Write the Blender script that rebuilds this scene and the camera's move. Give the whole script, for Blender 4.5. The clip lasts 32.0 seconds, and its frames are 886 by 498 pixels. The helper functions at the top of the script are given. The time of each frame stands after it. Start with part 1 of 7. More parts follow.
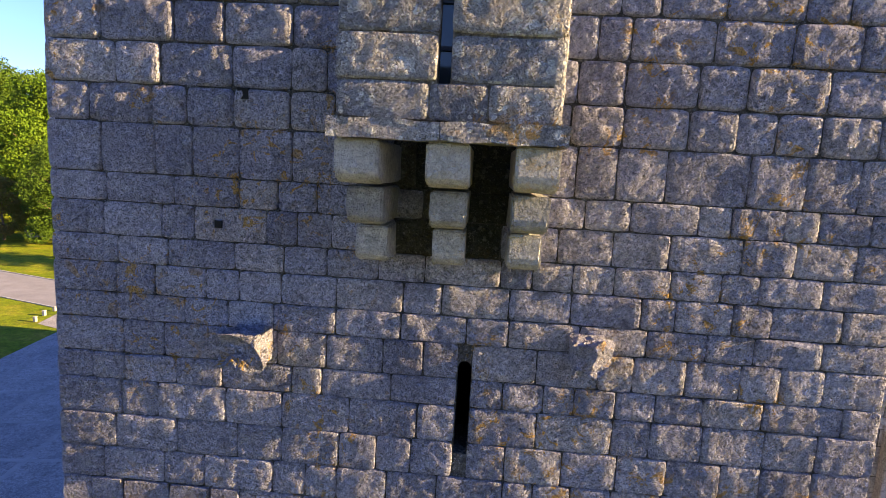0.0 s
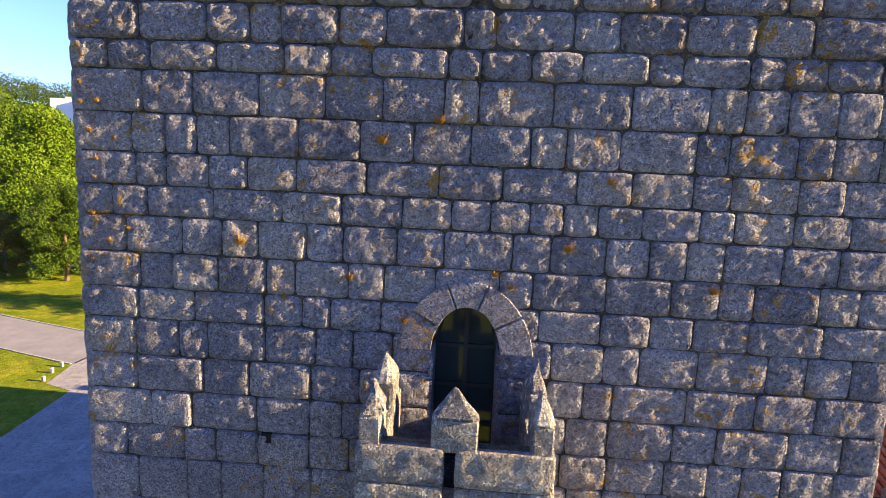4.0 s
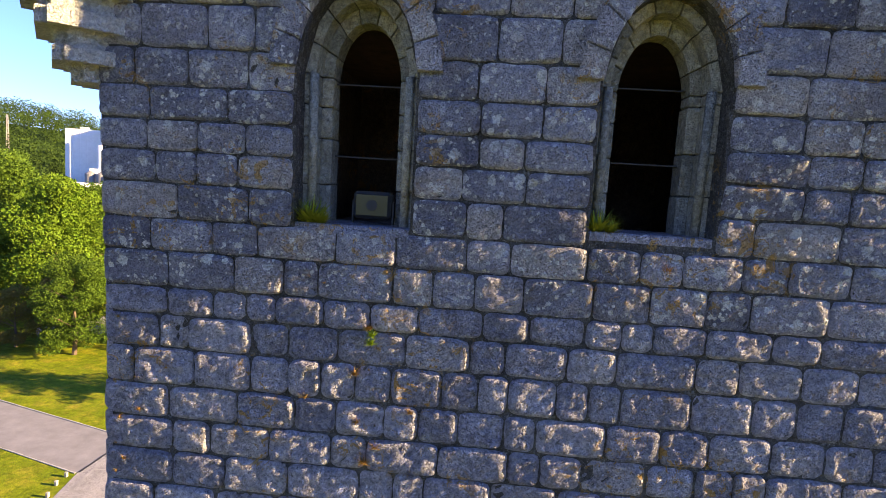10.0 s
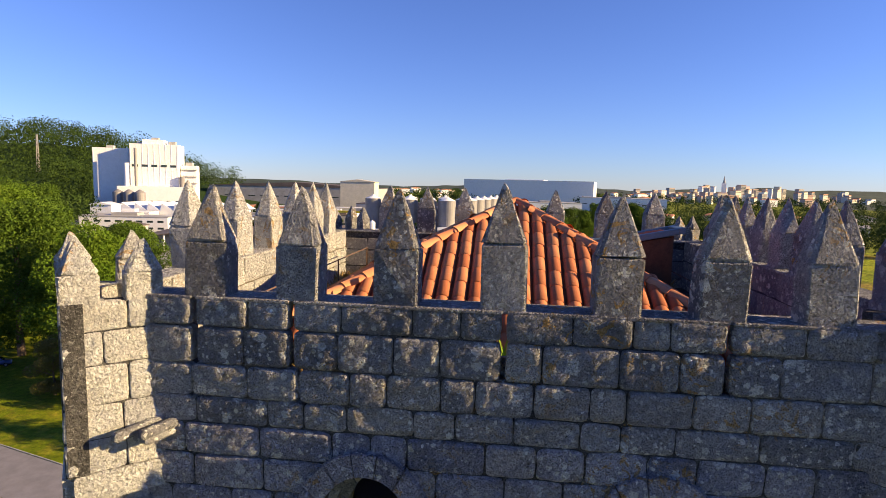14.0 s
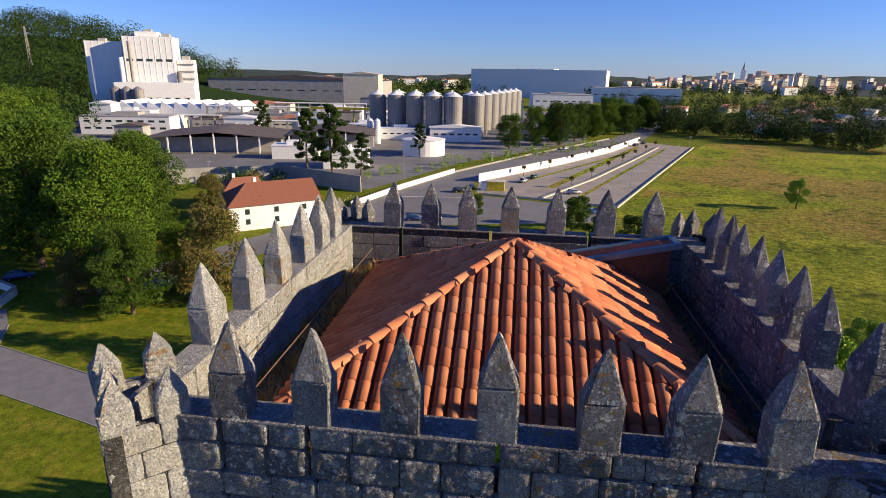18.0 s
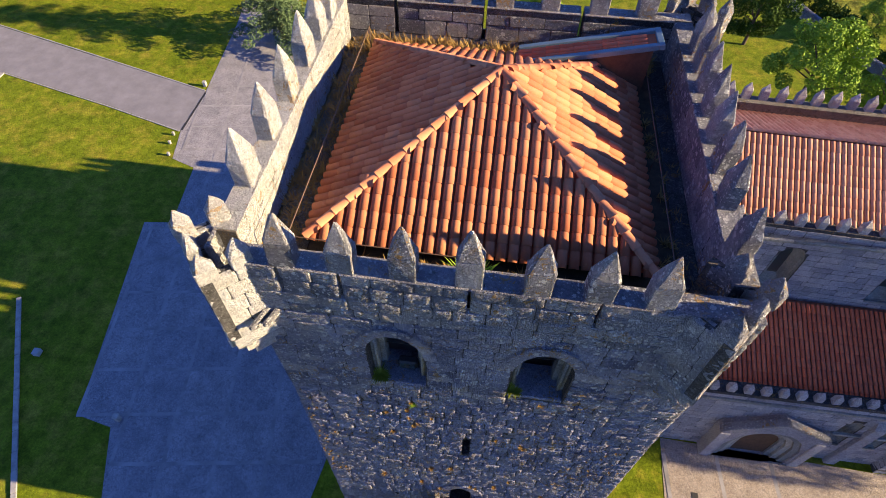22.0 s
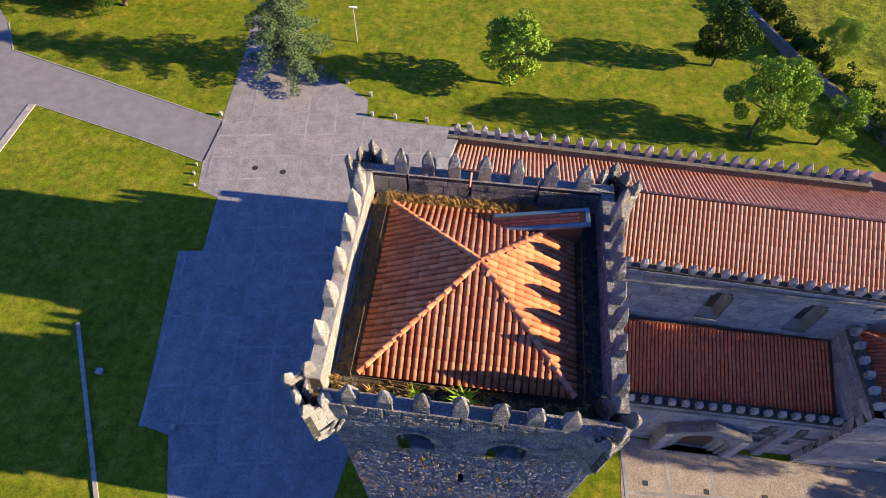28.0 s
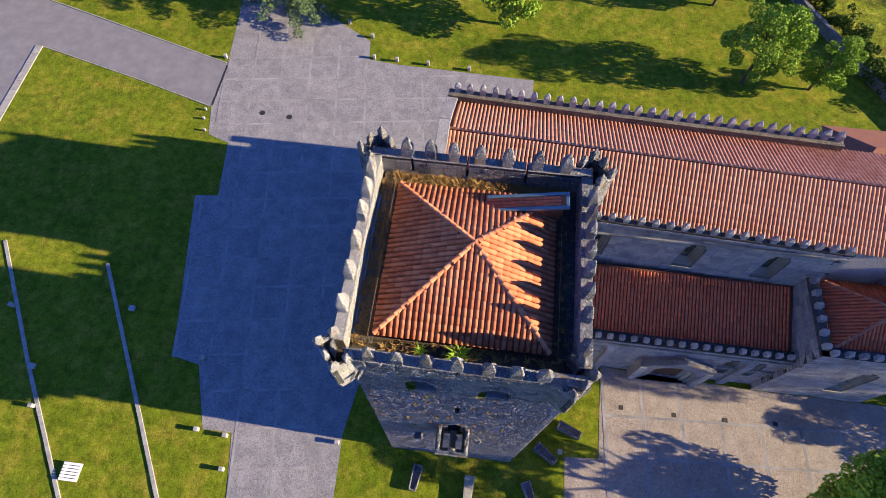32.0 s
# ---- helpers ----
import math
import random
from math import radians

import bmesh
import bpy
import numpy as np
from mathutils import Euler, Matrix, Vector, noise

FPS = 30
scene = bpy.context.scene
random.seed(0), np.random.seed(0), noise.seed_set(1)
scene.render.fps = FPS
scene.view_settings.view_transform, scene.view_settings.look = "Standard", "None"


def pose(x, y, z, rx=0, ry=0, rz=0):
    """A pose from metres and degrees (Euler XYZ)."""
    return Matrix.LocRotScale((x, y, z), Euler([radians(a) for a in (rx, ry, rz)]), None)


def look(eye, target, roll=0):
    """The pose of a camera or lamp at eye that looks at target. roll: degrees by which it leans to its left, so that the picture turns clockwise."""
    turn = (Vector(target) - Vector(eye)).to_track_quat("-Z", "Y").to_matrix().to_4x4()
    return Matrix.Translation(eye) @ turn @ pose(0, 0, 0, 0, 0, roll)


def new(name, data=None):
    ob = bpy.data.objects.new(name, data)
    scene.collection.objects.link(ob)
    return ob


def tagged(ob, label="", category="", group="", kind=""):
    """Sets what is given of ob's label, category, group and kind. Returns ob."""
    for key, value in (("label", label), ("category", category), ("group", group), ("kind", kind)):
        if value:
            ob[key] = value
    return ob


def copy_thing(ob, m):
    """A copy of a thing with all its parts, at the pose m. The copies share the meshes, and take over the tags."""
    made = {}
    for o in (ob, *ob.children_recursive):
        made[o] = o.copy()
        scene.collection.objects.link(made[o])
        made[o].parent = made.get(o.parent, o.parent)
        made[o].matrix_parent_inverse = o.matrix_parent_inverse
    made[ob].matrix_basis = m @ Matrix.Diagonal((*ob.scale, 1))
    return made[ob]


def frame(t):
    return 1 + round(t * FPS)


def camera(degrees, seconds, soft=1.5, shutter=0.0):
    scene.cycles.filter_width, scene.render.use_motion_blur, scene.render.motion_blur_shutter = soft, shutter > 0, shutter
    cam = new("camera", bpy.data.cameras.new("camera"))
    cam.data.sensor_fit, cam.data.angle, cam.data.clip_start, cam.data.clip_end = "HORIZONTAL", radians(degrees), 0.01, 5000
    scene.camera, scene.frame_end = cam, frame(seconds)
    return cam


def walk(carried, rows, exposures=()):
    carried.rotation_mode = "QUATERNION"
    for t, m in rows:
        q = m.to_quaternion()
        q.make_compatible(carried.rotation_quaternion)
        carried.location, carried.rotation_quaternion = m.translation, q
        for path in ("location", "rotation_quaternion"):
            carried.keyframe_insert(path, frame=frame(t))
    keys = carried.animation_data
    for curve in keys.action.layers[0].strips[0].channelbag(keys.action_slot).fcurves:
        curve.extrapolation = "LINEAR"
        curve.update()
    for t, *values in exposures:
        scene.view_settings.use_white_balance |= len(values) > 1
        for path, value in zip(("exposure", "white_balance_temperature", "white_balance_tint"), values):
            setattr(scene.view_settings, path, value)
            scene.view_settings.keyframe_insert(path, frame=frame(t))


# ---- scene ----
cam = camera(75.77, 32.0, soft=0.6)
# seconds, eye x y z, yaw to the left, pitch up, roll
PATH = [
    (0.0, 1.213, -6.686, 12.704, 3.747, -8.255, 3.173),
    (0.5, 1.172, -6.693, 13.303, 3.714, -8.643, 3.542),
    (1.0, 1.135, -6.715, 13.710, 3.691, -8.102, 3.510),
    (1.5, 1.102, -6.745, 14.229, 3.657, -8.000, 3.210),
    (2.0, 1.075, -6.778, 14.816, 3.625, -8.291, 2.872),
    (2.5, 1.056, -6.811, 15.418, 3.628, -8.601, 2.630),
    (3.0, 1.043, -6.840, 16.016, 3.661, -8.849, 2.463),
    (3.5, 1.025, -6.862, 16.573, 3.684, -8.877, 2.340),
    (5.5, 0.825, -6.889, 18.806, 3.270, -6.927, 2.921),
    (6.0, 0.804, -6.850, 19.518, 3.518, -7.233, 2.829),
    (6.5, 0.768, -6.810, 20.056, 3.556, -6.566, 2.907),
    (7.0, 0.719, -6.769, 20.631, 3.426, -5.922, 3.225),
    (7.5, 0.663, -6.727, 21.226, 3.232, -5.595, 3.729),
    (8.0, 0.612, -6.689, 21.842, 3.110, -5.529, 4.148),
    (8.5, 0.578, -6.662, 22.490, 3.177, -5.632, 4.257),
    (9.0, 0.563, -6.652, 23.108, 3.429, -5.645, 4.107),
    (9.5, 0.566, -6.659, 23.796, 3.806, -5.820, 3.873),
    (10.0, 0.580, -6.679, 24.513, 4.264, -5.975, 3.619),
    (10.5, 0.591, -6.702, 25.250, 4.686, -6.086, 3.339),
    (11.0, 0.589, -6.719, 26.023, 4.964, -6.427, 3.083),
    (11.5, 0.578, -6.722, 26.836, 5.174, -7.029, 2.857),
    (12.0, 0.569, -6.711, 27.644, 5.438, -7.479, 2.571),
    (12.5, 0.567, -6.694, 28.354, 5.727, -7.525, 2.211),
    (13.0, 0.571, -6.683, 29.154, 5.977, -7.572, 1.872),
    (13.5, 0.581, -6.678, 29.762, 6.214, -7.022, 1.624),
    (14.0, 0.598, -6.675, 30.327, 6.469, -6.436, 1.446),
    (14.5, 0.620, -6.669, 30.731, 6.743, -5.945, 1.320),
    (15.0, 0.636, -6.660, 30.997, 6.959, -5.660, 1.289),
    (15.5, 0.635, -6.661, 31.374, 6.979, -5.557, 1.360),
    (17.5, 0.598, -6.578, 33.014, 7.200, -8.283, 0.627),
    (18.0, 0.614, -6.503, 33.409, 6.980, -17.174, 0.920),
    (18.5, 0.643, -6.454, 33.750, 6.770, -26.050, 1.144),
    (19.0, 0.677, -6.434, 34.170, 6.642, -31.296, 1.274),
    (19.5, 0.712, -6.422, 34.868, 6.637, -35.958, 1.284),
    (20.0, 0.743, -6.402, 35.468, 6.709, -39.944, 1.193),
    (20.5, 0.768, -6.376, 36.003, 6.791, -43.293, 1.056),
    (21.0, 0.788, -6.352, 36.540, 6.854, -46.483, 0.964),
    (21.5, 0.804, -6.328, 37.144, 6.883, -49.877, 0.952),
    (22.0, 0.812, -6.294, 37.741, 6.878, -51.707, 0.896),
    (22.5, 0.810, -6.241, 38.416, 6.851, -52.165, 0.737),
    (23.0, 0.796, -6.175, 39.175, 6.776, -52.527, 0.572),
    (23.5, 0.769, -6.108, 39.932, 6.644, -52.864, 0.489),
    (24.0, 0.738, -6.059, 40.815, 6.518, -53.131, 0.481),
    (24.5, 0.715, -6.037, 41.653, 6.434, -53.151, 0.525),
    (25.0, 0.703, -6.028, 42.563, 6.397, -53.140, 0.559),
    (25.5, 0.695, -6.012, 43.264, 6.431, -53.166, 0.448),
    (27.5, 0.557, -6.202, 46.607, 5.925, -53.477, 0.802),
    (28.0, 0.538, -6.197, 47.156, 5.850, -55.502, 0.974),
    (28.5, 0.517, -6.183, 47.662, 5.811, -57.589, 1.092),
    (29.0, 0.488, -6.171, 48.261, 5.796, -58.254, 1.149),
    (29.5, 0.458, -6.162, 48.985, 5.790, -58.231, 1.172),
    (30.0, 0.439, -6.154, 49.713, 5.772, -58.306, 1.196),
    (30.5, 0.440, -6.143, 50.212, 5.739, -59.677, 1.218),
    (31.0, 0.460, -6.129, 50.586, 5.715, -62.148, 1.230),
    (31.5, 0.485, -6.115, 51.078, 5.709, -63.483, 1.244),
    (32.0, 0.499, -6.104, 51.748, 5.698, -63.511, 1.281),
]


def aim(x, y, z, yaw, pitch, roll):
    yaw, pitch = radians(yaw), radians(pitch)
    ahead = Vector((-math.sin(yaw) * math.cos(pitch), math.cos(yaw) * math.cos(pitch), math.sin(pitch)))
    return look(Vector((x, y, z)), Vector((x, y, z)) + ahead, roll)


EXPOSURES = [(0.0, 2.3, 8300, 10), (3.0, 2.35, 8350, 9), (6.0, 2.2, 7800, 8), (9.0, 2.25, 7950, 10), (11.5, 2.4, 8050, 10), (13.0, 1.9, 8000, 9), (14.5, 1.05, 7700, 9), (18.0, 0.78, 6350, 8), (19.0, 1.42, 6450, 9), (20.5, 1.72, 6550, 10), (24.0, 1.7, 7000, 10), (28.0, 1.6, 6500, 9), (32.0, 1.55, 6100, 9)]
walk(cam, [(t, aim(*row)) for t, *row in PATH], EXPOSURES)

# ---- light ----
SUN_EL, SUN_AZ = radians(18.0), radians(92.0)  # azimuth from +y towards +x
world = bpy.data.worlds.new("world")
scene.world = world
world.use_nodes = True
wn = world.node_tree
sky = wn.nodes.new("ShaderNodeTexSky")
sky.sky_type = "NISHITA"
sky.sun_disc = False
sky.sun_elevation, sky.sun_rotation = SUN_EL, SUN_AZ
sky.air_density, sky.dust_density, sky.ozone_density = 1.0, 0.0, 3.5
wn.nodes["Background"].inputs["Strength"].default_value = 0.052
tint = wn.nodes.new("ShaderNodeMix")
tint.data_type, tint.blend_type = "RGBA", "MULTIPLY"
tint.inputs[0].default_value = 1.0
tint.inputs[7].default_value = (0.74, 0.95, 1.82, 1.0)
wn.links.new(sky.outputs[0], tint.inputs[6])
wn.links.new(tint.outputs[2], wn.nodes["Background"].inputs["Color"])
sun = new("sun", bpy.data.lights.new("sun", "SUN"))
sun.data.energy, sun.data.angle, sun.data.color = 5.0, radians(0.53), (1.0, 0.79, 0.50)
to_sun = Vector((math.cos(SUN_EL) * math.sin(SUN_AZ), math.cos(SUN_EL) * math.cos(SUN_AZ), math.sin(SUN_EL)))
sun.matrix_world = look(to_sun * 60, (0, 0, 0))

# ---- materials ----
class Nodes:
    """A small builder of node materials."""

    def __init__(self, name, rough=0.9, metal=0.0, spec=0.3):
        self.m = bpy.data.materials.new(name)
        self.m.use_nodes = True
        self.t = self.m.node_tree
        self.b = self.t.nodes["Principled BSDF"]
        self.b.inputs["Roughness"].default_value = rough
        self.b.inputs["Metallic"].default_value = metal
        self.b.inputs["Specular IOR Level"].default_value = spec
        self.pos = self.t.nodes.new("ShaderNodeNewGeometry")

    def put(self, socket, value):
        if isinstance(value, bpy.types.NodeSocket):
            self.t.links.new(value, socket)
        elif isinstance(value, (tuple, list)):
            socket.default_value = (*value, 1.0)[:4] if len(socket.default_value) == 4 else value
        else:
            socket.default_value = value

    def noise(self, scale, detail=3.0, rough=0.6, warp=0.0, stretch=None):
        n = self.t.nodes.new("ShaderNodeTexNoise")
        n.inputs["Scale"].default_value, n.inputs["Detail"].default_value = scale, detail
        n.inputs["Roughness"].default_value, n.inputs["Distortion"].default_value = rough, warp
        vec = self.pos.outputs["Position"]
        if stretch:
            v = self.t.nodes.new("ShaderNodeVectorMath")
            v.operation = "MULTIPLY"
            self.t.links.new(vec, v.inputs[0])
            v.inputs[1].default_value = stretch
            vec = v.outputs[0]
        self.t.links.new(vec, n.inputs["Vector"])
        return n.outputs[0]

    def cells(self, scale, out="Distance"):
        n = self.t.nodes.new("ShaderNodeTexVoronoi")
        n.inputs["Scale"].default_value = scale
        self.t.links.new(self.pos.outputs["Position"], n.inputs["Vector"])
        return n.outputs[out]

    def discs(self, scale, radius, keep, warp, ragged=0.34):
        """Round spots of random size in some of the cells of a Voronoi pattern."""
        n = self.t.nodes.new("ShaderNodeTexVoronoi")
        n.inputs["Scale"].default_value = scale
        self.t.links.new(self.pos.outputs["Position"], n.inputs["Vector"])
        cut = self.t.nodes.new("ShaderNodeSeparateColor")
        self.t.links.new(n.outputs["Color"], cut.inputs[0])
        size = self.calc("MULTIPLY", self.step(cut.outputs[0], keep, 1.0), radius)
        edge = self.calc("SUBTRACT", size, self.calc("ADD", n.outputs["Distance"], self.step(warp, 0.3, 0.7, -ragged, ragged)))
        return self.step(edge, 0.0, 0.04)

    def step(self, value, lo, hi, a=0.0, b=1.0):
        n = self.t.nodes.new("ShaderNodeMapRange")
        for k, v in zip((0, 1, 2, 3, 4), (value, lo, hi, a, b)):
            self.put(n.inputs[k], v)
        return n.outputs[0]

    def calc(self, op, a, b=0.0):
        n = self.t.nodes.new("ShaderNodeMath")
        n.operation = op
        self.put(n.inputs[0], a)
        self.put(n.inputs[1], b)
        return n.outputs[0]

    def mix(self, f, a, b, blend="MIX"):
        n = self.t.nodes.new("ShaderNodeMix")
        n.data_type, n.blend_type = "RGBA", blend
        for k, v in zip((0, 6, 7), (f, a, b)):
            self.put(n.inputs[k], v)
        return n.outputs[2]

    def rand(self):
        info = self.t.nodes.new("ShaderNodeObjectInfo")
        return self.calc("FRACT", self.calc("ADD", info.outputs["Random"], self.pos.outputs["Random Per Island"]))

    def bump(self, height, strength=0.5, distance=0.02, normal=None):
        n = self.t.nodes.new("ShaderNodeBump")
        n.inputs["Strength"].default_value, n.inputs["Distance"].default_value = strength, distance
        self.put(n.inputs["Height"], height)
        if normal:
            self.t.links.new(normal, n.inputs["Normal"])
        return n.outputs[0]

    def done(self, colour, normal=None, rough=None):
        self.put(self.b.inputs["Base Color"], colour)
        if normal:
            self.t.links.new(normal, self.b.inputs["Normal"])
        if rough is not None:
            self.put(self.b.inputs["Roughness"], rough)
        return self.m


def stone(name, dark, light, pale=0.5, orange=0.25, moss=0.2, relief=0.8, warm=(0.34, 0.28, 0.20), vary=1.0, speck=1.0, spots=((8.0, 0.46, 0.62), (15.0, 0.50, 0.58)), ragged=0.34, grit=0.5):
    """Weathered granite: crystals, stains, pale and orange lichen, moss."""
    n = Nodes(name, 0.92)
    r = n.rand()
    col = n.mix(n.step(n.noise(0.7, 4), 0.35, 0.65), dark, light)
    col = n.mix(n.calc("MULTIPLY", n.step(r, 0.62, 1.0), 0.35 * vary), col, warm)
    col = n.mix(1.0, col, n.mix(r, tuple(1 - vary * v for v in (0.28, 0.28, 0.26)), tuple(1 + vary * v for v in (0.3, 0.29, 0.26))), "MULTIPLY")
    col = n.mix(n.calc("MULTIPLY", n.step(n.noise(4.5, 5, 0.7, 0.5), 0.50, 0.66), 0.55 * speck), col, tuple(c * 0.42 for c in dark))
    col = n.mix(1.0, col, n.mix(n.step(n.noise(16, 6, 0.85), 0.36, 0.64), (1 - grit, 1 - grit, 1.02 - grit), (1 + grit, 1 + grit, 0.98 + grit)), "MULTIPLY")
    col = n.mix(n.calc("MULTIPLY", n.step(n.noise(19, 4, 0.75), 0.58, 0.66), 0.75 * speck), col, (0.05, 0.05, 0.05))
    zone = n.step(n.noise(1.3, 3), 0.34, 0.58, 0.2, 1.0)
    wild = n.noise(26, 4, 0.7)
    film = n.step(n.noise(7.5, 7, 0.75, 0.6), 0.53, 0.62)
    col = n.mix(n.calc("MULTIPLY", n.calc("MULTIPLY", film, zone), pale * 0.55), col, (0.52, 0.515, 0.49))
    for scale, radius, keep in spots:
        col = n.mix(n.calc("MULTIPLY", n.calc("MULTIPLY", n.discs(scale, radius, keep, wild, ragged), zone), pale), col, (0.74, 0.735, 0.69))
    col = n.mix(n.calc("MULTIPLY", n.step(n.noise(2.3, 6, 0.75), 0.60, 0.72), moss), col, (0.06, 0.065, 0.03))
    col = n.mix(n.calc("MULTIPLY", n.calc("MULTIPLY", n.step(n.noise(5.0, 6, 0.7, 1.0), 0.56, 0.59), n.step(n.noise(0.6, 2), 0.50, 0.58)), orange), col, (0.50, 0.27, 0.03))
    # quartz and feldspar grains, a few centimetres at most
    col = n.mix(n.calc("MULTIPLY", n.step(n.noise(44, 3, 0.8), 0.58, 0.66), 0.4 * speck), col, (0.62, 0.61, 0.60))
    h = n.bump(n.noise(9, 5, 0.7), min(1.0, relief * 1.1), 0.35)
    h = n.bump(n.noise(22, 3, 0.7), min(1.0, relief * 1.2), 0.30, h)
    return n.done(col, h)


ROUND_LICHEN = ((6.5, 0.52, 0.60), (11.0, 0.50, 0.55), (19.0, 0.48, 0.55))
GRANITE = stone("granite", (0.285, 0.28, 0.35), (0.45, 0.445, 0.52), 0.22, 0.8, 0.2, relief=1.0, vary=1.0)
GRANITE_BELL = stone("granite_belfry", (0.25, 0.245, 0.30), (0.44, 0.435, 0.50), 0.95, 0.7, 0.3, relief=1.0, vary=1.35, speck=0.7, spots=ROUND_LICHEN, ragged=0.20, grit=0.34)
# damp stain plus the shade under the balcony, painted in as near-black
GRANITE_DAMP_SHADE = stone("granite_damp_shade", (0.022, 0.024, 0.018), (0.05, 0.053, 0.04), 0.15, 0.1, 0.7)
GRANITE_TOP = stone("granite_lichen", (0.25, 0.245, 0.265), (0.44, 0.435, 0.445), 1.0, 0.7, 0.55, relief=0.9, vary=1.2, speck=0.5, spots=ROUND_LICHEN, ragged=0.20, grit=0.30)
# lighter copy of the lichened granite; sunlight painted into the left side's stones
GRANITE_SUNLIT = stone("granite_sunlit_lichen", (0.50, 0.495, 0.48), (0.72, 0.71, 0.69), 1.0, 0.6, 0.3, relief=0.8, vary=0.8, speck=0.5, spots=ROUND_LICHEN, ragged=0.22, grit=0.28)
GRANITE_DRESSED = stone("granite_dressed", (0.24, 0.235, 0.20), (0.36, 0.35, 0.30), 0.2, 0.12, 0.4, 0.4, speck=0.5)
GRANITE_CORBEL = stone("granite_corbel", (0.36, 0.35, 0.33), (0.50, 0.49, 0.46), 0.3, 0.3, 0.5, 0.5, speck=0.4, grit=0.3)
MORTAR = stone("mortar", (0.055, 0.052, 0.05), (0.12, 0.113, 0.105), 0.15, 0.5, 0.5, 0.6)
GRANITE_FAR = stone("granite_church", (0.36, 0.345, 0.365), (0.50, 0.48, 0.48), 0.3, 0.15, 0.25, 0.5, speck=0.6)


def tile(name, a, b, stain=(0.10, 0.07, 0.05), amount=0.35):
    n = Nodes(name, 0.8)
    r = n.rand()
    col = n.mix(r, a, b)
    col = n.mix(n.calc("MULTIPLY", n.step(n.noise(1.7, 5, 0.7), 0.52, 0.72), amount), col, stain)
    col = n.mix(n.calc("MULTIPLY", n.step(n.noise(14, 5, 0.7), 0.55, 0.75), 0.3), col, (0.54, 0.32, 0.19))
    col = n.mix(n.calc("MULTIPLY", n.step(n.noise(45, 3, 0.7), 0.6, 0.8), 0.4), col, (0.12, 0.06, 0.04))
    return n.done(col, n.bump(n.noise(40, 4), 0.3, 0.01))


TILE = tile("terracotta", (0.39, 0.108, 0.043), (0.52, 0.195, 0.09))
TILE_RIDGE = tile("terracotta_ridge", (0.48, 0.15, 0.065), (0.58, 0.24, 0.115))
TILE_OLD = tile("terracotta_old", (0.47, 0.19, 0.11), (0.57, 0.28, 0.175), (0.12, 0.06, 0.04), 0.4)
TILE_BROWN = tile("terracotta_brown", (0.24, 0.085, 0.05), (0.32, 0.13, 0.08), (0.08, 0.05, 0.04), 0.5)
TILE_DARK = tile("terracotta_aisle", (0.50, 0.105, 0.042), (0.58, 0.15, 0.065), (0.12, 0.06, 0.04), 0.4)


def plain(name, colour, rough=0.7, metal=0.0, vary=0.25, scale=2.0, bump=0.15, fine=40):
    n = Nodes(name, rough, metal)
    dark = tuple(c * (1 - vary) for c in colour)
    lite = tuple(min(1, c * (1 + vary * 0.7)) for c in colour)
    col = n.mix(n.step(n.noise(scale, 5, 0.65), 0.3, 0.7), dark, lite)
    col = n.mix(1.0, col, n.mix(n.step(n.noise(fine, 3), 0.3, 0.7), (0.86, 0.86, 0.86), (1.12, 1.12, 1.12)), "MULTIPLY")
    return n.done(col, n.bump(n.noise(fine, 4), bump, 0.01))


def grass(name, a, b, dry, amount, scale=0.12):
    n = Nodes(name, 0.95, spec=0.1)
    col = n.mix(n.step(n.noise(scale, 5, 0.65), 0.35, 0.65), a, b)
    col = n.mix(n.calc("MULTIPLY", n.step(n.noise(scale * 4, 6, 0.7), 0.48, 0.68), amount), col, dry)
    col = n.mix(1.0, col, n.mix(n.step(n.noise(1.1, 6, 0.75), 0.36, 0.64), (0.62, 0.64, 0.6), (1.35, 1.32, 1.3)), "MULTIPLY")
    col = n.mix(1.0, col, n.mix(n.step(n.noise(6, 5, 0.75), 0.34, 0.66), (0.66, 0.68, 0.66), (1.3, 1.28, 1.25)), "MULTIPLY")
    col = n.mix(1.0, col, n.mix(n.step(n.noise(22, 3, 0.7), 0.34, 0.66), (0.7, 0.7, 0.7), (1.3, 1.3, 1.25)), "MULTIPLY")
    h = n.bump(n.noise(22, 5, 0.8), 0.8, 0.05)
    return n.done(col, n.bump(n.noise(3, 4, 0.7), 0.5, 0.12, h))


LAWN = grass("lawn", (0.098, 0.138, 0.007), (0.158, 0.188, 0.011), (0.28, 0.215, 0.034), 0.6)


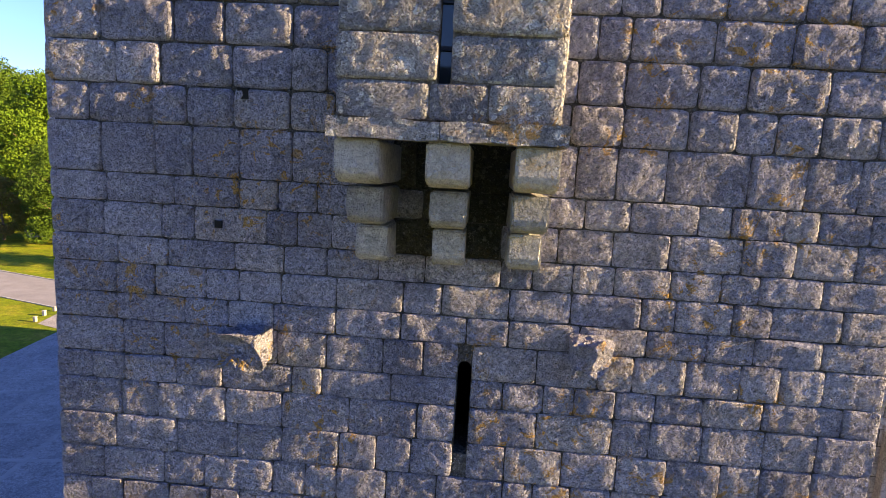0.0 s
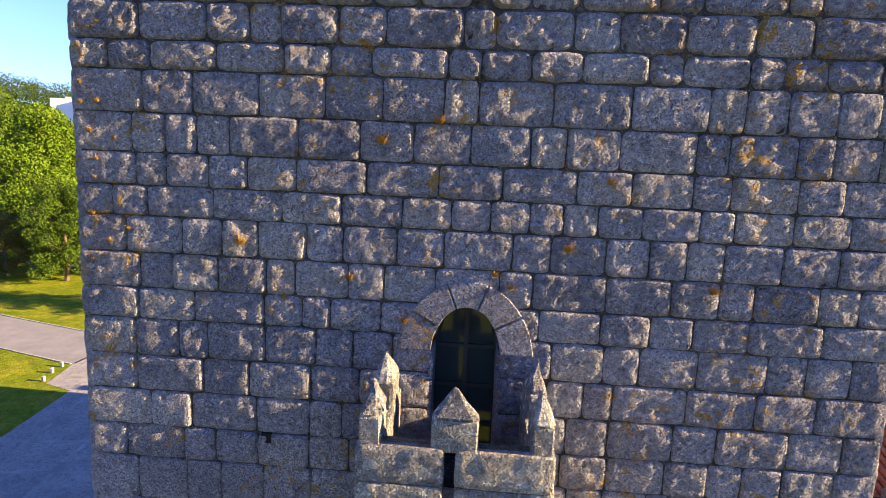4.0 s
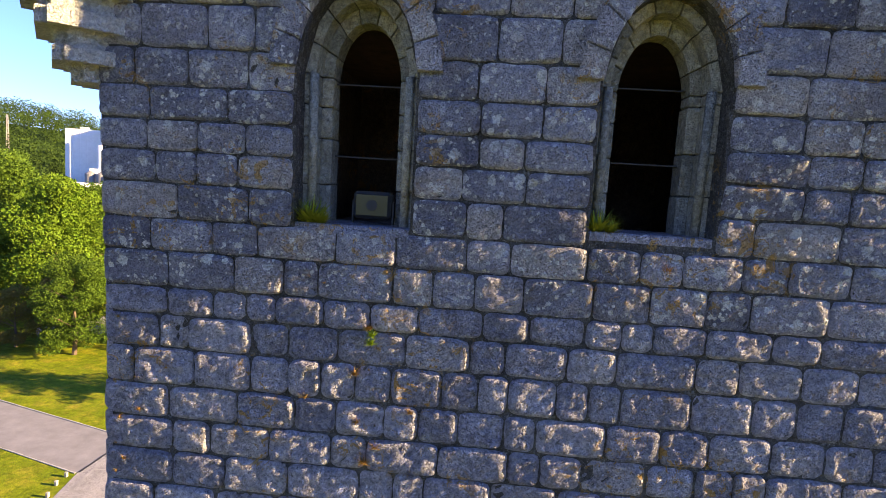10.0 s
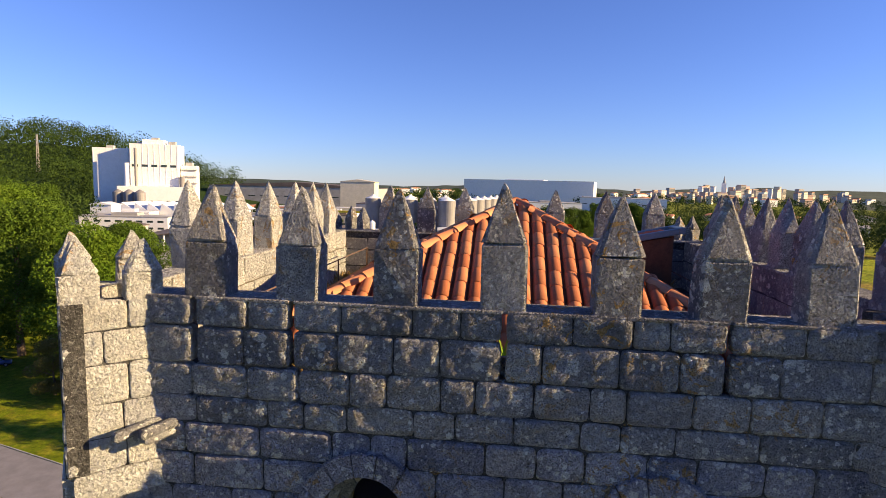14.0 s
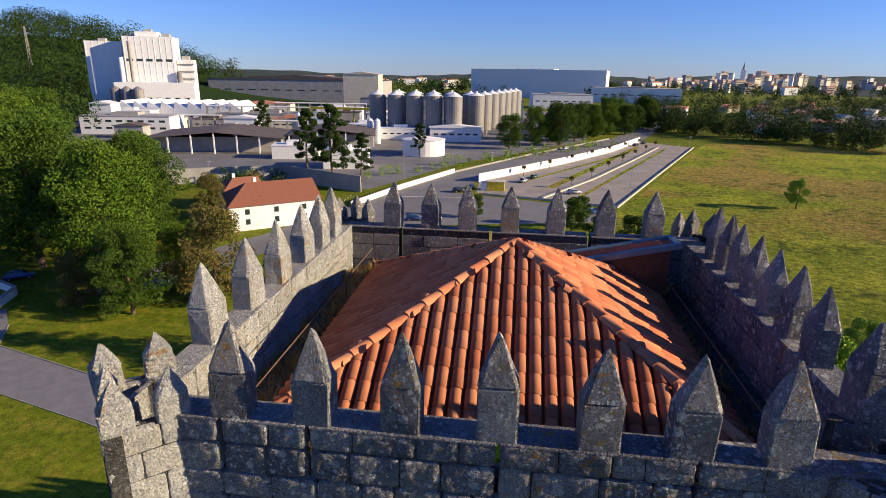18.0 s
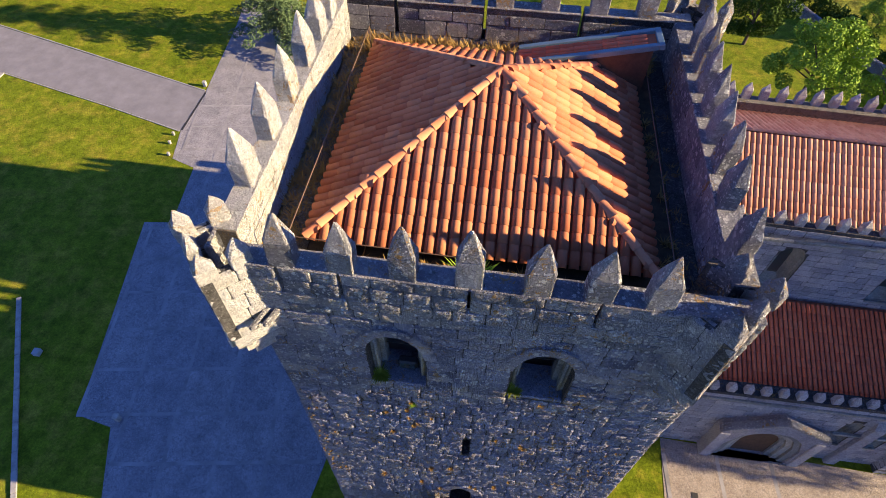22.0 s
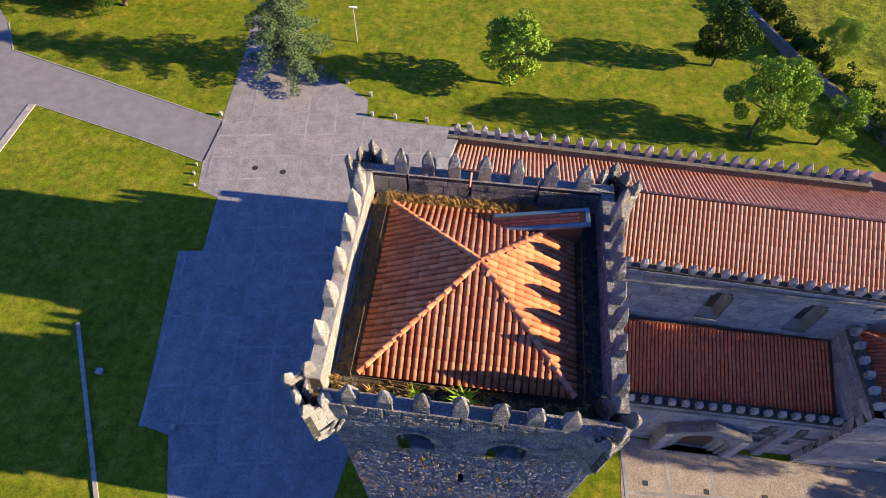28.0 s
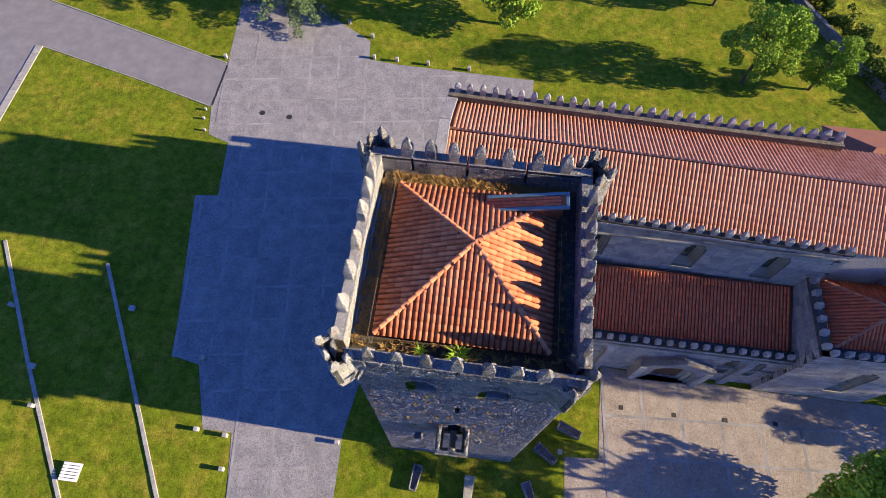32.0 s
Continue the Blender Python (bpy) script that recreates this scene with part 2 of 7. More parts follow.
def meadow(name):
    """Rough pasture: bare earthy stretches, tussocks and bright new grass."""
    n = Nodes(name, 0.95, spec=0.1)
    col = n.mix(n.step(n.noise(0.05, 6, 0.7, 0.6), 0.38, 0.62), (0.17, 0.23, 0.012), (0.36, 0.37, 0.03))
    col = n.mix(n.calc("MULTIPLY", n.step(n.noise(0.016, 5, 0.65, 0.8), 0.47, 0.58), 0.85), col, (0.34, 0.22, 0.065))
    col = n.mix(n.calc("MULTIPLY", n.step(n.noise(0.11, 6, 0.75, 0.5), 0.53, 0.62), 0.8), col, (0.055, 0.085, 0.010))
    col = n.mix(n.calc("MULTIPLY", n.step(n.noise(0.35, 6, 0.8, 0.4, (1, 2.2, 1)), 0.52, 0.64), 0.7), col, (0.46, 0.46, 0.07))
    col = n.mix(1.0, col, n.mix(n.step(n.noise(0.7, 6, 0.8), 0.38, 0.62), (0.42, 0.45, 0.4), (1.5, 1.48, 1.4)), "MULTIPLY")
    col = n.mix(1.0, col, n.mix(n.step(n.noise(4, 5, 0.75), 0.34, 0.66), (0.5, 0.5, 0.5), (1.45, 1.45, 1.4)), "MULTIPLY")
    h = n.bump(n.noise(1.2, 6, 0.8), 1.0, 0.7)
    return n.done(col, n.bump(n.noise(9, 4, 0.8), 0.9, 0.15, h))


FIELD = meadow("field")
DRY_LAWN = grass("dry_lawn", (0.26, 0.24, 0.05), (0.36, 0.31, 0.09), (0.42, 0.33, 0.14), 0.7)
SANDY = plain("sandy_asphalt", (0.33, 0.29, 0.245), 0.95, 0, 0.25, 0.15, 0.4, 8)
ASPHALT = plain("asphalt", (0.205, 0.195, 0.205), 0.9, 0, 0.2, 0.6, 0.5, 60)
ROAD = plain("road", (0.19, 0.185, 0.185), 0.9, 0, 0.2, 0.1, 0.3, 20)
PAVING = stone("paving", (0.20, 0.19, 0.20), (0.29, 0.272, 0.275), 0.15, 0.05, 0.15, 0.2, vary=0.22)
PAVING_PINK = stone("paving_plaza", (0.27, 0.22, 0.18), (0.36, 0.30, 0.25), 0.2, 0.05, 0.1, 0.3, vary=0.2)
JOINT = plain("paving_joint", (0.285, 0.27, 0.265), 0.9, 0, 0.4, 0.5)
KERB = plain("kerb_stone", (0.34, 0.32, 0.29), 0.9, 0, 0.3, 1.5, 0.3)
WHITE = plain("white_paint", (0.80, 0.79, 0.77), 0.7, 0, 0.06, 0.4)
CREAM = plain("cream_render", (0.62, 0.56, 0.45), 0.8, 0, 0.12, 0.3)
GREY = plain("grey_render", (0.36, 0.35, 0.34), 0.85, 0, 0.2, 0.25)
DARKROOF = plain("fibre_roof", (0.13, 0.105, 0.095), 0.85, 0, 0.25, 0.2)
STEEL = plain("silo_steel", (0.25, 0.235, 0.225), 0.55, 0.15, 0.12, 0.3)
ZINC = plain("zinc_flashing", (0.16, 0.24, 0.27), 0.55, 0.3, 0.2, 2.0)
IRON = plain("dark_iron", (0.05, 0.05, 0.05), 0.6, 0.5, 0.2)
RUST = plain("rusty_rod", (0.16, 0.10, 0.07), 0.8, 0.3, 0.3)
# near-black that stands for shade inside the put-log holes
HOLE_SHADE = plain("hole_shade", (0.010, 0.010, 0.009), 0.95)
DARK = plain("dark_interior", (0.05, 0.045, 0.04), 0.95)
WOOD = plain("dark_wood", (0.10, 0.055, 0.03), 0.7, 0, 0.3, 6)
BARK = plain("bark", (0.12, 0.085, 0.06), 0.95, 0, 0.35, 5, 0.8)
EARTH = plain("dry_litter", (0.075, 0.055, 0.032), 0.95, 0, 0.5, 3, 0.9, 25)
YELLOW = plain("yellow_paint", (0.75, 0.55, 0.04), 0.5)
BLUE = plain("blue_panel", (0.03, 0.20, 0.55), 0.5)
RUBBER = plain("tyre_rubber", (0.02, 0.02, 0.02), 0.8)
LINE = plain("road_paint", (0.75, 0.75, 0.73), 0.8)


def leaf(name, a, b, c):
    n = Nodes(name, 0.75, spec=0.12)
    col = n.mix(n.rand(), a, b)
    col = n.mix(n.step(n.noise(0.5, 4), 0.4, 0.7), col, c)
    return n.done(col)


LEAF = leaf("leaves_light", (0.17, 0.28, 0.02), (0.27, 0.38, 0.045), (0.20, 0.30, 0.03))
LEAF_DARK = leaf("leaves_dark", (0.035, 0.075, 0.008), (0.075, 0.12, 0.012), (0.05, 0.09, 0.009))
LEAF_CEDAR = leaf("needles_blue_green", (0.07, 0.12, 0.05), (0.13, 0.18, 0.08), (0.10, 0.15, 0.055))
LEAF_MID = leaf("leaves_mid", (0.05, 0.11, 0.008), (0.105, 0.175, 0.014), (0.08, 0.12, 0.010))
LEAF_BRIGHT = leaf("leaves_bright", (0.25, 0.36, 0.02), (0.36, 0.46, 0.05), (0.28, 0.38, 0.03))
LEAF_RUST = leaf("leaves_bronze", (0.11, 0.10, 0.03), (0.17, 0.12, 0.035), (0.10, 0.11, 0.02))
LEAF_PINE = leaf("needles_dark", (0.018, 0.040, 0.007), (0.045, 0.075, 0.011), (0.03, 0.055, 0.009))
WEED = leaf("weeds", (0.17, 0.23, 0.02), (0.26, 0.27, 0.035), (0.22, 0.24, 0.03))
DRY = leaf("dry_weeds", (0.30, 0.18, 0.06), (0.42, 0.28, 0.09), (0.22, 0.13, 0.045))

GLASS = bpy.data.materials.new("window_glass")
GLASS.use_nodes = True
gb = GLASS.node_tree.nodes["Principled BSDF"]
gb.inputs["Base Color"].default_value = (0.03, 0.045, 0.045, 1)
gb.inputs["Roughness"].default_value = 0.08
gb.inputs["Specular IOR Level"].default_value = 0.6


FAR_WOODS = plain("far_woods", (0.045, 0.065, 0.045), 0.95, 0, 0.5, 0.02, 0, 0.15)


def car_paint(name, colour):
    n = Nodes(name, 0.3, 0.2, 0.5)
    n.b.inputs["Coat Weight"].default_value = 0.6
    return n.done(n.mix(n.step(n.noise(3, 3), 0.3, 0.7), colour, tuple(c * 0.9 for c in colour)))


# ---- mesh helpers ----
def mesh_ob(name, verts, faces, material, parent=None, label="", smooth=False):
    me = bpy.data.meshes.new(name)
    me.from_pydata([tuple(v) for v in verts], [], [tuple(f) for f in faces])
    me.update()
    me.materials.append(material)
    if smooth:
        me.polygons.foreach_set("use_smooth", [True] * len(me.polygons))
    ob = new(name, me)
    if parent:
        ob.parent = parent
    if label:
        ob["label"] = label
    return ob


def part(name, bm, material, parent, label="", smooth=False):
    me = bpy.data.meshes.new(name)
    bm.normal_update()
    bm.to_mesh(me)
    bm.free()
    me.materials.append(material)
    if smooth:
        me.polygons.foreach_set("use_smooth", [True] * len(me.polygons))
    ob = new(name, me)
    ob.parent = parent
    if label:
        ob["label"] = label
    return ob


def thing(name, label, category, group="", kind="", at=None):
    return tagged(base_at(name, at), label, category, group, kind)


def base_at(name, at):
    ob = new(name)
    ob.empty_display_size = 0.2
    if at is not None:
        ob.matrix_world = at if isinstance(at, Matrix) else Matrix.Translation(at)
    return ob


def box(bm, x0, x1, y0, y1, z0, z1, bevel=0.0, m=None):
    r = bmesh.ops.create_cube(bm, size=1.0)
    vs = r["verts"]
    for v in vs:
        v.co = Vector((x0 + (v.co.x + 0.5) * (x1 - x0), y0 + (v.co.y + 0.5) * (y1 - y0), z0 + (v.co.z + 0.5) * (z1 - z0)))
    if bevel:
        es = list({e for v in vs for e in v.link_edges})
        out = bmesh.ops.bevel(bm, geom=es, offset=bevel, segments=1, affect="EDGES")
        vs = list({v for f in out["faces"] for v in f.verts} | {v for v in vs if v.is_valid})
    if m:
        bmesh.ops.transform(bm, matrix=m, verts=vs)
    return vs


def rod(bm, a, b, r0, r1=None, n=8):
    a, b = Vector(a), Vector(b)
    d = b - a
    q = d.to_track_quat("Z", "Y").to_matrix().to_4x4()
    res = bmesh.ops.create_cone(bm, cap_ends=True, segments=n, radius1=r0, radius2=r0 if r1 is None else r1, depth=d.length)
    bmesh.ops.transform(bm, matrix=Matrix.Translation((a + b) / 2) @ q, verts=res["verts"])
    return res["verts"]


def prism(bm, pts, z0, z1):
    """An upright prism on a polygon of (x, y)."""
    lo = [bm.verts.new((x, y, z0)) for x, y in pts]
    hi = [bm.verts.new((x, y, z1)) for x, y in pts]
    n = len(pts)
    bm.faces.new(lo[::-1])
    bm.faces.new(hi)
    for i in range(n):
        bm.faces.new((lo[i], lo[(i + 1) % n], hi[(i + 1) % n], hi[i]))
    return lo + hi


def sheet(name, pts, z, material, label, category, kind="structure"):
    ob = mesh_ob(name, [(x, y, z) for x, y in pts], [range(len(pts))], material)
    if ob.data.polygons[0].normal.z < 0:
        ob.data.flip_normals()
    return tagged(ob, label, category, "", kind)

# ---- masonry ----
class Face:
    """A wall plane: u runs along it, z up, n out of it. lean: metres by which it bulges out at z."""

    def __init__(self, ox, oy, ux, uy, lean=None):
        self.o, self.u = Vector((ox, oy, 0)), Vector((ux, uy, 0)).normalized()
        self.n = Vector((self.u.y, -self.u.x, 0))
        self.lean = lean

    def at(self, u, z, n=0.0):
        p = self.o + self.u * u + self.n * (n + (self.lean(z) if self.lean else 0.0))
        return (p.x, p.y, z)


QUADS = [tuple(range(16, 24))] + [(8 * k + i, 8 * k + (i + 1) % 8, 8 * k + 8 + (i + 1) % 8, 8 * k + 8 + i) for k in range(2) for i in range(8)]


def block(face, u0, u1, z0, z1, rng, proud=0.02, soft=0.03, depth=0.10, edge=0.011, rough=0.0):
    """One hand-dressed block with uneven edges and worn arrises, as corners and faces; rough: metres of relief on its face."""
    p = rng.uniform(0.0, 1.0) * proud
    g = 0.003
    u0, u1, z0, z1 = u0 + g, u1 - g, z0 + g, z1 - g
    w, h = u1 - u0, z1 - z0
    q = rng.uniform
    if rough:
        return hewn(face, u0, z0, w, h, p, soft * q(0.8, 1.3), depth, edge, rough * q(0.6, 1.4), rng)
    rim = []
    for a, b in ((0, 0), (q(0.3, 0.7), 0), (1, 0), (1, q(0.3, 0.7)), (1, 1), (q(0.3, 0.7), 1), (0, 1), (0, q(0.3, 0.7))):
        corner = min(0.17, edge * 13) * min(w, h) * q(0.1, 1.0) if a in (0, 1) and b in (0, 1) else 0.0
        su, sz = (1 if a < 0.5 else -1), (1 if b < 0.5 else -1)
        rim.append((u0 + a * w + su * (corner * 0.4 + q(-0.004, edge)), z0 + b * h + sz * (corner * 0.4 + q(-0.004, edge))))
    cu, cz = (u0 + u1) / 2, (z0 + z1) / 2
    vs = [face.at(u, z, -depth) for u, z in rim]
    drop = soft * q(0.7, 1.3)
    vs += [face.at(u, z, p - drop) for u, z in rim]
    lean, tip = q(-1, 1) * proud * 0.6, q(-1, 1) * proud * 0.5
    a, b = min(soft * 1.1, w * 0.2), min(soft * 1.1, h * 0.2)
    for u, z in rim:
        f, g2 = (u - cu) / (w / 2), (z - cz) / (h / 2)
        vs.append(face.at(u - f * a * q(0.6, 1.5), z - g2 * b * q(0.6, 1.5), p + f * lean + g2 * tip))
    return vs, QUADS


def hewn(face, u0, z0, w, h, p, soft, depth, edge, rough, rng):
    """A block whose face is a pitted, pillowed grid."""
    nu, nz = max(3, round(w / 0.065)), max(3, round(h / 0.065))
    ru, rz = min(0.12, soft * 1.3 / w), min(0.16, soft * 1.3 / h)
    us = [0.0] + [ru + (1 - 2 * ru) * i / nu for i in range(nu + 1)] + [1.0]
    zs = [0.0] + [rz + (1 - 2 * rz) * i / nz for i in range(nz + 1)] + [1.0]
    off = Vector((rng.uniform(0, 90), rng.uniform(0, 90), rng.uniform(0, 90)))
    wob = lambda k, t: edge * (0.5 + 1.1 * noise.noise(Vector((k * 7.3, t * 3.0, 0)) + off)) + edge * 1.6 * abs(2 * t - 1) ** 8
    L, R = [wob(1, t) for t in zs], [wob(2, t) for t in zs]
    B, T = [wob(3, t) for t in us], [wob(4, t) for t in us]
    lean, tip = rng.uniform(-1, 1) * rough * 0.7, rng.uniform(-1, 1) * rough * 0.5
    m = len(us)
    vs = []
    for j, b in enumerate(zs):
        for i, a in enumerate(us):
            u = u0 + L[j] + (w - L[j] - R[j]) * a
            z = z0 + B[i] + (h - B[i] - T[i]) * b
            if i in (0, m - 1) or j in (0, len(zs) - 1):
                n = p - soft
            else:
                v = Vector((u, z, 0)) + off
                ring = min(a, 1 - a) * w < 0.03 or min(b, 1 - b) * h < 0.03
                n = p + rough * (0.9 * noise.noise(v * 5.0) + 1.3 * noise.noise(v * 14.0)) + lean * (2 * a - 1) + tip * (2 * b - 1) - (soft * 0.25 if ring else 0.0)
            vs.append(face.at(u, z, n))
    fs = [(j * m + i, j * m + i + 1, (j + 1) * m + i + 1, (j + 1) * m + i) for j in range(len(zs) - 1) for i in range(m - 1)]
    k = len(zs)
    rim = list(range(m)) + [j * m + m - 1 for j in range(1, k)] + [(k - 1) * m + i for i in range(m - 2, -1, -1)] + [j * m for j in range(k - 2, 0, -1)]
    start = len(vs)
    for r in rim:
        j, i = divmod(r, m)
        vs.append(face.at(u0 + L[j] + (w - L[j] - R[j]) * us[i], z0 + B[i] + (h - B[i] - T[i]) * zs[j], -depth))
    n = len(rim)
    fs += [(start + i, start + (i + 1) % n, rim[(i + 1) % n], rim[i]) for i in range(n)]
    return vs, fs


def courses(z0, z1, mean, rng):
    out, z = [], z0
    while z < z1 - mean * 0.6:
        h = mean * rng.uniform(0.80, 1.18)
        if z + h > z1 - mean * 0.5:
            h = z1 - z
        out.append((z, z + h))
        z += h
    return out


def masonry(face, u0, u1, z0, z1, holes, rng, mean=0.42, wide=(0.45, 1.0), **kw):
    """Blocks of a wall in courses. holes: functions from z to the stretches of u that are open."""
    out = []
    for a, b in courses(z0, z1, mean, rng):
        zm = (a + b) / 2
        q = (b - a) * 0.22
        cuts = sorted(s for h in holes for zz in (a + q, zm, b - q) for s in h(zz))
        spans, u = [], u0
        for s, e in cuts:
            if e <= u0 or s >= u1:
                continue
            if s > u:
                spans.append((u, s))
            u = max(u, e)
        if u < u1:
            spans.append((u, u1))
        for s, e in spans:
            w = e - s
            if w < 0.05:
                continue
            k, edges = s, [s]
            while e - k > wide[1] * 1.35:
                k += rng.uniform(*wide)
                edges.append(k)
            if e - k > wide[1]:
                edges.append(k + (e - k) * rng.uniform(0.4, 0.6))
            edges.append(e)
            out += [block(face, p, q, a, b, rng, **kw) for p, q in zip(edges, edges[1:]) if q - p > 0.03]
    return out


def lay(name, blocks, material, parent, single=300, label=""):
    """The first blocks as pieces of their own, the rest joined."""
    for vs, fs in blocks[:single]:
        mesh_ob(name, vs, fs, material, parent, "", len(fs) > 20)
    rest = blocks[single:]
    if rest:
        verts, faces = [], []
        for vs, fs in rest:
            k = len(verts)
            verts += vs
            faces += [tuple(i + k for i in q) for q in fs]
        ob = mesh_ob(name + "_course", verts, faces, material, parent, label)
        ob["kind"] = "stuff"


def arch_edge(c, half, zs, rise, n=9):
    """The outline of a pointed or round arch from its left spring to its right, as (u, z)."""
    out = []
    for i in range(n + 1):
        f = -1 + 2 * i / n
        out.append((c + half * f, zs + rise * (1 - abs(f) ** 2.2) ** 0.62))
    return out


def arch_hole(c, half, z0, zs, rise):
    def spans(z):
        if z < z0 or z > zs + rise:
            return []
        if z <= zs:
            return [(c - half, c + half)]
        k = ((z - zs) / rise) ** (1 / 0.62)
        w = half * max(0.0, 1 - k) ** (1 / 2.2)
        return [(c - w, c + w)] if w > 0.02 else []
    return spans


def opening(c, half, z0, zs, rise):
    return [(c - half, z0)] + arch_edge(c, half, zs, rise) + [(c + half, z0)]


def slab(name, face, outline, holes, n0, n1, material, parent, label=""):
    """A wall plate with openings right through it."""
    bm = bmesh.new()
    edges = []
    for loop in [outline, *holes]:
        vs = [bm.verts.new(face.at(u, z, n0)) for u, z in loop]
        edges += [bm.edges.new((vs[i], vs[(i + 1) % len(vs)])) for i in range(len(vs))]
    bmesh.ops.triangle_fill(bm, use_beauty=True, use_dissolve=False, edges=edges)
    geom = bmesh.ops.extrude_face_region(bm, geom=bm.faces[:])["geom"]
    bmesh.ops.translate(bm, vec=face.n * (n1 - n0), verts=[g for g in geom if isinstance(g, bmesh.types.BMVert)])
    bmesh.ops.recalc_face_normals(bm, faces=bm.faces[:])
    return part(name, bm, material, parent, label)


def rect(u0, u1, z0, z1):
    return [(u0, z0), (u1, z0), (u1, z1), (u0, z1)]


# ---- the tower ----
TX0, TX1, TY0, TY1 = -4.12, 6.02, 0.0, 10.5  # plan of the shaft
WALL_TOP, MERLON_TOP = 28.9, 30.25
tower = thing("church_tower", "tall square granite bell tower with pointed battlements and corner turrets", "tower")
OVER = 0.27  # the front leans out towards its parapet
front = Face(0, TY0, 1, 0, lambda z: OVER * min(1.0, max(0.0, (z - 22.5) / 5.5)))
right = Face(TX1, 0, 0, 1)
back = Face(0, TY1, -1, 0)
left = Face(TX0, 0, 0, -1)

BELLS = [(-1.02, 24.0), (2.44, 24.12)]  # belfry openings: middle, sill
DOOR_C = 0.88
HALF_OUT, HALF_MID, HALF_IN = 0.70, 0.56, 0.42
low_slit = arch_hole(1.12, 0.085, 9.15, 10.28, 0.08)
mid_slit = arch_hole(0.88, 0.11, 18.98, 20.25, 0.10)
door_hole = arch_hole(DOOR_C, 0.43, 13.05, 14.75, 0.58)
bell_holes = [arch_hole(c, HALF_OUT + 0.02, z, 25.8, 0.98) for c, z in BELLS]
CRACKS = [(-3.16, 28.1), (-1.93, 28.12), (0.60, 28.2), (3.06, 28.27)]  # gaps in the parapet
cracks = [arch_hole(u, 0.022, z, 29.2, 0.05) for u, z in CRACKS]
front_holes = [low_slit, mid_slit, door_hole, *bell_holes, *cracks]

# backing walls, 0.9 m thick, cut right through at the openings
loops = [opening(1.12, 0.085, 9.15, 10.28, 0.08), opening(0.88, 0.11, 18.98, 20.25, 0.10), opening(DOOR_C, 0.43, 13.05, 14.75, 0.58)]
bell_loops = [opening(c, HALF_OUT, z, 25.8, 0.98) for c, z in BELLS]
slab("wall_front", Face(0, TY0, 1, 0), rect(TX0 + 0.02, TX1 - 0.02, -0.3, 22.5), loops, -0.9, -0.03, MORTAR, tower, "weathered lime mortar behind the granite blocks")
slab("wall_front", front, rect(TX0 + 0.02, TX1 - 0.02, 22.5, 27.6), bell_loops, -0.9, -0.03, MORTAR, tower, "weathered lime mortar behind the granite blocks")
u_edges = [TX0 + 0.02] + [e for u, z in CRACKS for e in (u - 0.026, u + 0.026)] + [TX1 - 0.02]
splay = [TX0 + 0.02] + [e for u, z in CRACKS for e in (u - 0.24, u + 0.24)] + [TX1 - 0.02]
for a, b in zip(splay[::2], splay[1::2]):
    slab("parapet_backing", front, rect(a, b, 27.6, WALL_TOP - 0.02), [], -0.5, -0.03, MORTAR, tower)
# unseen side opening, added to let the sun patch the belfry floor
side_loops = [opening(c, 0.42, 24.6, 25.8, 0.5) for c in (5.5,)]
slab("wall_right", right, rect(0.92, TY1 - 0.92, -0.3, 27.6), side_loops, -0.9, -0.018, MORTAR, tower)
slab("wall_back", back, rect(-TX1 + 0.02, -TX0 - 0.02, -0.3, 27.6), [opening(1.0, 0.42, 24.0, 25.8, 0.6)], -0.9, -0.018, MORTAR, tower)
slab("wall_left", left, rect(-TY1 + 0.92, -0.92, -0.3, 27.6), [], -0.9, -0.018, MORTAR, tower)
LX, RX, BY = TX0 - 0.60, TX1 + 0.02, TY1 - 0.1  # outer faces of the upper parapets
p_right, p_left, p_back = Face(RX, 0, 0, 1), Face(LX, 0, 0, -1), Face(0, BY, -1, 0)
p_inr, p_inl, p_inb, p_inf = Face(RX - 0.5, 0, 0, -1), Face(LX + 0.5, 0, 0, 1), Face(0, BY - 0.5, 1, 0), Face(0, 0.5 - OVER, -1, 0)
slab("parapet_backing", p_right, rect(0.5, TY1 - 0.5, 27.3, WALL_TOP - 0.02), [], -0.48, -0.02, MORTAR, tower)
slab("parapet_backing", p_left, rect(-TY1 + 0.5, -0.5, 27.3, WALL_TOP - 0.02), [], -0.48, -0.02, MORTAR, tower)
slits_b = [(-0.02, 28.0), (-2.9, 28.0), (2.7, 28.0)]
ue = sorted([-RX, -LX] + [e for u, z in slits_b for e in (u - 0.05, u + 0.05)])
for a, b in zip(ue[::2], ue[1::2]):
    slab("parapet_backing", p_back, rect(a, b, 27.6, WALL_TOP - 0.02), [], -0.48, -0.02, MORTAR, tower)

# floors and chamber inside
bm = bmesh.new()
box(bm, TX0 + 0.9, TX1 - 0.9, 0.9, TY1 - 0.9, 23.3, 23.6)
part("belfry_floor", bm, GREY, tower)
bm = bmesh.new()
box(bm, TX0 + 0.02, TX1 - 0.02, 0.5, TY1 - 0.48, 27.3, 27.56)
part("roof_walk", bm, EARTH, tower, "earth and dry litter covered roof walk")
bm = bmesh.new()
box(bm, TX0 + 0.9, TX1 - 0.9, 0.9, TY1 - 0.9, 12.6, 12.9)
part("door_floor", bm, GREY, tower)

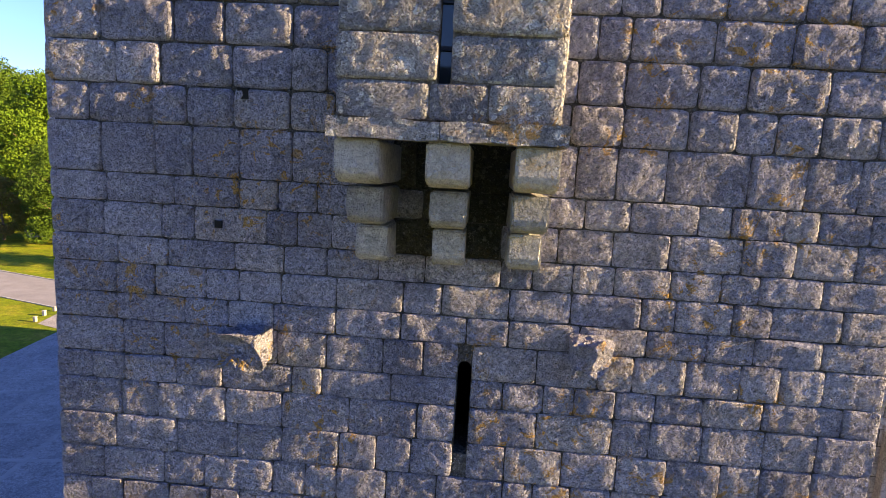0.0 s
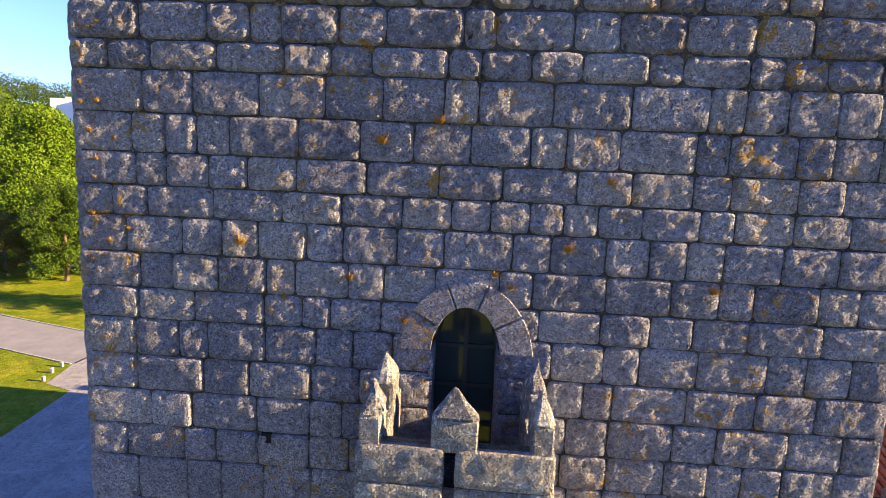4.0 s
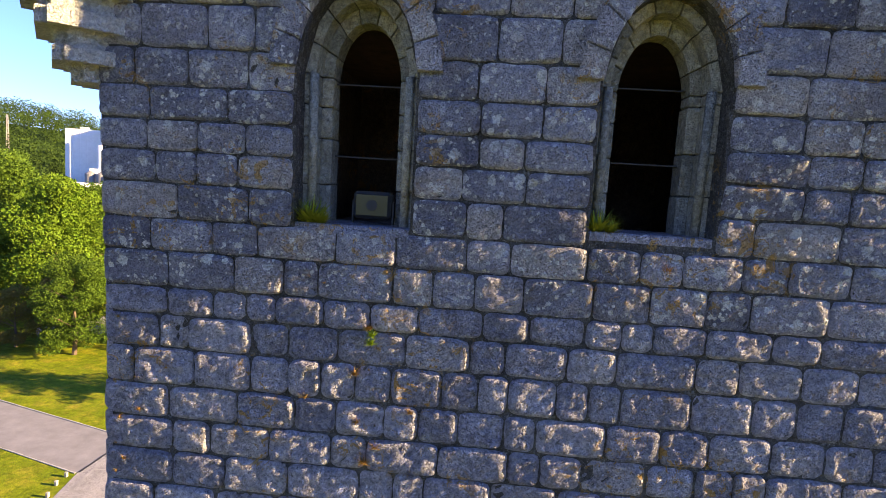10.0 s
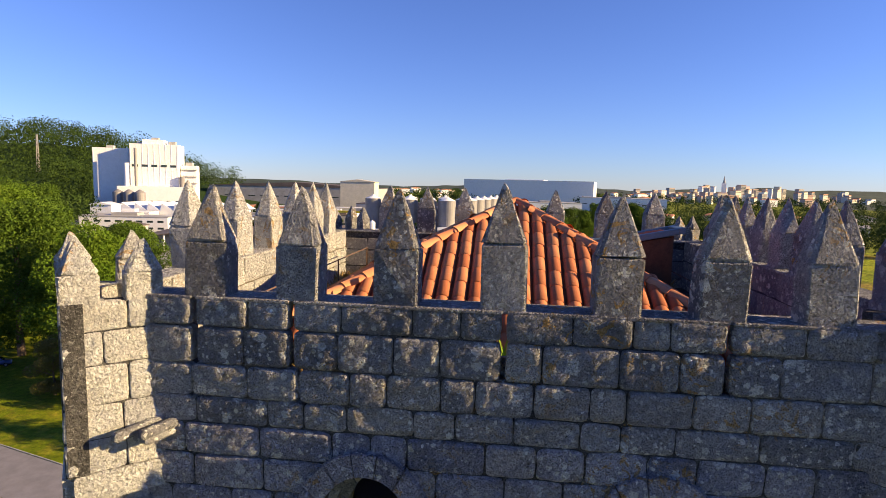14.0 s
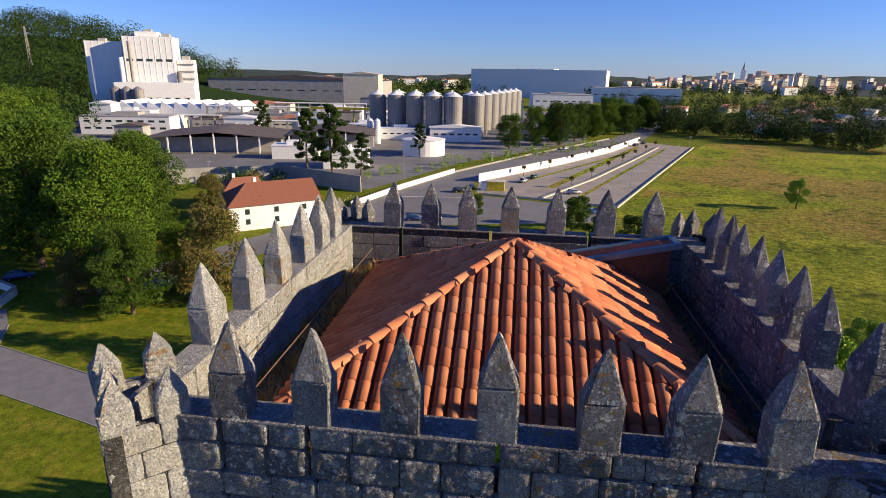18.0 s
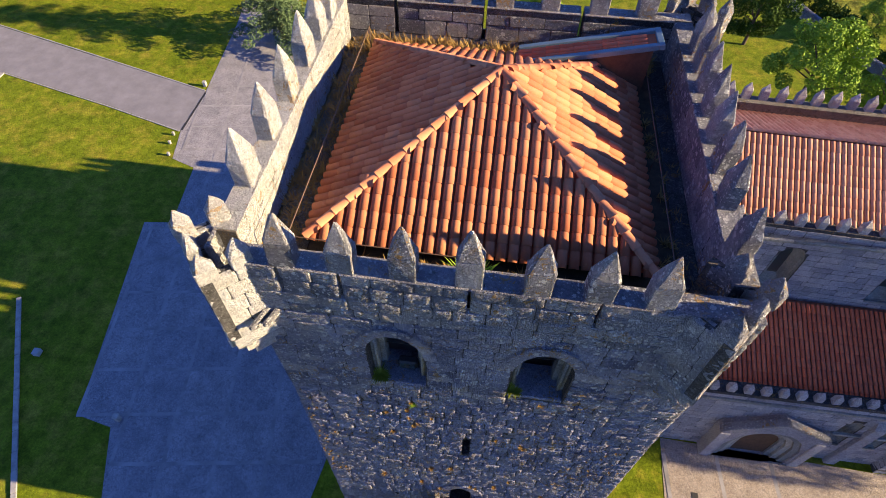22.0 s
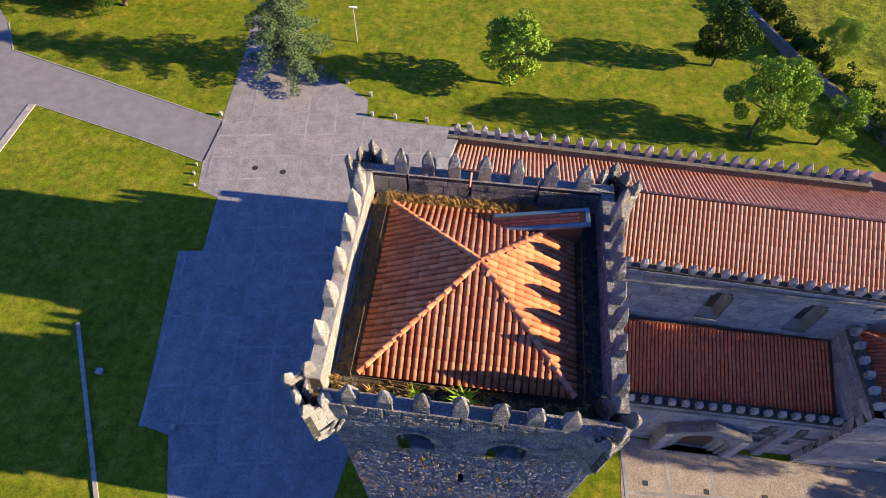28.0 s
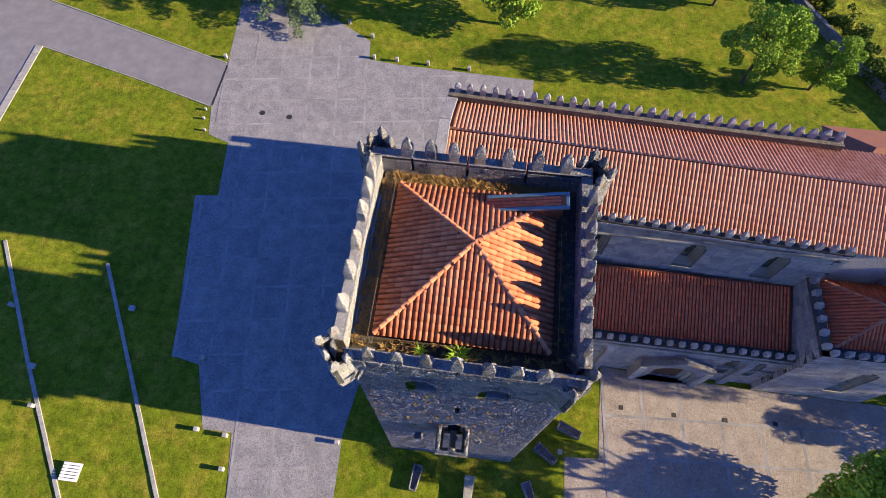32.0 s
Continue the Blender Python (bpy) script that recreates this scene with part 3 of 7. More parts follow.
# blocks of the four faces
rng = random.Random(7)
zones = [(0.0, 8.4, 0, "wall_base", 0.012), (8.4, 13.02, 300, "wall_lower", 0.010), (13.02, 18.06, 300, "wall_middle", 0.019), (18.06, 23.1, 300, "wall_upper", 0.032), (23.1, 27.3, 300, "wall_belfry", 0.024), (27.3, WALL_TOP, 300, "parapet_front", 0.020)]
for z0, z1, single, name, worn in zones:
    holder = base_at(name, None)
    holder.parent = tower
    wide = (0.36, 0.92) if z1 < 26 else (0.4, 0.98)
    blocks = masonry(front, TX0, TX1, z0, z1, front_holes, rng, 0.42, wide, proud=0.006 + worn * 0.75, soft=worn, edge=0.004 + worn * 0.36, rough=0.0 if z0 == 0 else 0.006 + worn * 0.72, depth=0.1 if z1 < 23.2 else 0.36 if z1 < 28 else 0.14)
    # blocks between the corbels, coloured dark for stain and balcony shade
    damp_shade = []
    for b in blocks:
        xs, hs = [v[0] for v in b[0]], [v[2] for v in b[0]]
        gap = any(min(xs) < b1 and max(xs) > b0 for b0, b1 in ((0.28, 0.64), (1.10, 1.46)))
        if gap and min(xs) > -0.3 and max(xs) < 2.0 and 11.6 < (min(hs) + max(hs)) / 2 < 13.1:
            damp_shade.append(b)
    lay("stone_block", [b for b in blocks if b not in damp_shade], GRANITE if z1 < 23.2 else GRANITE_BELL if z1 < 27.4 else GRANITE_TOP, holder, single)
    lay("stone_block", damp_shade, GRANITE_DAMP_SHADE, holder)
for name, face, u0, u1, holes in (("wall_side_right", right, 0.0, TY1, [arch_hole(c, 0.43, 24.6, 25.8, 0.5) for c in (5.5,)]), ("wall_side_back", back, -TX1, -TX0, [arch_hole(1.0, 0.43, 24.0, 25.8, 0.6)]), ("wall_side_left", left, -TY1, 0.0, [])):
    holder = base_at(name, None)
    holder.parent = tower
    lay("stone_block", masonry(face, u0, u1, 0.0, 27.3, holes, rng, 0.46, (0.6, 1.2)), GRANITE, holder, 0)
for name, face, u0, u1, holes, n in (
    ("parapet_right", p_right, 0.0, TY1, [], 0), ("parapet_left", p_left, -TY1, 0.0, [], 0), ("parapet_back", p_back, -RX, -LX, [arch_hole(u, 0.05, z, 29.2, 0.05) for u, z in slits_b], 0),
    ("parapet_inner_right", p_inr, -TY1 + 0.5, -0.5, [], 60), ("parapet_inner_left", p_inl, 0.5, TY1 - 0.5, [], 60), ("parapet_inner_back", p_inb, LX + 0.5, RX - 0.5, [arch_hole(-u, 0.05, z, 29.2, 0.05) for u, z in slits_b], 80), ("parapet_inner_front", p_inf, -RX + 0.5, -LX - 0.5, [arch_hole(-u, 0.26, z, 29.2, 0.05) for u, z in CRACKS], 0)):
    holder = base_at(name, None)
    holder.parent = tower
    lay("stone_block", masonry(face, u0, u1, 27.5, WALL_TOP, holes, rng, 0.42, (0.5, 1.1), proud=0.014, soft=0.014), GRANITE_SUNLIT if name.endswith("left") else GRANITE_TOP, holder, n)
# coping stones on the parapets


def coping(x0, x1, y0, y1, material=GRANITE_TOP):
    bm = bmesh.new()
    box(bm, x0, x1, y0, y1, WALL_TOP - 0.03, WALL_TOP + 0.012, 0.01)
    part("coping", bm, material, tower)


for a, b in zip(u_edges[::2], u_edges[1::2]):
    coping(a, b, -0.01 - OVER, 0.51 - OVER)
for a, b in zip(ue[::2], ue[1::2]):
    coping(-b, -a, BY - 0.51, BY + 0.01)
coping(LX - 0.01, LX + 0.51, 0.53, TY1 - 0.53, GRANITE_SUNLIT)
coping(RX - 0.51, RX + 0.01, 0.53, TY1 - 0.53)


def merlon(parent, x, y, z, w, d, body, point, turn, seed, material=None):
    """A block with chamfered edges under a tall stone point."""
    r = random.Random(seed)
    m = pose(x, y, z, r.uniform(-1.5, 1.5), r.uniform(-1.5, 1.5), turn + r.uniform(-3, 3))
    bm = bmesh.new()
    vs = box(bm, -w / 2, w / 2, -d / 2, d / 2, -0.04, body, 0.022)
    for v in bm.verts:
        v.co += Vector((r.uniform(-1, 1), r.uniform(-1, 1), r.uniform(-1, 1))) * 0.012
    bmesh.ops.transform(bm, matrix=m, verts=bm.verts[:])
    lower = part("merlon", bm, material or GRANITE_TOP, parent)
    bm = bmesh.new()
    k = 8
    ring = []
    for h, s in ((body + 0.006, 0.985), (body + 0.03, 0.985), (body + point * 0.5, 0.55), (body + point * 0.92, 0.12)):
        hw, hd, c = w / 2 * s, d / 2 * s, 0.05 * s
        pts = [(-hw + c, -hd), (hw - c, -hd), (hw, -hd + c), (hw, hd - c), (hw - c, hd), (-hw + c, hd), (-hw, hd - c), (-hw, -hd + c)]
        ring.append([bm.verts.new((px + r.uniform(-0.014, 0.014), py + r.uniform(-0.014, 0.014), h + r.uniform(-0.012, 0.012))) for px, py in pts])
    tip = bm.verts.new((r.uniform(-0.02, 0.02), r.uniform(-0.02, 0.02), body + point))
    bm.faces.new(ring[0][::-1])
    for a, b in zip(ring, ring[1:]):
        for i in range(k):
            bm.faces.new((a[i], a[(i + 1) % k], b[(i + 1) % k], b[i]))
    for i in range(k):
        bm.faces.new((ring[-1][i], ring[-1][(i + 1) % k], tip))
    bmesh.ops.transform(bm, matrix=m, verts=bm.verts[:])
    cap = part("merlon_point", bm, material or GRANITE_TOP, lower)
    return lower


seed = 0
for i, x in enumerate((-3.03, -1.87, -0.68, 0.58, 1.85, 2.97, 4.09)):
    seed += 1
    merlon(tower, x, 0.20 - OVER, WALL_TOP + 0.012, 0.52, 0.36, 0.66 if i != 3 else 0.76, 0.70, 0, seed)
for x in (-2.97, -1.8, -0.69, 0.58, 1.93, 3.35, 4.71):
    seed += 1
    merlon(tower, x, BY - 0.25, WALL_TOP + 0.012, 0.54, 0.40, 0.70, 0.66, 0, seed)
for y in (2.03, 3.53, 4.99, 6.48, 7.75, 8.85):
    seed += 1
    merlon(tower, LX + 0.22, y, WALL_TOP + 0.012, 0.40, 0.62, 0.66, 0.74, 0, seed, GRANITE_SUNLIT)
for y in (1.33, 2.76, 3.84, 4.84, 5.82, 6.78, 7.65, 8.5):
    seed += 1
    merlon(tower, RX - 0.36 + 0.034 * y, y, WALL_TOP + 0.012, 0.36, 0.54, 0.66, 0.68, 0, seed)


def turret(cx, cy, sx, sy, seed, teeth=((0.22, 0.82), (0.5,), (0.1, 0.62)), material=GRANITE_TOP):
    """A small corner turret on rounded corbel courses; sx, sy point outwards."""
    rr = random.Random(seed)
    t = base_at("corner_turret", None)
    t.parent = tower
    t["label"] = "corner turret of granite set cornerwise"
    plan = [(-0.55, 0.12), (0.28, 0.90), (1.26, -0.32), (0.25, -1.25)]
    path = [(cx + sx * a, cy + sy * b) for a, b in plan]
    z0, z1 = 26.78, 28.87
    for (p, q), marks in zip(zip(path, path[1:]), teeth):
        f = Face(*p, q[0] - p[0], q[1] - p[1])
        mid = Vector(((p[0] + q[0]) / 2 - cx, (p[1] + q[1]) / 2 - cy, 0))
        flip = f.n.dot(mid) < 0
        if flip:
            f = Face(*q, p[0] - q[0], p[1] - q[1])
        w = (Vector(p) - Vector(q)).length
        slab("turret_wall", f, rect(0.0, w, z0, z1 - 0.015), [], -0.24, -0.02, MORTAR, t)
        lay("stone_block", masonry(f, 0.0, w, z0, z1, [], rr, 0.42, (0.4, 0.8), proud=0.010, soft=0.011, edge=0.008, rough=0.010), material, t, 40)
        inner = Face(*(f.o + f.u * w - f.n * 0.24)[:2], -f.u.x, -f.u.y)
        lay("stone_block", masonry(inner, 0.1, w - 0.1, 27.6, z1, [], rr, 0.42, (0.4, 0.8), proud=0.01, soft=0.012), material, t, 12)
        for k in marks:
            c = f.at(w * ((1 - k) if flip else k), 0, -0.14)
            ang = math.degrees(math.atan2(f.u.y, f.u.x))
            merlon(t, c[0], c[1], z1, 0.42, 0.27, 0.32, 0.40, ang, rr.random(), material)
    # rounded corbel courses below, narrowing down to the corner
    for i, (s, a, b) in enumerate(((1.06, 26.24, 26.775), (0.86, 25.86, 26.24), (0.66, 25.50, 25.86))):
        bm = bmesh.new()
        pts = [(cx + sx * x * s, cy + sy * y * s) for x, y in plan] + [(cx - sx * 0.35, cy - sy * 0.35)]
        prism(bm, pts, a, b)
        bmesh.ops.recalc_face_normals(bm, faces=bm.faces[:])
        bmesh.ops.bevel(bm, geom=[e for e in bm.edges if abs(e.verts[0].co.z - e.verts[1].co.z) > 0.1], offset=0.12, segments=2, affect="EDGES")
        es = [e for e in bm.edges if abs(e.verts[0].co.z - e.verts[1].co.z) < 1e-4 and e.verts[0].co.z < a + 0.01]
        bmesh.ops.bevel(bm, geom=es, offset=0.19, segments=5, affect="EDGES")
        es = [e for e in bm.edges if abs(e.verts[0].co.z - b) < 1e-4 and abs(e.verts[1].co.z - b) < 1e-4]
        bmesh.ops.bevel(bm, geom=es, offset=0.02, segments=1, affect="EDGES")
        part("corbel_course", bm, material, t)
    bm = bmesh.new()
    prism(bm, [(cx + sx * x * 0.85, cy + sy * y * 0.85) for x, y in plan], 27.2, 27.55)
    bmesh.ops.recalc_face_normals(bm, faces=bm.faces[:])
    part("turret_floor", bm, EARTH, t)
    return t


turret(TX0 - 0.02, 0.0, -1, -1, 11, material=GRANITE_SUNLIT)
turret(TX1 - 0.95, 0.0, 1, -1, 12, ((0.76,), (0.5,), (0.1, 0.62)))
turret(TX0 - 0.05, TY1, -1, 1, 13)
turret(TX1 - 0.15, TY1, 1, 1, 14)

# two broken spouts of the front turrets
for x, s in ((-3.5, 1), (5.15, -1)):
    bm = bmesh.new()
    for dx in (-0.1, 0.1):
        box(bm, x + dx - 0.06, x + dx + 0.06, -0.78 + dx, -0.1, 27.22, 27.34, 0.03)
    box(bm, x - 0.14, x + 0.14, -0.62, -0.1, 27.13, 27.225, 0.03)
    bmesh.ops.rotate(bm, cent=(x, 0, 27.4), matrix=Matrix.Rotation(radians(-20 * s), 3, "Z"), verts=bm.verts[:])
    part("water_spout", bm, GRANITE_TOP, tower, "broken stone water spout")


def voussoirs(name, c, r_in, r_out, zs, rise_in, rise_out, count, n0, n1, material, parent, seed):
    """Wedge stones round an arch."""
    r = random.Random(seed)
    inner = arch_edge(c, r_in, zs, rise_in, 60)
    outer = arch_edge(c, r_out, zs, rise_out, 60)
    marks = [int(round(60 * (0.5 - 0.5 * math.cos(math.pi * k / count)))) for k in range(count + 1)]
    for a, b in zip(marks, marks[1:]):
        bm = bmesh.new()
        idx = list(range(a, b + 1, 2))
        if idx[-1] != b:
            idx.append(b)
        loop = [inner[i] for i in idx] + [outer[i] for i in reversed(idx)]
        if a == 0:
            loop = loop[:-1] + [(outer[0][0], outer[0][1])]
        cu, cz = sum(p[0] for p in loop) / len(loop), sum(p[1] for p in loop) / len(loop)
        loop = [(cu + (u - cu) * 0.96, cz + (z - cz) * 0.96) for u, z in loop]
        p = n1 + r.uniform(-0.006, 0.01)
        lo = [bm.verts.new(front.at(u, z, n0)) for u, z in loop]
        mid = [bm.verts.new(front.at(u, z, p - 0.012)) for u, z in loop]
        hi = [bm.verts.new(front.at(cu + (u - cu) * 0.95, cz + (z - cz) * 0.95, p)) for u, z in loop]
        n = len(loop)
        bm.faces.new(hi)
        for i in range(n):
            j = (i + 1) % n
            bm.faces.new((lo[i], lo[j], mid[j], mid[i]))
            bm.faces.new((mid[i], mid[j], hi[j], hi[i]))
        bmesh.ops.recalc_face_normals(bm, faces=bm.faces[:])
        part(name, bm, material, parent)


def jamb(name, u0, u1, z0, z1, n0, n1, parent, seed, material=None):
    r = random.Random(seed)
    z = z0
    while z < z1 - 0.05:
        h = min(r.uniform(0.38, 0.6), z1 - z)
        bm = bmesh.new()
        a, b = front.at(u0, z + 0.005, n0), front.at(u1, z + h - 0.005, n1)
        box(bm, min(a[0], b[0]), max(a[0], b[0]), min(a[1], b[1]), max(a[1], b[1]), a[2], b[2], 0.015)
        part(name, bm, material or GRANITE_DRESSED, parent)
        z += h


for k, (c, z0) in enumerate(BELLS):
    w = base_at("belfry_window", None)
    w.parent = tower
    w["label"] = "round-headed belfry opening with stepped stone orders"
    voussoirs("voussoir", c, HALF_OUT, 1.0, 25.8, 0.98, 1.30, 9, -0.12, 0.10, GRANITE_BELL, w, k)
    # two stepped orders inside the opening
    for half, hin, rise_o, rise_i, n0, n1, m in ((HALF_OUT, HALF_MID, 0.98, 0.84, -0.62, -0.34, GRANITE_DRESSED), (HALF_MID, HALF_IN, 0.84, 0.66, -0.9, -0.6, GRANITE_DRESSED)):
        voussoirs("inner_voussoir", c, hin, half + 0.01, 25.8, rise_i, rise_o + 0.01, 7, n0, n1, m, w, k + 20)
        jamb("jamb_stone", c - half - 0.01, c - hin, z0, 25.8, n0, n1, w, k + 40, m)
        jamb("jamb_stone", c + hin, c + half + 0.01, z0, 25.8, n0, n1, w, k + 60, m)
    # slender roll moulding on the jambs
    for s in (-1, 1):
        bm = bmesh.new()
        rod(bm, front.at(c + s * (HALF_MID + 0.02), z0, -0.33), front.at(c + s * (HALF_MID + 0.02), 25.8, -0.33), 0.055, 0.055, 10)
        part("shaft", bm, GRANITE_DRESSED, w, "slender stone shaft", True)
    bm = bmesh.new()
    box(bm, c - HALF_OUT, c + HALF_OUT, -0.05, 0.9, z0 - 0.1, z0 + 0.02, 0.02)
    part("sill", bm, GRANITE, w)
    for z in (z0 + 0.85, z0 + 1.75):
        bm = bmesh.new()
        rod(bm, front.at(c - HALF_IN, z, -0.75), front.at(c + HALF_IN, z, -0.75), 0.012, n=6)
        part("tie_bar", bm, IRON, w, "thin iron bar")

# ring and jambs of the small door on to the balcony
voussoirs("door_voussoir", DOOR_C, 0.43, 0.86, 14.75, 0.58, 0.92, 5, -0.3, 0.05, GRANITE, tower, 3)
jamb("door_jamb", DOOR_C - 0.46, DOOR_C - 0.40, 13.05, 14.75, -0.5, -0.02, tower, 4, GRANITE)
jamb("door_jamb", DOOR_C + 0.40, DOOR_C + 0.46, 13.05, 14.75, -0.5, -0.02, tower, 5, GRANITE)
win = base_at("balcony_window", None)
win.parent = tower
win["label"] = "pointed dark window with crossed glazing bars"
bm = bmesh.new()
loop = opening(DOOR_C, 0.41, 13.0, 14.75, 0.56)
bm.faces.new([bm.verts.new(front.at(u, z, -0.55)) for u, z in loop])
part("pane", bm, GLASS, win)
bm = bmesh.new()
box(bm, DOOR_C - 0.03, DOOR_C + 0.03, 0.5, 0.55, 13.0, 15.28)
for z in (13.55, 14.1, 14.65):
    box(bm, DOOR_C - 0.42, DOOR_C + 0.42, 0.505, 0.545, z, z + 0.05)
for a, b in zip(loop[1:], loop[2:]):
    pa, pb = Vector(front.at(*a, -0.52)), Vector(front.at(*b, -0.52))
    rod(bm, pa, pb, 0.03, n=6)
part("glazing_bar", bm, IRON, win)

# ---- the balcony on corbels ----
balcony = base_at("balcony", None)
balcony.parent = tower
balcony["label"] = "machicolated stone balcony with pointed merlons"
BX0, BX1, BYF = -0.16, 1.86, -1.55
bal_front, bal_l, bal_r = Face(0, BYF, 1, 0), Face(BX0, 0, 0, -1), Face(BX1, 0, 0, 1)
rb = random.Random(21)
slot = arch_hole(0.80, 0.05, 13.48, 14.6, 0.05)
for f, u0, u1, hs in ((bal_front, BX0, BX1, [slot]), (bal_l, 0.0, -BYF, []), (bal_r, BYF, 0.0, [])):
    blocks = masonry(f, u0, u1, 13.10, 14.25, hs, rb, 0.385, (0.6, 1.1), proud=0.012, soft=0.014, edge=0.008, rough=0.012)
    lay("balcony_block", blocks, GRANITE_TOP, balcony, 60)
for a, b in ((BX0, 0.75), (0.85, BX1)):
    bm = bmesh.new()
    box(bm, a + 0.01, b - 0.01, BYF + 0.015, BYF + 0.25, 13.10, 14.23)
    part("balcony_backing", bm, MORTAR, balcony)
for x0, x1 in ((BX0 + 0.015, BX0 + 0.25), (BX1 - 0.25, BX1 - 0.015)):
    bm = bmesh.new()
    box(bm, x0, x1, BYF + 0.25, -0.0, 13.10, 14.23)
    part("balcony_backing", bm, GRANITE_TOP, balcony)
for x0, x1, y0, y1 in ((BX0 - 0.06, 0.79, BYF - 0.07, BYF + 0.3), (0.80, BX1 + 0.06, BYF - 0.07, BYF + 0.3), (BX0 - 0.06, BX0 + 0.3, BYF + 0.3, 0.0), (BX1 - 0.3, BX1 + 0.06, BYF + 0.3, 0.0)):
    bm = bmesh.new()
    box(bm, x0, x1, y0, y1, 12.92, 13.095)
    bmesh.ops.subdivide_edges(bm, edges=bm.edges[:], cuts=4, use_grid_fill=True)
    for v in bm.verts:
        v.co += noise.noise_vector(v.co * 7.0) * 0.022
    part("string_course", bm, GRANITE_TOP, balcony, "worn lichen-covered ledge")
for x in (0.03, 0.87, 1.69):
    for y0, a, b, wd in ((-1.50, 12.50, 12.915, 0.40), (-1.06, 12.07, 12.46, 0.37), (-0.62, 11.62, 12.03, 0.35)):
        prof = [(0.1, b), (y0, b), (y0, a + 0.15)] + [(y0 + 0.22 * (1 - math.cos(q)), a + 0.15 - 0.15 * math.sin(q)) for q in (0.4, 0.8, 1.2, 1.5708)] + [(0.1, a)]
        bm = bmesh.new()
        lo = [bm.verts.new((x - wd / 2 + rb.uniform(-0.01, 0.01), py, pz)) for py, pz in prof]
        hi = [bm.verts.new((x + wd / 2 + rb.uniform(-0.01, 0.01), py, pz)) for py, pz in prof]
        bm.faces.new(lo)
        bm.faces.new(hi[::-1])
        for i in range(len(prof)):
            k = (i + 1) % len(prof)
            bm.faces.new((lo[i], hi[i], hi[k], lo[k]))
        bmesh.ops.recalc_face_normals(bm, faces=bm.faces[:])
        bmesh.ops.bevel(bm, geom=[e for e in bm.edges if e.calc_face_angle(0) > 1.2], offset=0.02, segments=2, affect="EDGES")
        part("corbel", bm, GRANITE_CORBEL, balcony)
for x, y, t in ((BX0 + 0.13, BYF + 0.27, 90), (0.84, BYF + 0.14, 0), (BX1 - 0.13, BYF + 0.27, 90), (BX0 + 0.13, -0.42, 90), (BX1 - 0.13, -0.42, 90)):
    seed += 1
    merlon(balcony, x, y, 14.24, 0.48, 0.22, 0.30, 0.32, t, seed)

# two stumps of sawn-off beams of stone
for x0, x1, z0, z1, d in ((-1.74, -1.28, 10.22, 10.62, 0.5), (2.36, 2.74, 10.44, 10.82, 0.3)):
    bm = bmesh.new()
    box(bm, x0, x1, -d, 0.1, z0, z1)
    bmesh.ops.subdivide_edges(bm, edges=bm.edges[:], cuts=5, use_grid_fill=True)
    for v in bm.verts:
        f = 1.0 if v.co.y < -0.05 else 0.2
        v.co += (noise.noise_vector(v.co * 4.0) * 0.13 + noise.noise_vector(v.co * 11.0) * 0.05) * f
    part("projecting_stone", bm, GRANITE, tower, "broken projecting stone")

# small put-log holes: shallow boxes painted near-black for the shade inside
bm = bmesh.new()
for x, z, w in ((-1.67, 13.42, 0.13), (-1.97, 11.86, 0.09)):
    box(bm, x - w / 2, x + w / 2, -0.024, 0.1, z - w * 0.5, z + w * 0.5)
part("putlog_hole", bm, HOLE_SHADE, tower, "small dark hole in the wall")


# ---- tiled roofs ----
def tile_mesh(pitch, length, n=6, arch=0.85):
    """One barrel tile, tapering up the slope, with its thickness at the lower end. x across, y down the slope, z out."""
    vs, fs = [], []
    for y, r in ((0.0, pitch * 0.435), (length * 1.06, pitch * 0.47)):
        for k in range(n + 1):
            a = math.pi * k / n
            vs.append((-r * math.cos(a), y, r * math.sin(a) * arch + (0.012 if y else 0.0)))
    for k in range(n + 1):
        a = math.pi * k / n
        r = pitch * 0.47 - 0.018
        vs.append((-r * math.cos(a), length * 1.06, r * math.sin(a) * (arch - 0.05)))
    m = n + 1
    for k in range(n):
        fs.append((k, k + 1, m + k + 1, m + k))
        fs.append((m + k, m + k + 1, 2 * m + k + 1, 2 * m + k))
    return vs, fs


def slope_frame(origin, across, down):
    x, y = Vector(across).normalized(), Vector(down).normalized()
    z = x.cross(y)
    if z.z < 0:
        z = -z
    m = Matrix((x, y, z)).transposed().to_4x4()
    return Matrix.Translation(origin) @ m


def tiles(frame_m, spans, pitch, length, material, parent, single, seed, name="roof_tile", arch=0.85, loose=1.0):
    """Rows of barrel tiles. spans: across offset, start and end down the slope."""
    r = random.Random(seed)
    vs, fs = tile_mesh(pitch, length, 6, arch)
    me = bpy.data.meshes.new(name)
    me.from_pydata(vs, [], fs)
    me.materials.append(material)
    me.polygons.foreach_set("use_smooth", [True] * len(me.polygons))
    base = np.array(vs)
    n_out, V, F, count = 0, [], [], 0
    for u, v0, v1 in spans:
        v = v1 - length
        while v > v0 - length * 0.6:
            m = frame_m @ pose(u + r.uniform(-0.005, 0.005) * loose, v, r.uniform(0, 0.006) * loose, r.uniform(-0.5, 0.5) * loose, r.uniform(-1.5, 1.5) * loose, r.uniform(-0.6, 0.6) * loose)
            if count < single:
                ob = new(name, me)
                ob.parent = parent
                ob.matrix_world = m
            else:
                a = np.array(m)
                V.append(base @ a[:3, :3].T + a[:3, 3])
                F += [tuple(i + n_out for i in f) for f in fs]
                n_out += len(vs)
            count += 1
            v -= length
    if V:
        ob = mesh_ob(name + "s", np.concatenate(V).tolist(), F, material, parent, "", True)
        ob["kind"] = "stuff"


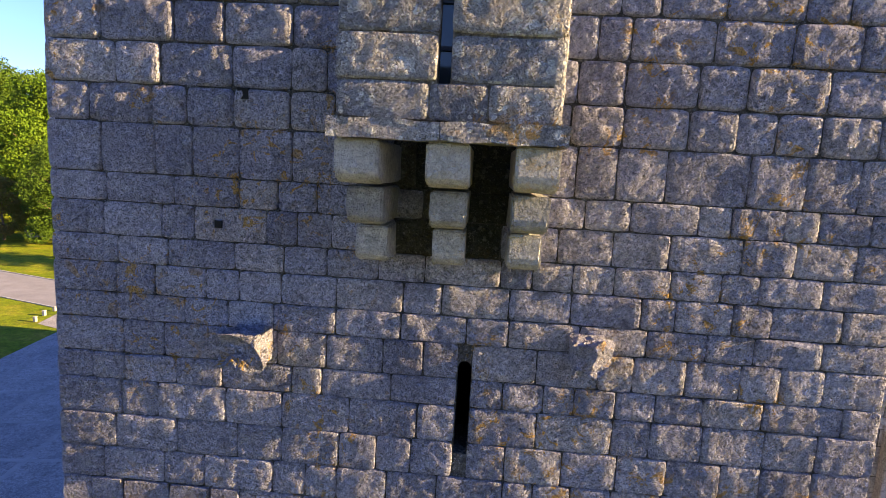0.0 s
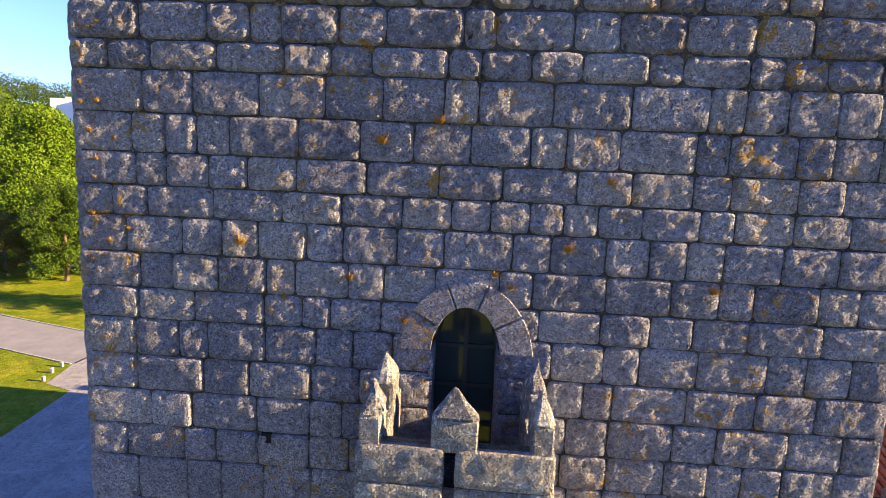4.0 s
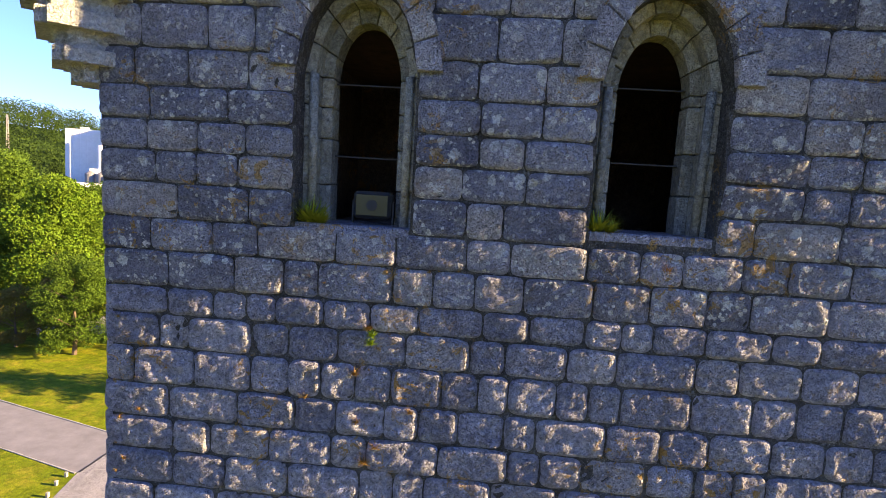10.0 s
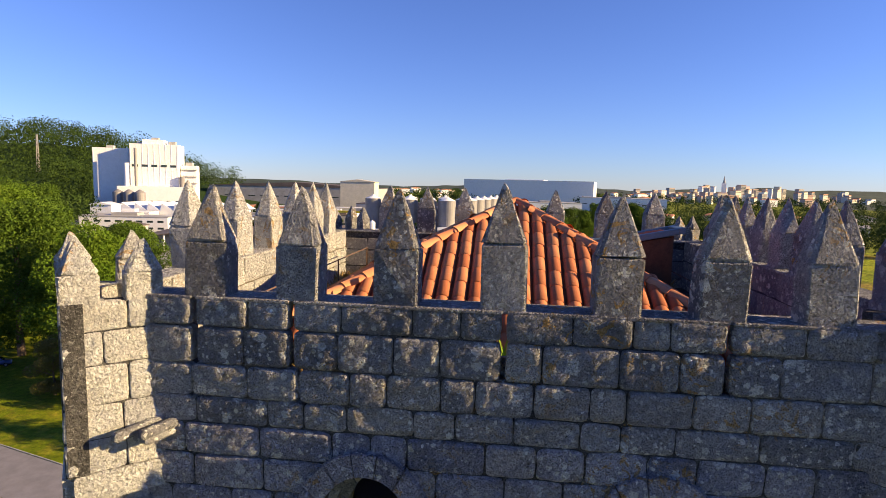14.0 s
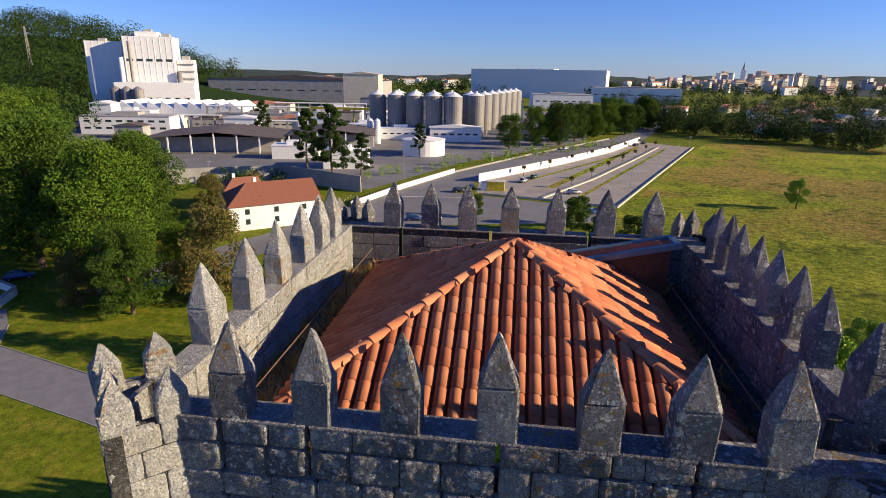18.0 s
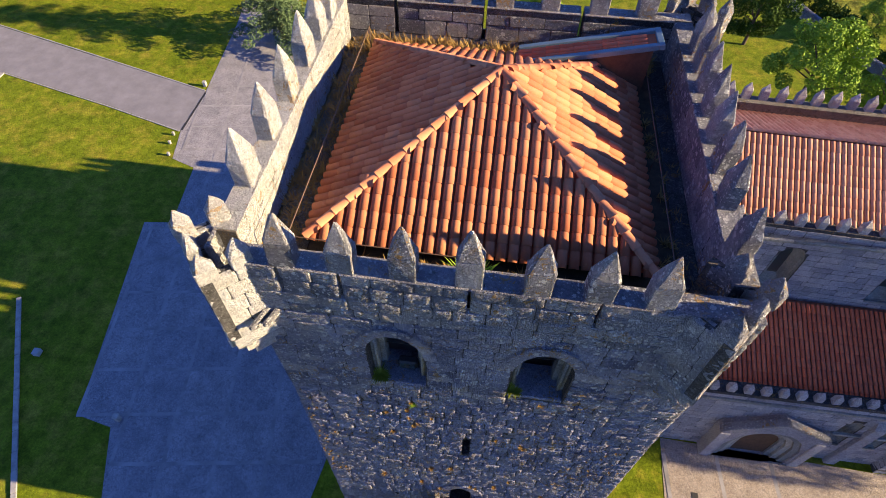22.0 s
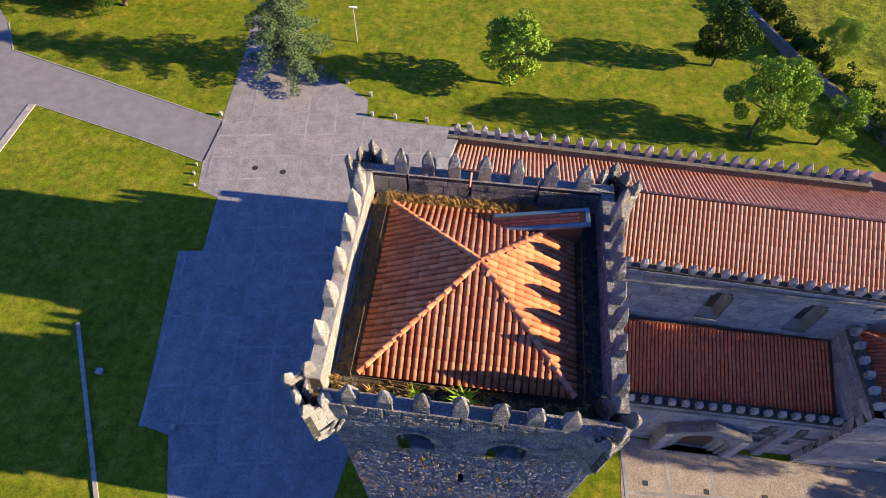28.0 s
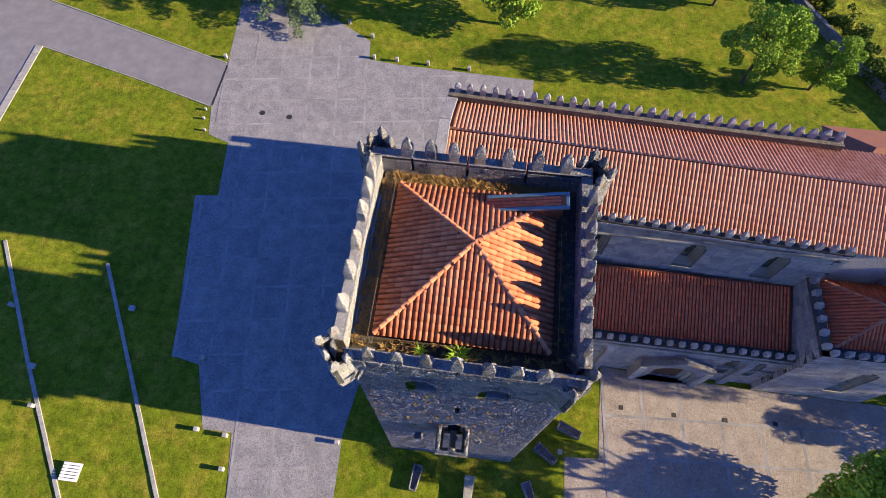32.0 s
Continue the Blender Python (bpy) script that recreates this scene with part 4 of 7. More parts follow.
def ridge(points, r, material, parent, seed, step=0.42, name="ridge_tile"):
    rr = random.Random(seed)
    a, b = Vector(points[0]), Vector(points[1])
    d = (b - a).normalized()
    side = d.cross(Vector((0, 0, 1))).normalized()
    up = side.cross(d)
    k, L = 0.0, (b - a).length
    while k < L:
        e = min(k + step * 1.08, L + 0.05)
        vs, fs, n = [], [], 7
        for t, s in ((k, 0.9), (e, 1.08)):
            for i in range(n + 1):
                ang = math.pi * i / n
                p = a + d * t + side * math.cos(ang) * r * s + up * (math.sin(ang) * r * s * 0.8 + rr.uniform(0, 0.006))
                vs.append(tuple(p))
        for i in range(n):
            fs.append((i, n + 1 + i, n + 2 + i, i + 1))
        fs.append(tuple(range(n + 1, 2 * n + 2)))
        mesh_ob(name, vs, fs, material, parent, "", True)
        k += step


roof = thing("tower_roof", "low pyramid roof of orange-red barrel tiles with ridge tiles", "roof")
RX0, RX1, RY0, RY1, RZ = -3.15, 4.42, 1.29, 9.0, 27.98
APEX = Vector((0.74, 5.18, 30.0))
bm = bmesh.new()
cs = [bm.verts.new(p) for p in ((RX0 + 0.05, RY0 + 0.05, RZ - 0.05), (RX1 - 0.05, RY0 + 0.05, RZ - 0.05), (RX1 - 0.05, RY1 - 0.05, RZ - 0.05), (RX0 + 0.05, RY1 - 0.05, RZ - 0.05))]
ap = bm.verts.new(APEX - Vector((0, 0, 0.05)))
for i in range(4):
    bm.faces.new((cs[i], cs[(i + 1) % 4], ap))
bm.faces.new(cs[::-1])
part("roof_boarding", bm, TILE_DARK, roof)
bm = bmesh.new()
box(bm, RX0 + 0.35, RX1 - 0.35, RY0 + 0.35, RY1 - 0.35, 27.56, RZ)
part("roof_base", bm, GREY, roof)
corners = [Vector((RX0, RY0, RZ)), Vector((RX1, RY0, RZ)), Vector((RX1, RY1, RZ)), Vector((RX0, RY1, RZ))]
PITCH, TLEN = 0.262, 0.40
for i in range(4):
    a, b = corners[i], corners[(i + 1) % 4]
    across = (b - a).normalized()
    foot = a + across * (APEX - a).dot(across)
    down = (foot - APEX)
    L = down.length
    h0 = (APEX - a).dot(across)
    w = (b - a).length
    fm = slope_frame(APEX - across * h0, across, down)
    spans = []
    n = int(w / PITCH)
    for k in range(n + 1):
        u = (k + 0.5) * w / (n + 1)
        v0 = L * (1 - (u / h0 if u < h0 else (w - u) / (w - h0)))
        spans.append((u, v0, L + 0.06))
    tiles(fm, spans, PITCH * 0.94, TLEN, TILE, roof, 300 if i == 0 else 100, 30 + i)
    ridge((APEX + Vector((0, 0, 0.03)), a + Vector((0, 0, 0.05))), 0.115, TILE_RIDGE, roof, 50 + i)
# stair hatch with its own strip of tiles between zinc flashings
hatch = thing("stair_hatch", "lean-to stair hatch with tiles between blue-grey zinc flashings", "roof hatch")
HA, HB = Vector((1.15, 8.0, 28.62)), Vector((4.72, 8.18, 29.36))
along = (HB - HA).normalized()
over = Vector((-along.y, along.x, 0)).normalized()
HM = slope_frame(HB, over, HA - HB)
HL = (HB - HA).length
bm = bmesh.new()
prism(bm, [(1.9, 7.7), (4.66, 7.84), (4.62, 8.50), (1.9, 8.36)], 27.56, 28.86)
for v in bm.verts:
    if v.co.z > 28:
        v.co.z = 28.62 + (v.co.x - 1.15) * 0.207 - 0.14
part("hatch_wall", bm, WOOD, hatch)
for x0, x1, y0, y1 in ((-0.44, -0.29, 0, HL), (0.29, 0.44, 0, HL), (-0.44, 0.44, -0.16, -0.004)):
    bm = bmesh.new()
    box(bm, x0, x1, y0, y1, -0.10, 0.05, 0.01, HM)
    part("flashing", bm, ZINC, hatch, "blue-grey zinc flashing")
bm = bmesh.new()
box(bm, -0.285, 0.285, 0, HL, -0.09, -0.04, 0, HM)
part("hatch_deck", bm, TILE_DARK, hatch)
tiles(HM @ pose(0, 0, -0.05), [(-0.19, 0.2, HL), (0.0, 0.2, HL), (0.19, 0.2, HL)], 0.19, 0.38, TILE_DARK, hatch, 40, 77, "hatch_tile")

# thin lightning wire along the eaves
wire = thing("lightning_wire", "thin rusty rods and wires along the eaves", "wire")
for a, b in (((-3.35, 1.0, 28.5), (-3.35, 9.0, 28.5)), ((4.75, 1.2, 28.3), (4.75, 8.6, 28.3)), ((-3.35, 1.0, 28.3), (0.5, 1.0, 28.2))):
    bm = bmesh.new()
    rod(bm, a, b, 0.014, n=5)
    part("wire", bm, RUST, wire)
for p in ((-3.35, 1.0), (-3.35, 3.6), (-3.35, 6.3), (-3.35, 9.0), (4.75, 1.2), (4.75, 4.9), (4.75, 8.6), (0.5, 1.0)):
    bm = bmesh.new()
    rod(bm, (*p, 27.5), (*p, 28.52 if p[0] < 0 else 28.32), 0.018, n=5)
    part("rod", bm, RUST, wire)

lamp = thing("floodlight", "grey floodlight standing on the belfry sill", "floodlight", at=(-0.86, 0.42, 24.03))
bm = bmesh.new()
box(bm, -0.24, 0.24, -0.10, 0.12, 0.06, 0.40, 0.04)
part("housing", bm, IRON, lamp)
bm = bmesh.new()
box(bm, -0.20, 0.20, -0.115, -0.104, 0.10, 0.36, 0.004)
part("glass", bm, GLASS, lamp)
bm = bmesh.new()
rod(bm, (0, -0.118, 0.23), (0, -0.124, 0.23), 0.07, n=14)
part("reflector", bm, IRON, lamp)
for x in (-0.255, 0.255):
    bm = bmesh.new()
    box(bm, x - 0.01, x + 0.01, -0.03, 0.03, 0.0, 0.28)
    part("bracket", bm, IRON, lamp)

# ---- the church beside the tower ----
church = thing("church", "granite church nave with battlements, tiled roofs and a side aisle", "church")
NX0, NX1, NYF, NYB = -2.9, 28.4, 15.35, 25.3
AX1, AYF = 27.3, 9.35
rc = random.Random(41)
n_front, n_back, n_fac, n_east = Face(0, NYF, 1, 0), Face(0, NYB, -1, 0), Face(NX0, 0, 0, -1), Face(NX1, 0, 0, 1)
a_front, a_east = Face(0, AYF, 1, 0), Face(AX1, 0, 0, 1)
NWIN = [(10.6, 9.6), (17.9, 9.6), (24.2, 9.6)]
AWIN = [11.2, 23.4, 25.6]


def church_wall(name, face, u0, u1, z0, z1, wins, thick=0.8):
    holder = base_at(name, None)
    holder.parent = church
    loops = [opening(c, h, z, zs, r) for c, h, z, zs, r in wins]
    slab("wall_core", face, rect(u0, u1, z0 - 0.3, z1 - 0.01), loops, -thick, -0.015, MORTAR, holder)
    lay("stone_block", masonry(face, u0, u1, z0, z1, [arch_hole(c, h + 0.02, z, zs, r) for c, h, z, zs, r in wins], rc, 0.46, (0.6, 1.25), proud=0.008, soft=0.010), GRANITE_FAR, holder, 0)
    return holder


def deep_window(holder, face, c, h, z, zs, r):
    """A splayed, stepped window with a slim dark pane."""
    rows = ((1.0, 0.0, -0.05), (0.92, 0.02, -0.2), (0.80, 0.05, -0.2), (0.66, 0.3, -0.38), (0.58, 0.3, -0.38), (0.36, 0.7, -0.62))
    loops = [[face.at(u, zz, n) for u, zz in opening(c, h * k, z + up, zs, r * k)] for k, up, n in rows]
    bm = bmesh.new()
    rings = [[bm.verts.new(p) for p in loop] for loop in loops]
    for a, b in zip(rings, rings[1:]):
        for i in range(len(a)):
            j = (i + 1) % len(a)
            bm.faces.new((a[i], a[j], b[j], b[i]))
    bmesh.ops.recalc_face_normals(bm, faces=bm.faces[:])
    part("window_splay", bm, GRANITE_DRESSED, holder)
    bm = bmesh.new()
    bm.faces.new([bm.verts.new(p) for p in loops[-1]])
    part("window_pane", bm, GLASS, holder)
    bm = bmesh.new()
    a, b = Vector(face.at(c - h, z - 0.12, 0.08)), Vector(face.at(c + h, z, -0.1))
    box(bm, min(a.x, b.x), max(a.x, b.x), min(a.y, b.y), max(a.y, b.y), z - 0.12, z)
    part("window_sill", bm, GRANITE_DRESSED, holder)


wins = [(c, 0.8, z, 12.3, 0.95) for c, z in NWIN]
h = church_wall("nave_wall_front", n_front, NX0, NX1, 0.0, 14.9, wins)
for w in wins:
    deep_window(h, n_front, *w)
church_wall("nave_wall_back", n_back, -NX1, -NX0, 0.0, 15.9, [])
church_wall("nave_wall_east", n_east, NYF, NYB, 0.0, 14.4, [])
# its last 2.1 m past the nave are unseen, added to block sunlight
church_wall("facade_wall", n_fac, -NYB, -NYF + 2.1, 0.0, 15.0, [(-20.3, 0.9, 9.0, 11.4, 0.9)])
awins = [(c, 0.5, 2.6, 5.2, 0.6) for c in AWIN]
h = church_wall("aisle_wall", a_front, 6.2, AX1, 0.0, 7.55, awins)
for w in awins:
    deep_window(h, a_front, *w)
# gable of the facade
bm = bmesh.new()
lo = [bm.verts.new(n_fac.at(u, z, 0.0)) for u, z in ((-NYB, 15.0), (-NYF, 15.0), (-20.3, 17.9))]
hi = [bm.verts.new(n_fac.at(u, z, -0.7)) for u, z in ((-NYB, 15.0), (-NYF, 15.0), (-20.3, 17.9))]
bm.faces.new(lo)
bm.faces.new(hi[::-1])
for i in range(3):
    bm.faces.new((lo[i], hi[i], hi[(i + 1) % 3], lo[(i + 1) % 3]))
bmesh.ops.recalc_face_normals(bm, faces=bm.faces[:])
part("facade_gable", bm, GRANITE_FAR, church)
bm = bmesh.new()
for s in (-1, 1):
    a = Vector((NX0 + 0.35, 20.3, 18.0))
    b = Vector((NX0 + 0.35, 20.3 + s * 5.1, 15.05))
    d = b - a
    vs = box(bm, -0.45, 0.45, 0, d.length, -0.1, 0.14, 0.03)
    bmesh.ops.transform(bm, matrix=Matrix.Translation(a) @ d.to_track_quat("Y", "Z").to_matrix().to_4x4(), verts=vs)
part("gable_coping", bm, GRANITE_FAR, church)
# aisle fronts on both sides of the facade
for y0, y1 in ((TY1, 14.7), (NYB + 0.02, 28.6)):
    hd = base_at("aisle_front", None)
    hd.parent = church
    f = Face(NX0 + 0.1, 0, 0, -1)
    slab("wall_core", f, rect(-y1, -y0, -0.3, 10.6), [], -0.9, -0.015, MORTAR, hd)
    lay("stone_block", masonry(f, -y1, -y0, 0.0, 10.6, [], rc, 0.46, (0.6, 1.25), proud=0.008, soft=0.010), GRANITE_FAR, hd, 0)
    for k in range(4):
        merlon(hd, NX0 + 0.35, y0 + 0.55 + k * (y1 - y0 - 1) / 3, 10.6, 0.4, 0.62, 0.6, 0.55, 0, 800 + k, GRANITE_FAR)
church_wall("far_aisle_wall", Face(0, 29.9, -1, 0), -27.0, -NX0, 0.0, 8.0, [])
bm = bmesh.new()
box(bm, NX0 + 0.9, 27.0, NYB + 0.05, 29.2, 7.2, 7.5)
part("far_aisle_roof", bm, TILE_OLD, church)
# string courses under the battlements
for y0, y1, x0, x1, z in ((NYF - 0.14, NYF, 6.2, NX1, 14.1), (NYB, NYB + 0.14, NX0, NX1, 14.1), (AYF - 0.14, AYF, 6.2, AX1, 6.75), (AYF - 0.18, AYF, 22.6, 34.0, 4.15)):
    x = x0
    while x < x1 - 0.2:
        e = min(x + rc.uniform(0.7, 1.2), x1)
        bm = bmesh.new()
        box(bm, x + 0.006, e - 0.006, y0 - rc.uniform(0, 0.02), y1, z, z + 0.2, 0.02)
        part("cornice", bm, GRANITE_DRESSED, church)
        x = e


def battlements(face, u0, u1, z, step, w, n, body, point, name):
    holder = base_at(name, None)
    holder.parent = church
    k = int((u1 - u0) / step)
    ang = math.degrees(math.atan2(face.u.y, face.u.x))
    for i in range(k + 1):
        u = u0 + (u1 - u0) * i / k
        c = face.at(u, 0, n)
        merlon(holder, c[0], c[1], z, w, 0.36, body, point, ang, 500 + u, GRANITE_FAR)


battlements(n_front, 7.6, 27.9, 14.9, 1.04, 0.44, -0.25, 0.5, 0.42, "nave_battlements_front")
battlements(n_back, -27.9, 2.2, 15.9, 1.02, 0.50, -0.25, 0.6, 0.5, "nave_battlements_back")
slab("nave_parapet_inner", Face(0, NYB - 0.45, 1, 0), rect(NX0 + 0.8, NX1, 14.2, 15.88), [], -0.3, 0.0, GRANITE_FAR, church)
battlements(a_front, 6.9, 26.9, 7.55, 0.92, 0.42, -0.25, 0.45, 0.40, "aisle_battlements")

# nave roof
nave_roof = thing("nave_roof", "long pitched nave roof of weathered reddish barrel tiles", "roof")
RID = 17.05
for y0, z0, s, sd in ((15.75, 14.72, 1, 61), (24.8, 15.1, -1, 62)):
    bm = bmesh.new()
    a = [(NX0 + 0.7, y0, z0 - 0.04), (NX1 + 5.0, y0, z0 - 0.04), (NX1 + 5.0, 20.3, RID - 0.04), (NX0 + 0.7, 20.3, RID - 0.04)]
    bm.faces.new([bm.verts.new(v) for v in (a if s > 0 else a[::-1])])
    bmesh.ops.solidify(bm, geom=bm.faces[:], thickness=0.06)
    # brown here paints the shade of the channels between cover tiles
    part("roof_boarding", bm, TILE_BROWN, nave_roof)
    across = Vector((s, 0, 0))
    down = Vector((0, y0 - 20.3, z0 - RID))
    o = Vector((NX0 + 0.7 if s > 0 else NX1 + 5.0, 20.3, RID))
    L = down.length
    n = int((NX1 + 5.0 - NX0 - 0.7) / 0.30)
    tiles(slope_frame(o, across, down), [((k + 0.5) * 0.30, 0.0, L) for k in range(n)], 0.268, 0.62, TILE_OLD, nave_roof, 0, sd, "roof_tile", 0.85, 0.3)
ridge(((NX0 + 0.7, 20.3, RID + 0.03), (NX1 + 5.0, 20.3, RID + 0.03)), 0.10, TILE_OLD, nave_roof, 63, 0.6)
# aisle roof
aisle_roof = thing("aisle_roof", "lean-to aisle roof of dark red barrel tiles", "roof")
bm = bmesh.new()
bm.faces.new([bm.verts.new(v) for v in ((6.3, 9.95, 7.18), (AX1 - 0.05, 9.95, 7.18), (AX1 - 0.05, NYF - 0.01, 8.95), (6.3, NYF - 0.01, 8.95))])
bmesh.ops.solidify(bm, geom=bm.faces[:], thickness=0.06)
# boarding coloured brown as the shade in the gaps between tiles
part("roof_boarding", bm, TILE_BROWN, aisle_roof)
down = Vector((0, 9.95 - NYF, 7.2 - 8.98))
n = int((AX1 - 6.35) / 0.28)
tiles(slope_frame(Vector((6.3, NYF - 0.02, 8.99)), (1, 0, 0), down), [((k + 0.5) * 0.28, 0.0, down.length) for k in range(n)], 0.235, 0.55, TILE_DARK, aisle_roof, 0, 64, "roof_tile", 0.9, 0.5)

# transept at the end of the aisle, higher than its roof
transept = thing("transept", "granite transept with battlements beyond the aisle", "church wing")
TR = [(AX1, AYF - 0.5), (37.0, AYF - 0.5), (37.0, NYF), (AX1, NYF)]
t_front, t_west = Face(0, AYF - 0.5, 1, 0), Face(AX1, 0, 0, -1)
for name, f, u0, u1 in (("transept_wall", t_front, AX1, 37.0), ("transept_wall", t_west, -NYF, -AYF + 0.5)):
    hd = base_at(name, None)
    hd.parent = transept
    wn_ = [(33.0, 0.8, 2.6, 7.0, 0.9)] if f is t_front else []
    slab("wall_core", f, rect(u0, u1, -0.3, 10.9), [opening(*w) for w in wn_], -0.8, -0.015, MORTAR, hd)
    lay("stone_block", masonry(f, u0, u1, 0.0, 10.9, [arch_hole(*w) for w in wn_], rc, 0.46, (0.6, 1.25), proud=0.008, soft=0.010), GRANITE_FAR, hd, 0)
    for w in wn_:
        deep_window(hd, f, *w)
for k in range(6):
    merlon(transept, AX1 + 0.3, AYF + 0.2 + k * 1.08, 10.9, 0.42, 0.46, 0.5, 0.42, 90, 700 + k, GRANITE_FAR)
for k in range(9):
    merlon(transept, AX1 + 0.8 + k * 1.05, AYF - 0.25, 10.9, 0.42, 0.40, 0.5, 0.42, 0, 720 + k, GRANITE_FAR)
tr_roof = thing("transept_roof", "hipped transept roof of dark red tiles", "roof")
ap0, ap1 = Vector((32.5, 12.4, 12.6)), Vector((36.5, 12.4, 12.6))
cz = 10.7
quad = [Vector((28.3, 9.6, cz)), Vector((36.6, 9.6, cz)), Vector((36.6, 15.3, cz)), Vector((28.3, 15.3, cz))]
bm = bmesh.new()
V4 = [bm.verts.new(v - Vector((0, 0, 0.04))) for v in quad]
A0, A1 = bm.verts.new(ap0 - Vector((0, 0, 0.04))), bm.verts.new(ap1 - Vector((0, 0, 0.04)))
for f in ((V4[0], V4[1], A1, A0), (V4[2], V4[3], A0, A1), (V4[3], V4[0], A0)):
    bm.faces.new(f)
bmesh.ops.recalc_face_normals(bm, faces=bm.faces[:])
part("roof_boarding", bm, TILE_DARK, tr_roof)
for a, b, top in ((quad[3], quad[0], ap0), (quad[0], quad[1], None), (quad[2], quad[3], None)):
    ac = (b - a).normalized()
    t0 = top or ap0
    h0 = (t0 - a).dot(ac)
    foot = a + ac * h0
    dn = foot - t0
    L = dn.length
    w = (b - a).length
    sp = []
    for k in range(int(w / 0.28)):
        u = (k + 0.5) * 0.28
        if top:
            f = u / h0 if u < h0 else (w - u) / (w - h0)
        else:
            f = min(1.0, u / max(h0, 0.1)) if ac.x > 0 else (1.0 if u < h0 else max(0.0, (w - u) / max(0.1, w - h0)))
        sp.append((u, L * (1 - min(1, f)), L))
    tiles(slope_frame(t0 - ac * h0, ac, dn), sp, 0.22, 0.55, TILE_DARK, tr_roof, 0, 90)
ridge((ap0, quad[0]), 0.13, TILE_RIDGE, tr_roof, 91)
ridge((ap0, quad[3]), 0.13, TILE_RIDGE, tr_roof, 92)
ridge((ap0, ap1), 0.13, TILE_RIDGE, tr_roof, 93)

# side portal under a steep stone gable
portal = thing("side_portal", "gabled stone side portal with stepped arches", "portal")
p_face = Face(0, AYF - 0.75, 1, 0)
PC = 19.3
slab("portal_wall", p_face, [(PC - 3.0, 0), (PC + 3.0, 0), (PC + 3.0, 4.15), (PC, 5.85), (PC - 3.0, 4.15)], [opening(PC, 2.3, 0.02, 2.2, 2.3)], -0.73, 0.0, GRANITE_FAR, portal)
for k, (hw, rise, n0, n1) in enumerate(((2.32, 2.32, -0.7, -0.15), (1.9, 1.9, -0.7, -0.32), (1.5, 1.5, -0.7, -0.5))):
    nxt = (1.9, 1.5, 1.15)[k]
    nr = (1.9, 1.5, 1.15)[k]
    outer = opening(PC, hw, 0.0, 2.2, rise)
    inner = opening(PC, nxt, 0.0, 2.2, nr)
    bm = bmesh.new()
    rows = [[bm.verts.new(p_face.at(u, z, n)) for u, z in loop] for loop, n in ((outer, n0), (outer, n1), (inner, n1), (inner, n0))]
    for r0, r1 in zip(rows, rows[1:]):
        for i in range(len(r0) - 1):
            bm.faces.new((r0[i], r0[i + 1], r1[i + 1], r1[i]))
    bmesh.ops.recalc_face_normals(bm, faces=bm.faces[:])
    part("portal_order", bm, GRANITE_DRESSED, portal)
bm = bmesh.new()
bm.faces.new([bm.verts.new(p_face.at(u, z, -0.66)) for u, z in opening(PC, 1.2, 0.0, 2.2, 1.2)])
part("portal_door", bm, WOOD, portal, "dark wooden door leaves")
bm = bmesh.new()
for s in (-1, 1):
    a, b = Vector((PC, AYF - 0.6, 5.95)), Vector((PC + s * 3.1, AYF - 0.6, 4.22))
    d = b - a
    vs = box(bm, -0.24, 0.24, 0, d.length, -0.06, 0.12, 0.03)
    bmesh.ops.transform(bm, matrix=Matrix.Translation(a) @ d.to_track_quat("Y", "Z").to_matrix().to_4x4(), verts=vs)
part("portal_coping", bm, GRANITE_TOP, portal, "lichen-covered gable coping")
for s in (-1, 1):
    bm = bmesh.new()
    box(bm, PC + s * 2.8 - 0.3, PC + s * 2.8 + 0.3, AYF - 0.85, AYF, 0, 3.8, 0.03)
    part("portal_pier", bm, GRANITE_FAR, portal)
# buttresses of the aisle
for x in (8.0, 13.2, 24.6):
    b = thing("buttress", "plain granite buttress against the aisle wall", "buttress", "aisle buttresses")
    bm = bmesh.new()
    box(bm, x - 0.35, x + 0.35, AYF - 0.32, AYF, 0, 6.2, 0.03)
    for v in bm.verts:
        if v.co.z > 6 and v.co.y < AYF - 0.25:
            v.co.z -= 0.5
    part("buttress_body", bm, GRANITE_FAR, b)
# the nave stands a little askew to the tower
askew = Matrix.Translation((26.3, 15.3, 0)) @ Matrix.Rotation(radians(-2.2), 4, "Z") @ Matrix.Translation((-26.3, -15.3, 0))
for ob in [o for o in church.children if o.name.startswith(("nave_", "facade_", "gable_"))] + [nave_roof]:
    ob.matrix_world = askew
# small chapel roof beyond the far end
chapel = thing("end_chapel", "low granite chapel with a small tiled roof at the church end", "chapel")
bm = bmesh.new()
box(bm, 29.5, 37.0, 22.2, 28.6, 0, 13.2)
part("chapel_wall", bm, GRANITE_FAR, chapel)
bm = bmesh.new()
q = [bm.verts.new(v) for v in ((29.3, 22.0, 13.2), (37.2, 22.0, 13.2), (37.2, 28.8, 13.2), (29.3, 28.8, 13.2))]
e0, e1 = bm.verts.new((32.0, 25.4, 15.0)), bm.verts.new((35.5, 25.4, 15.0))
for f in ((q[0], q[1], e1, e0), (q[1], q[2], e1), (q[2], q[3], e0, e1), (q[3], q[0], e0)):
    bm.faces.new(f)
bmesh.ops.recalc_face_normals(bm, faces=bm.faces[:])
part("chapel_roof", bm, TILE_BROWN, chapel)

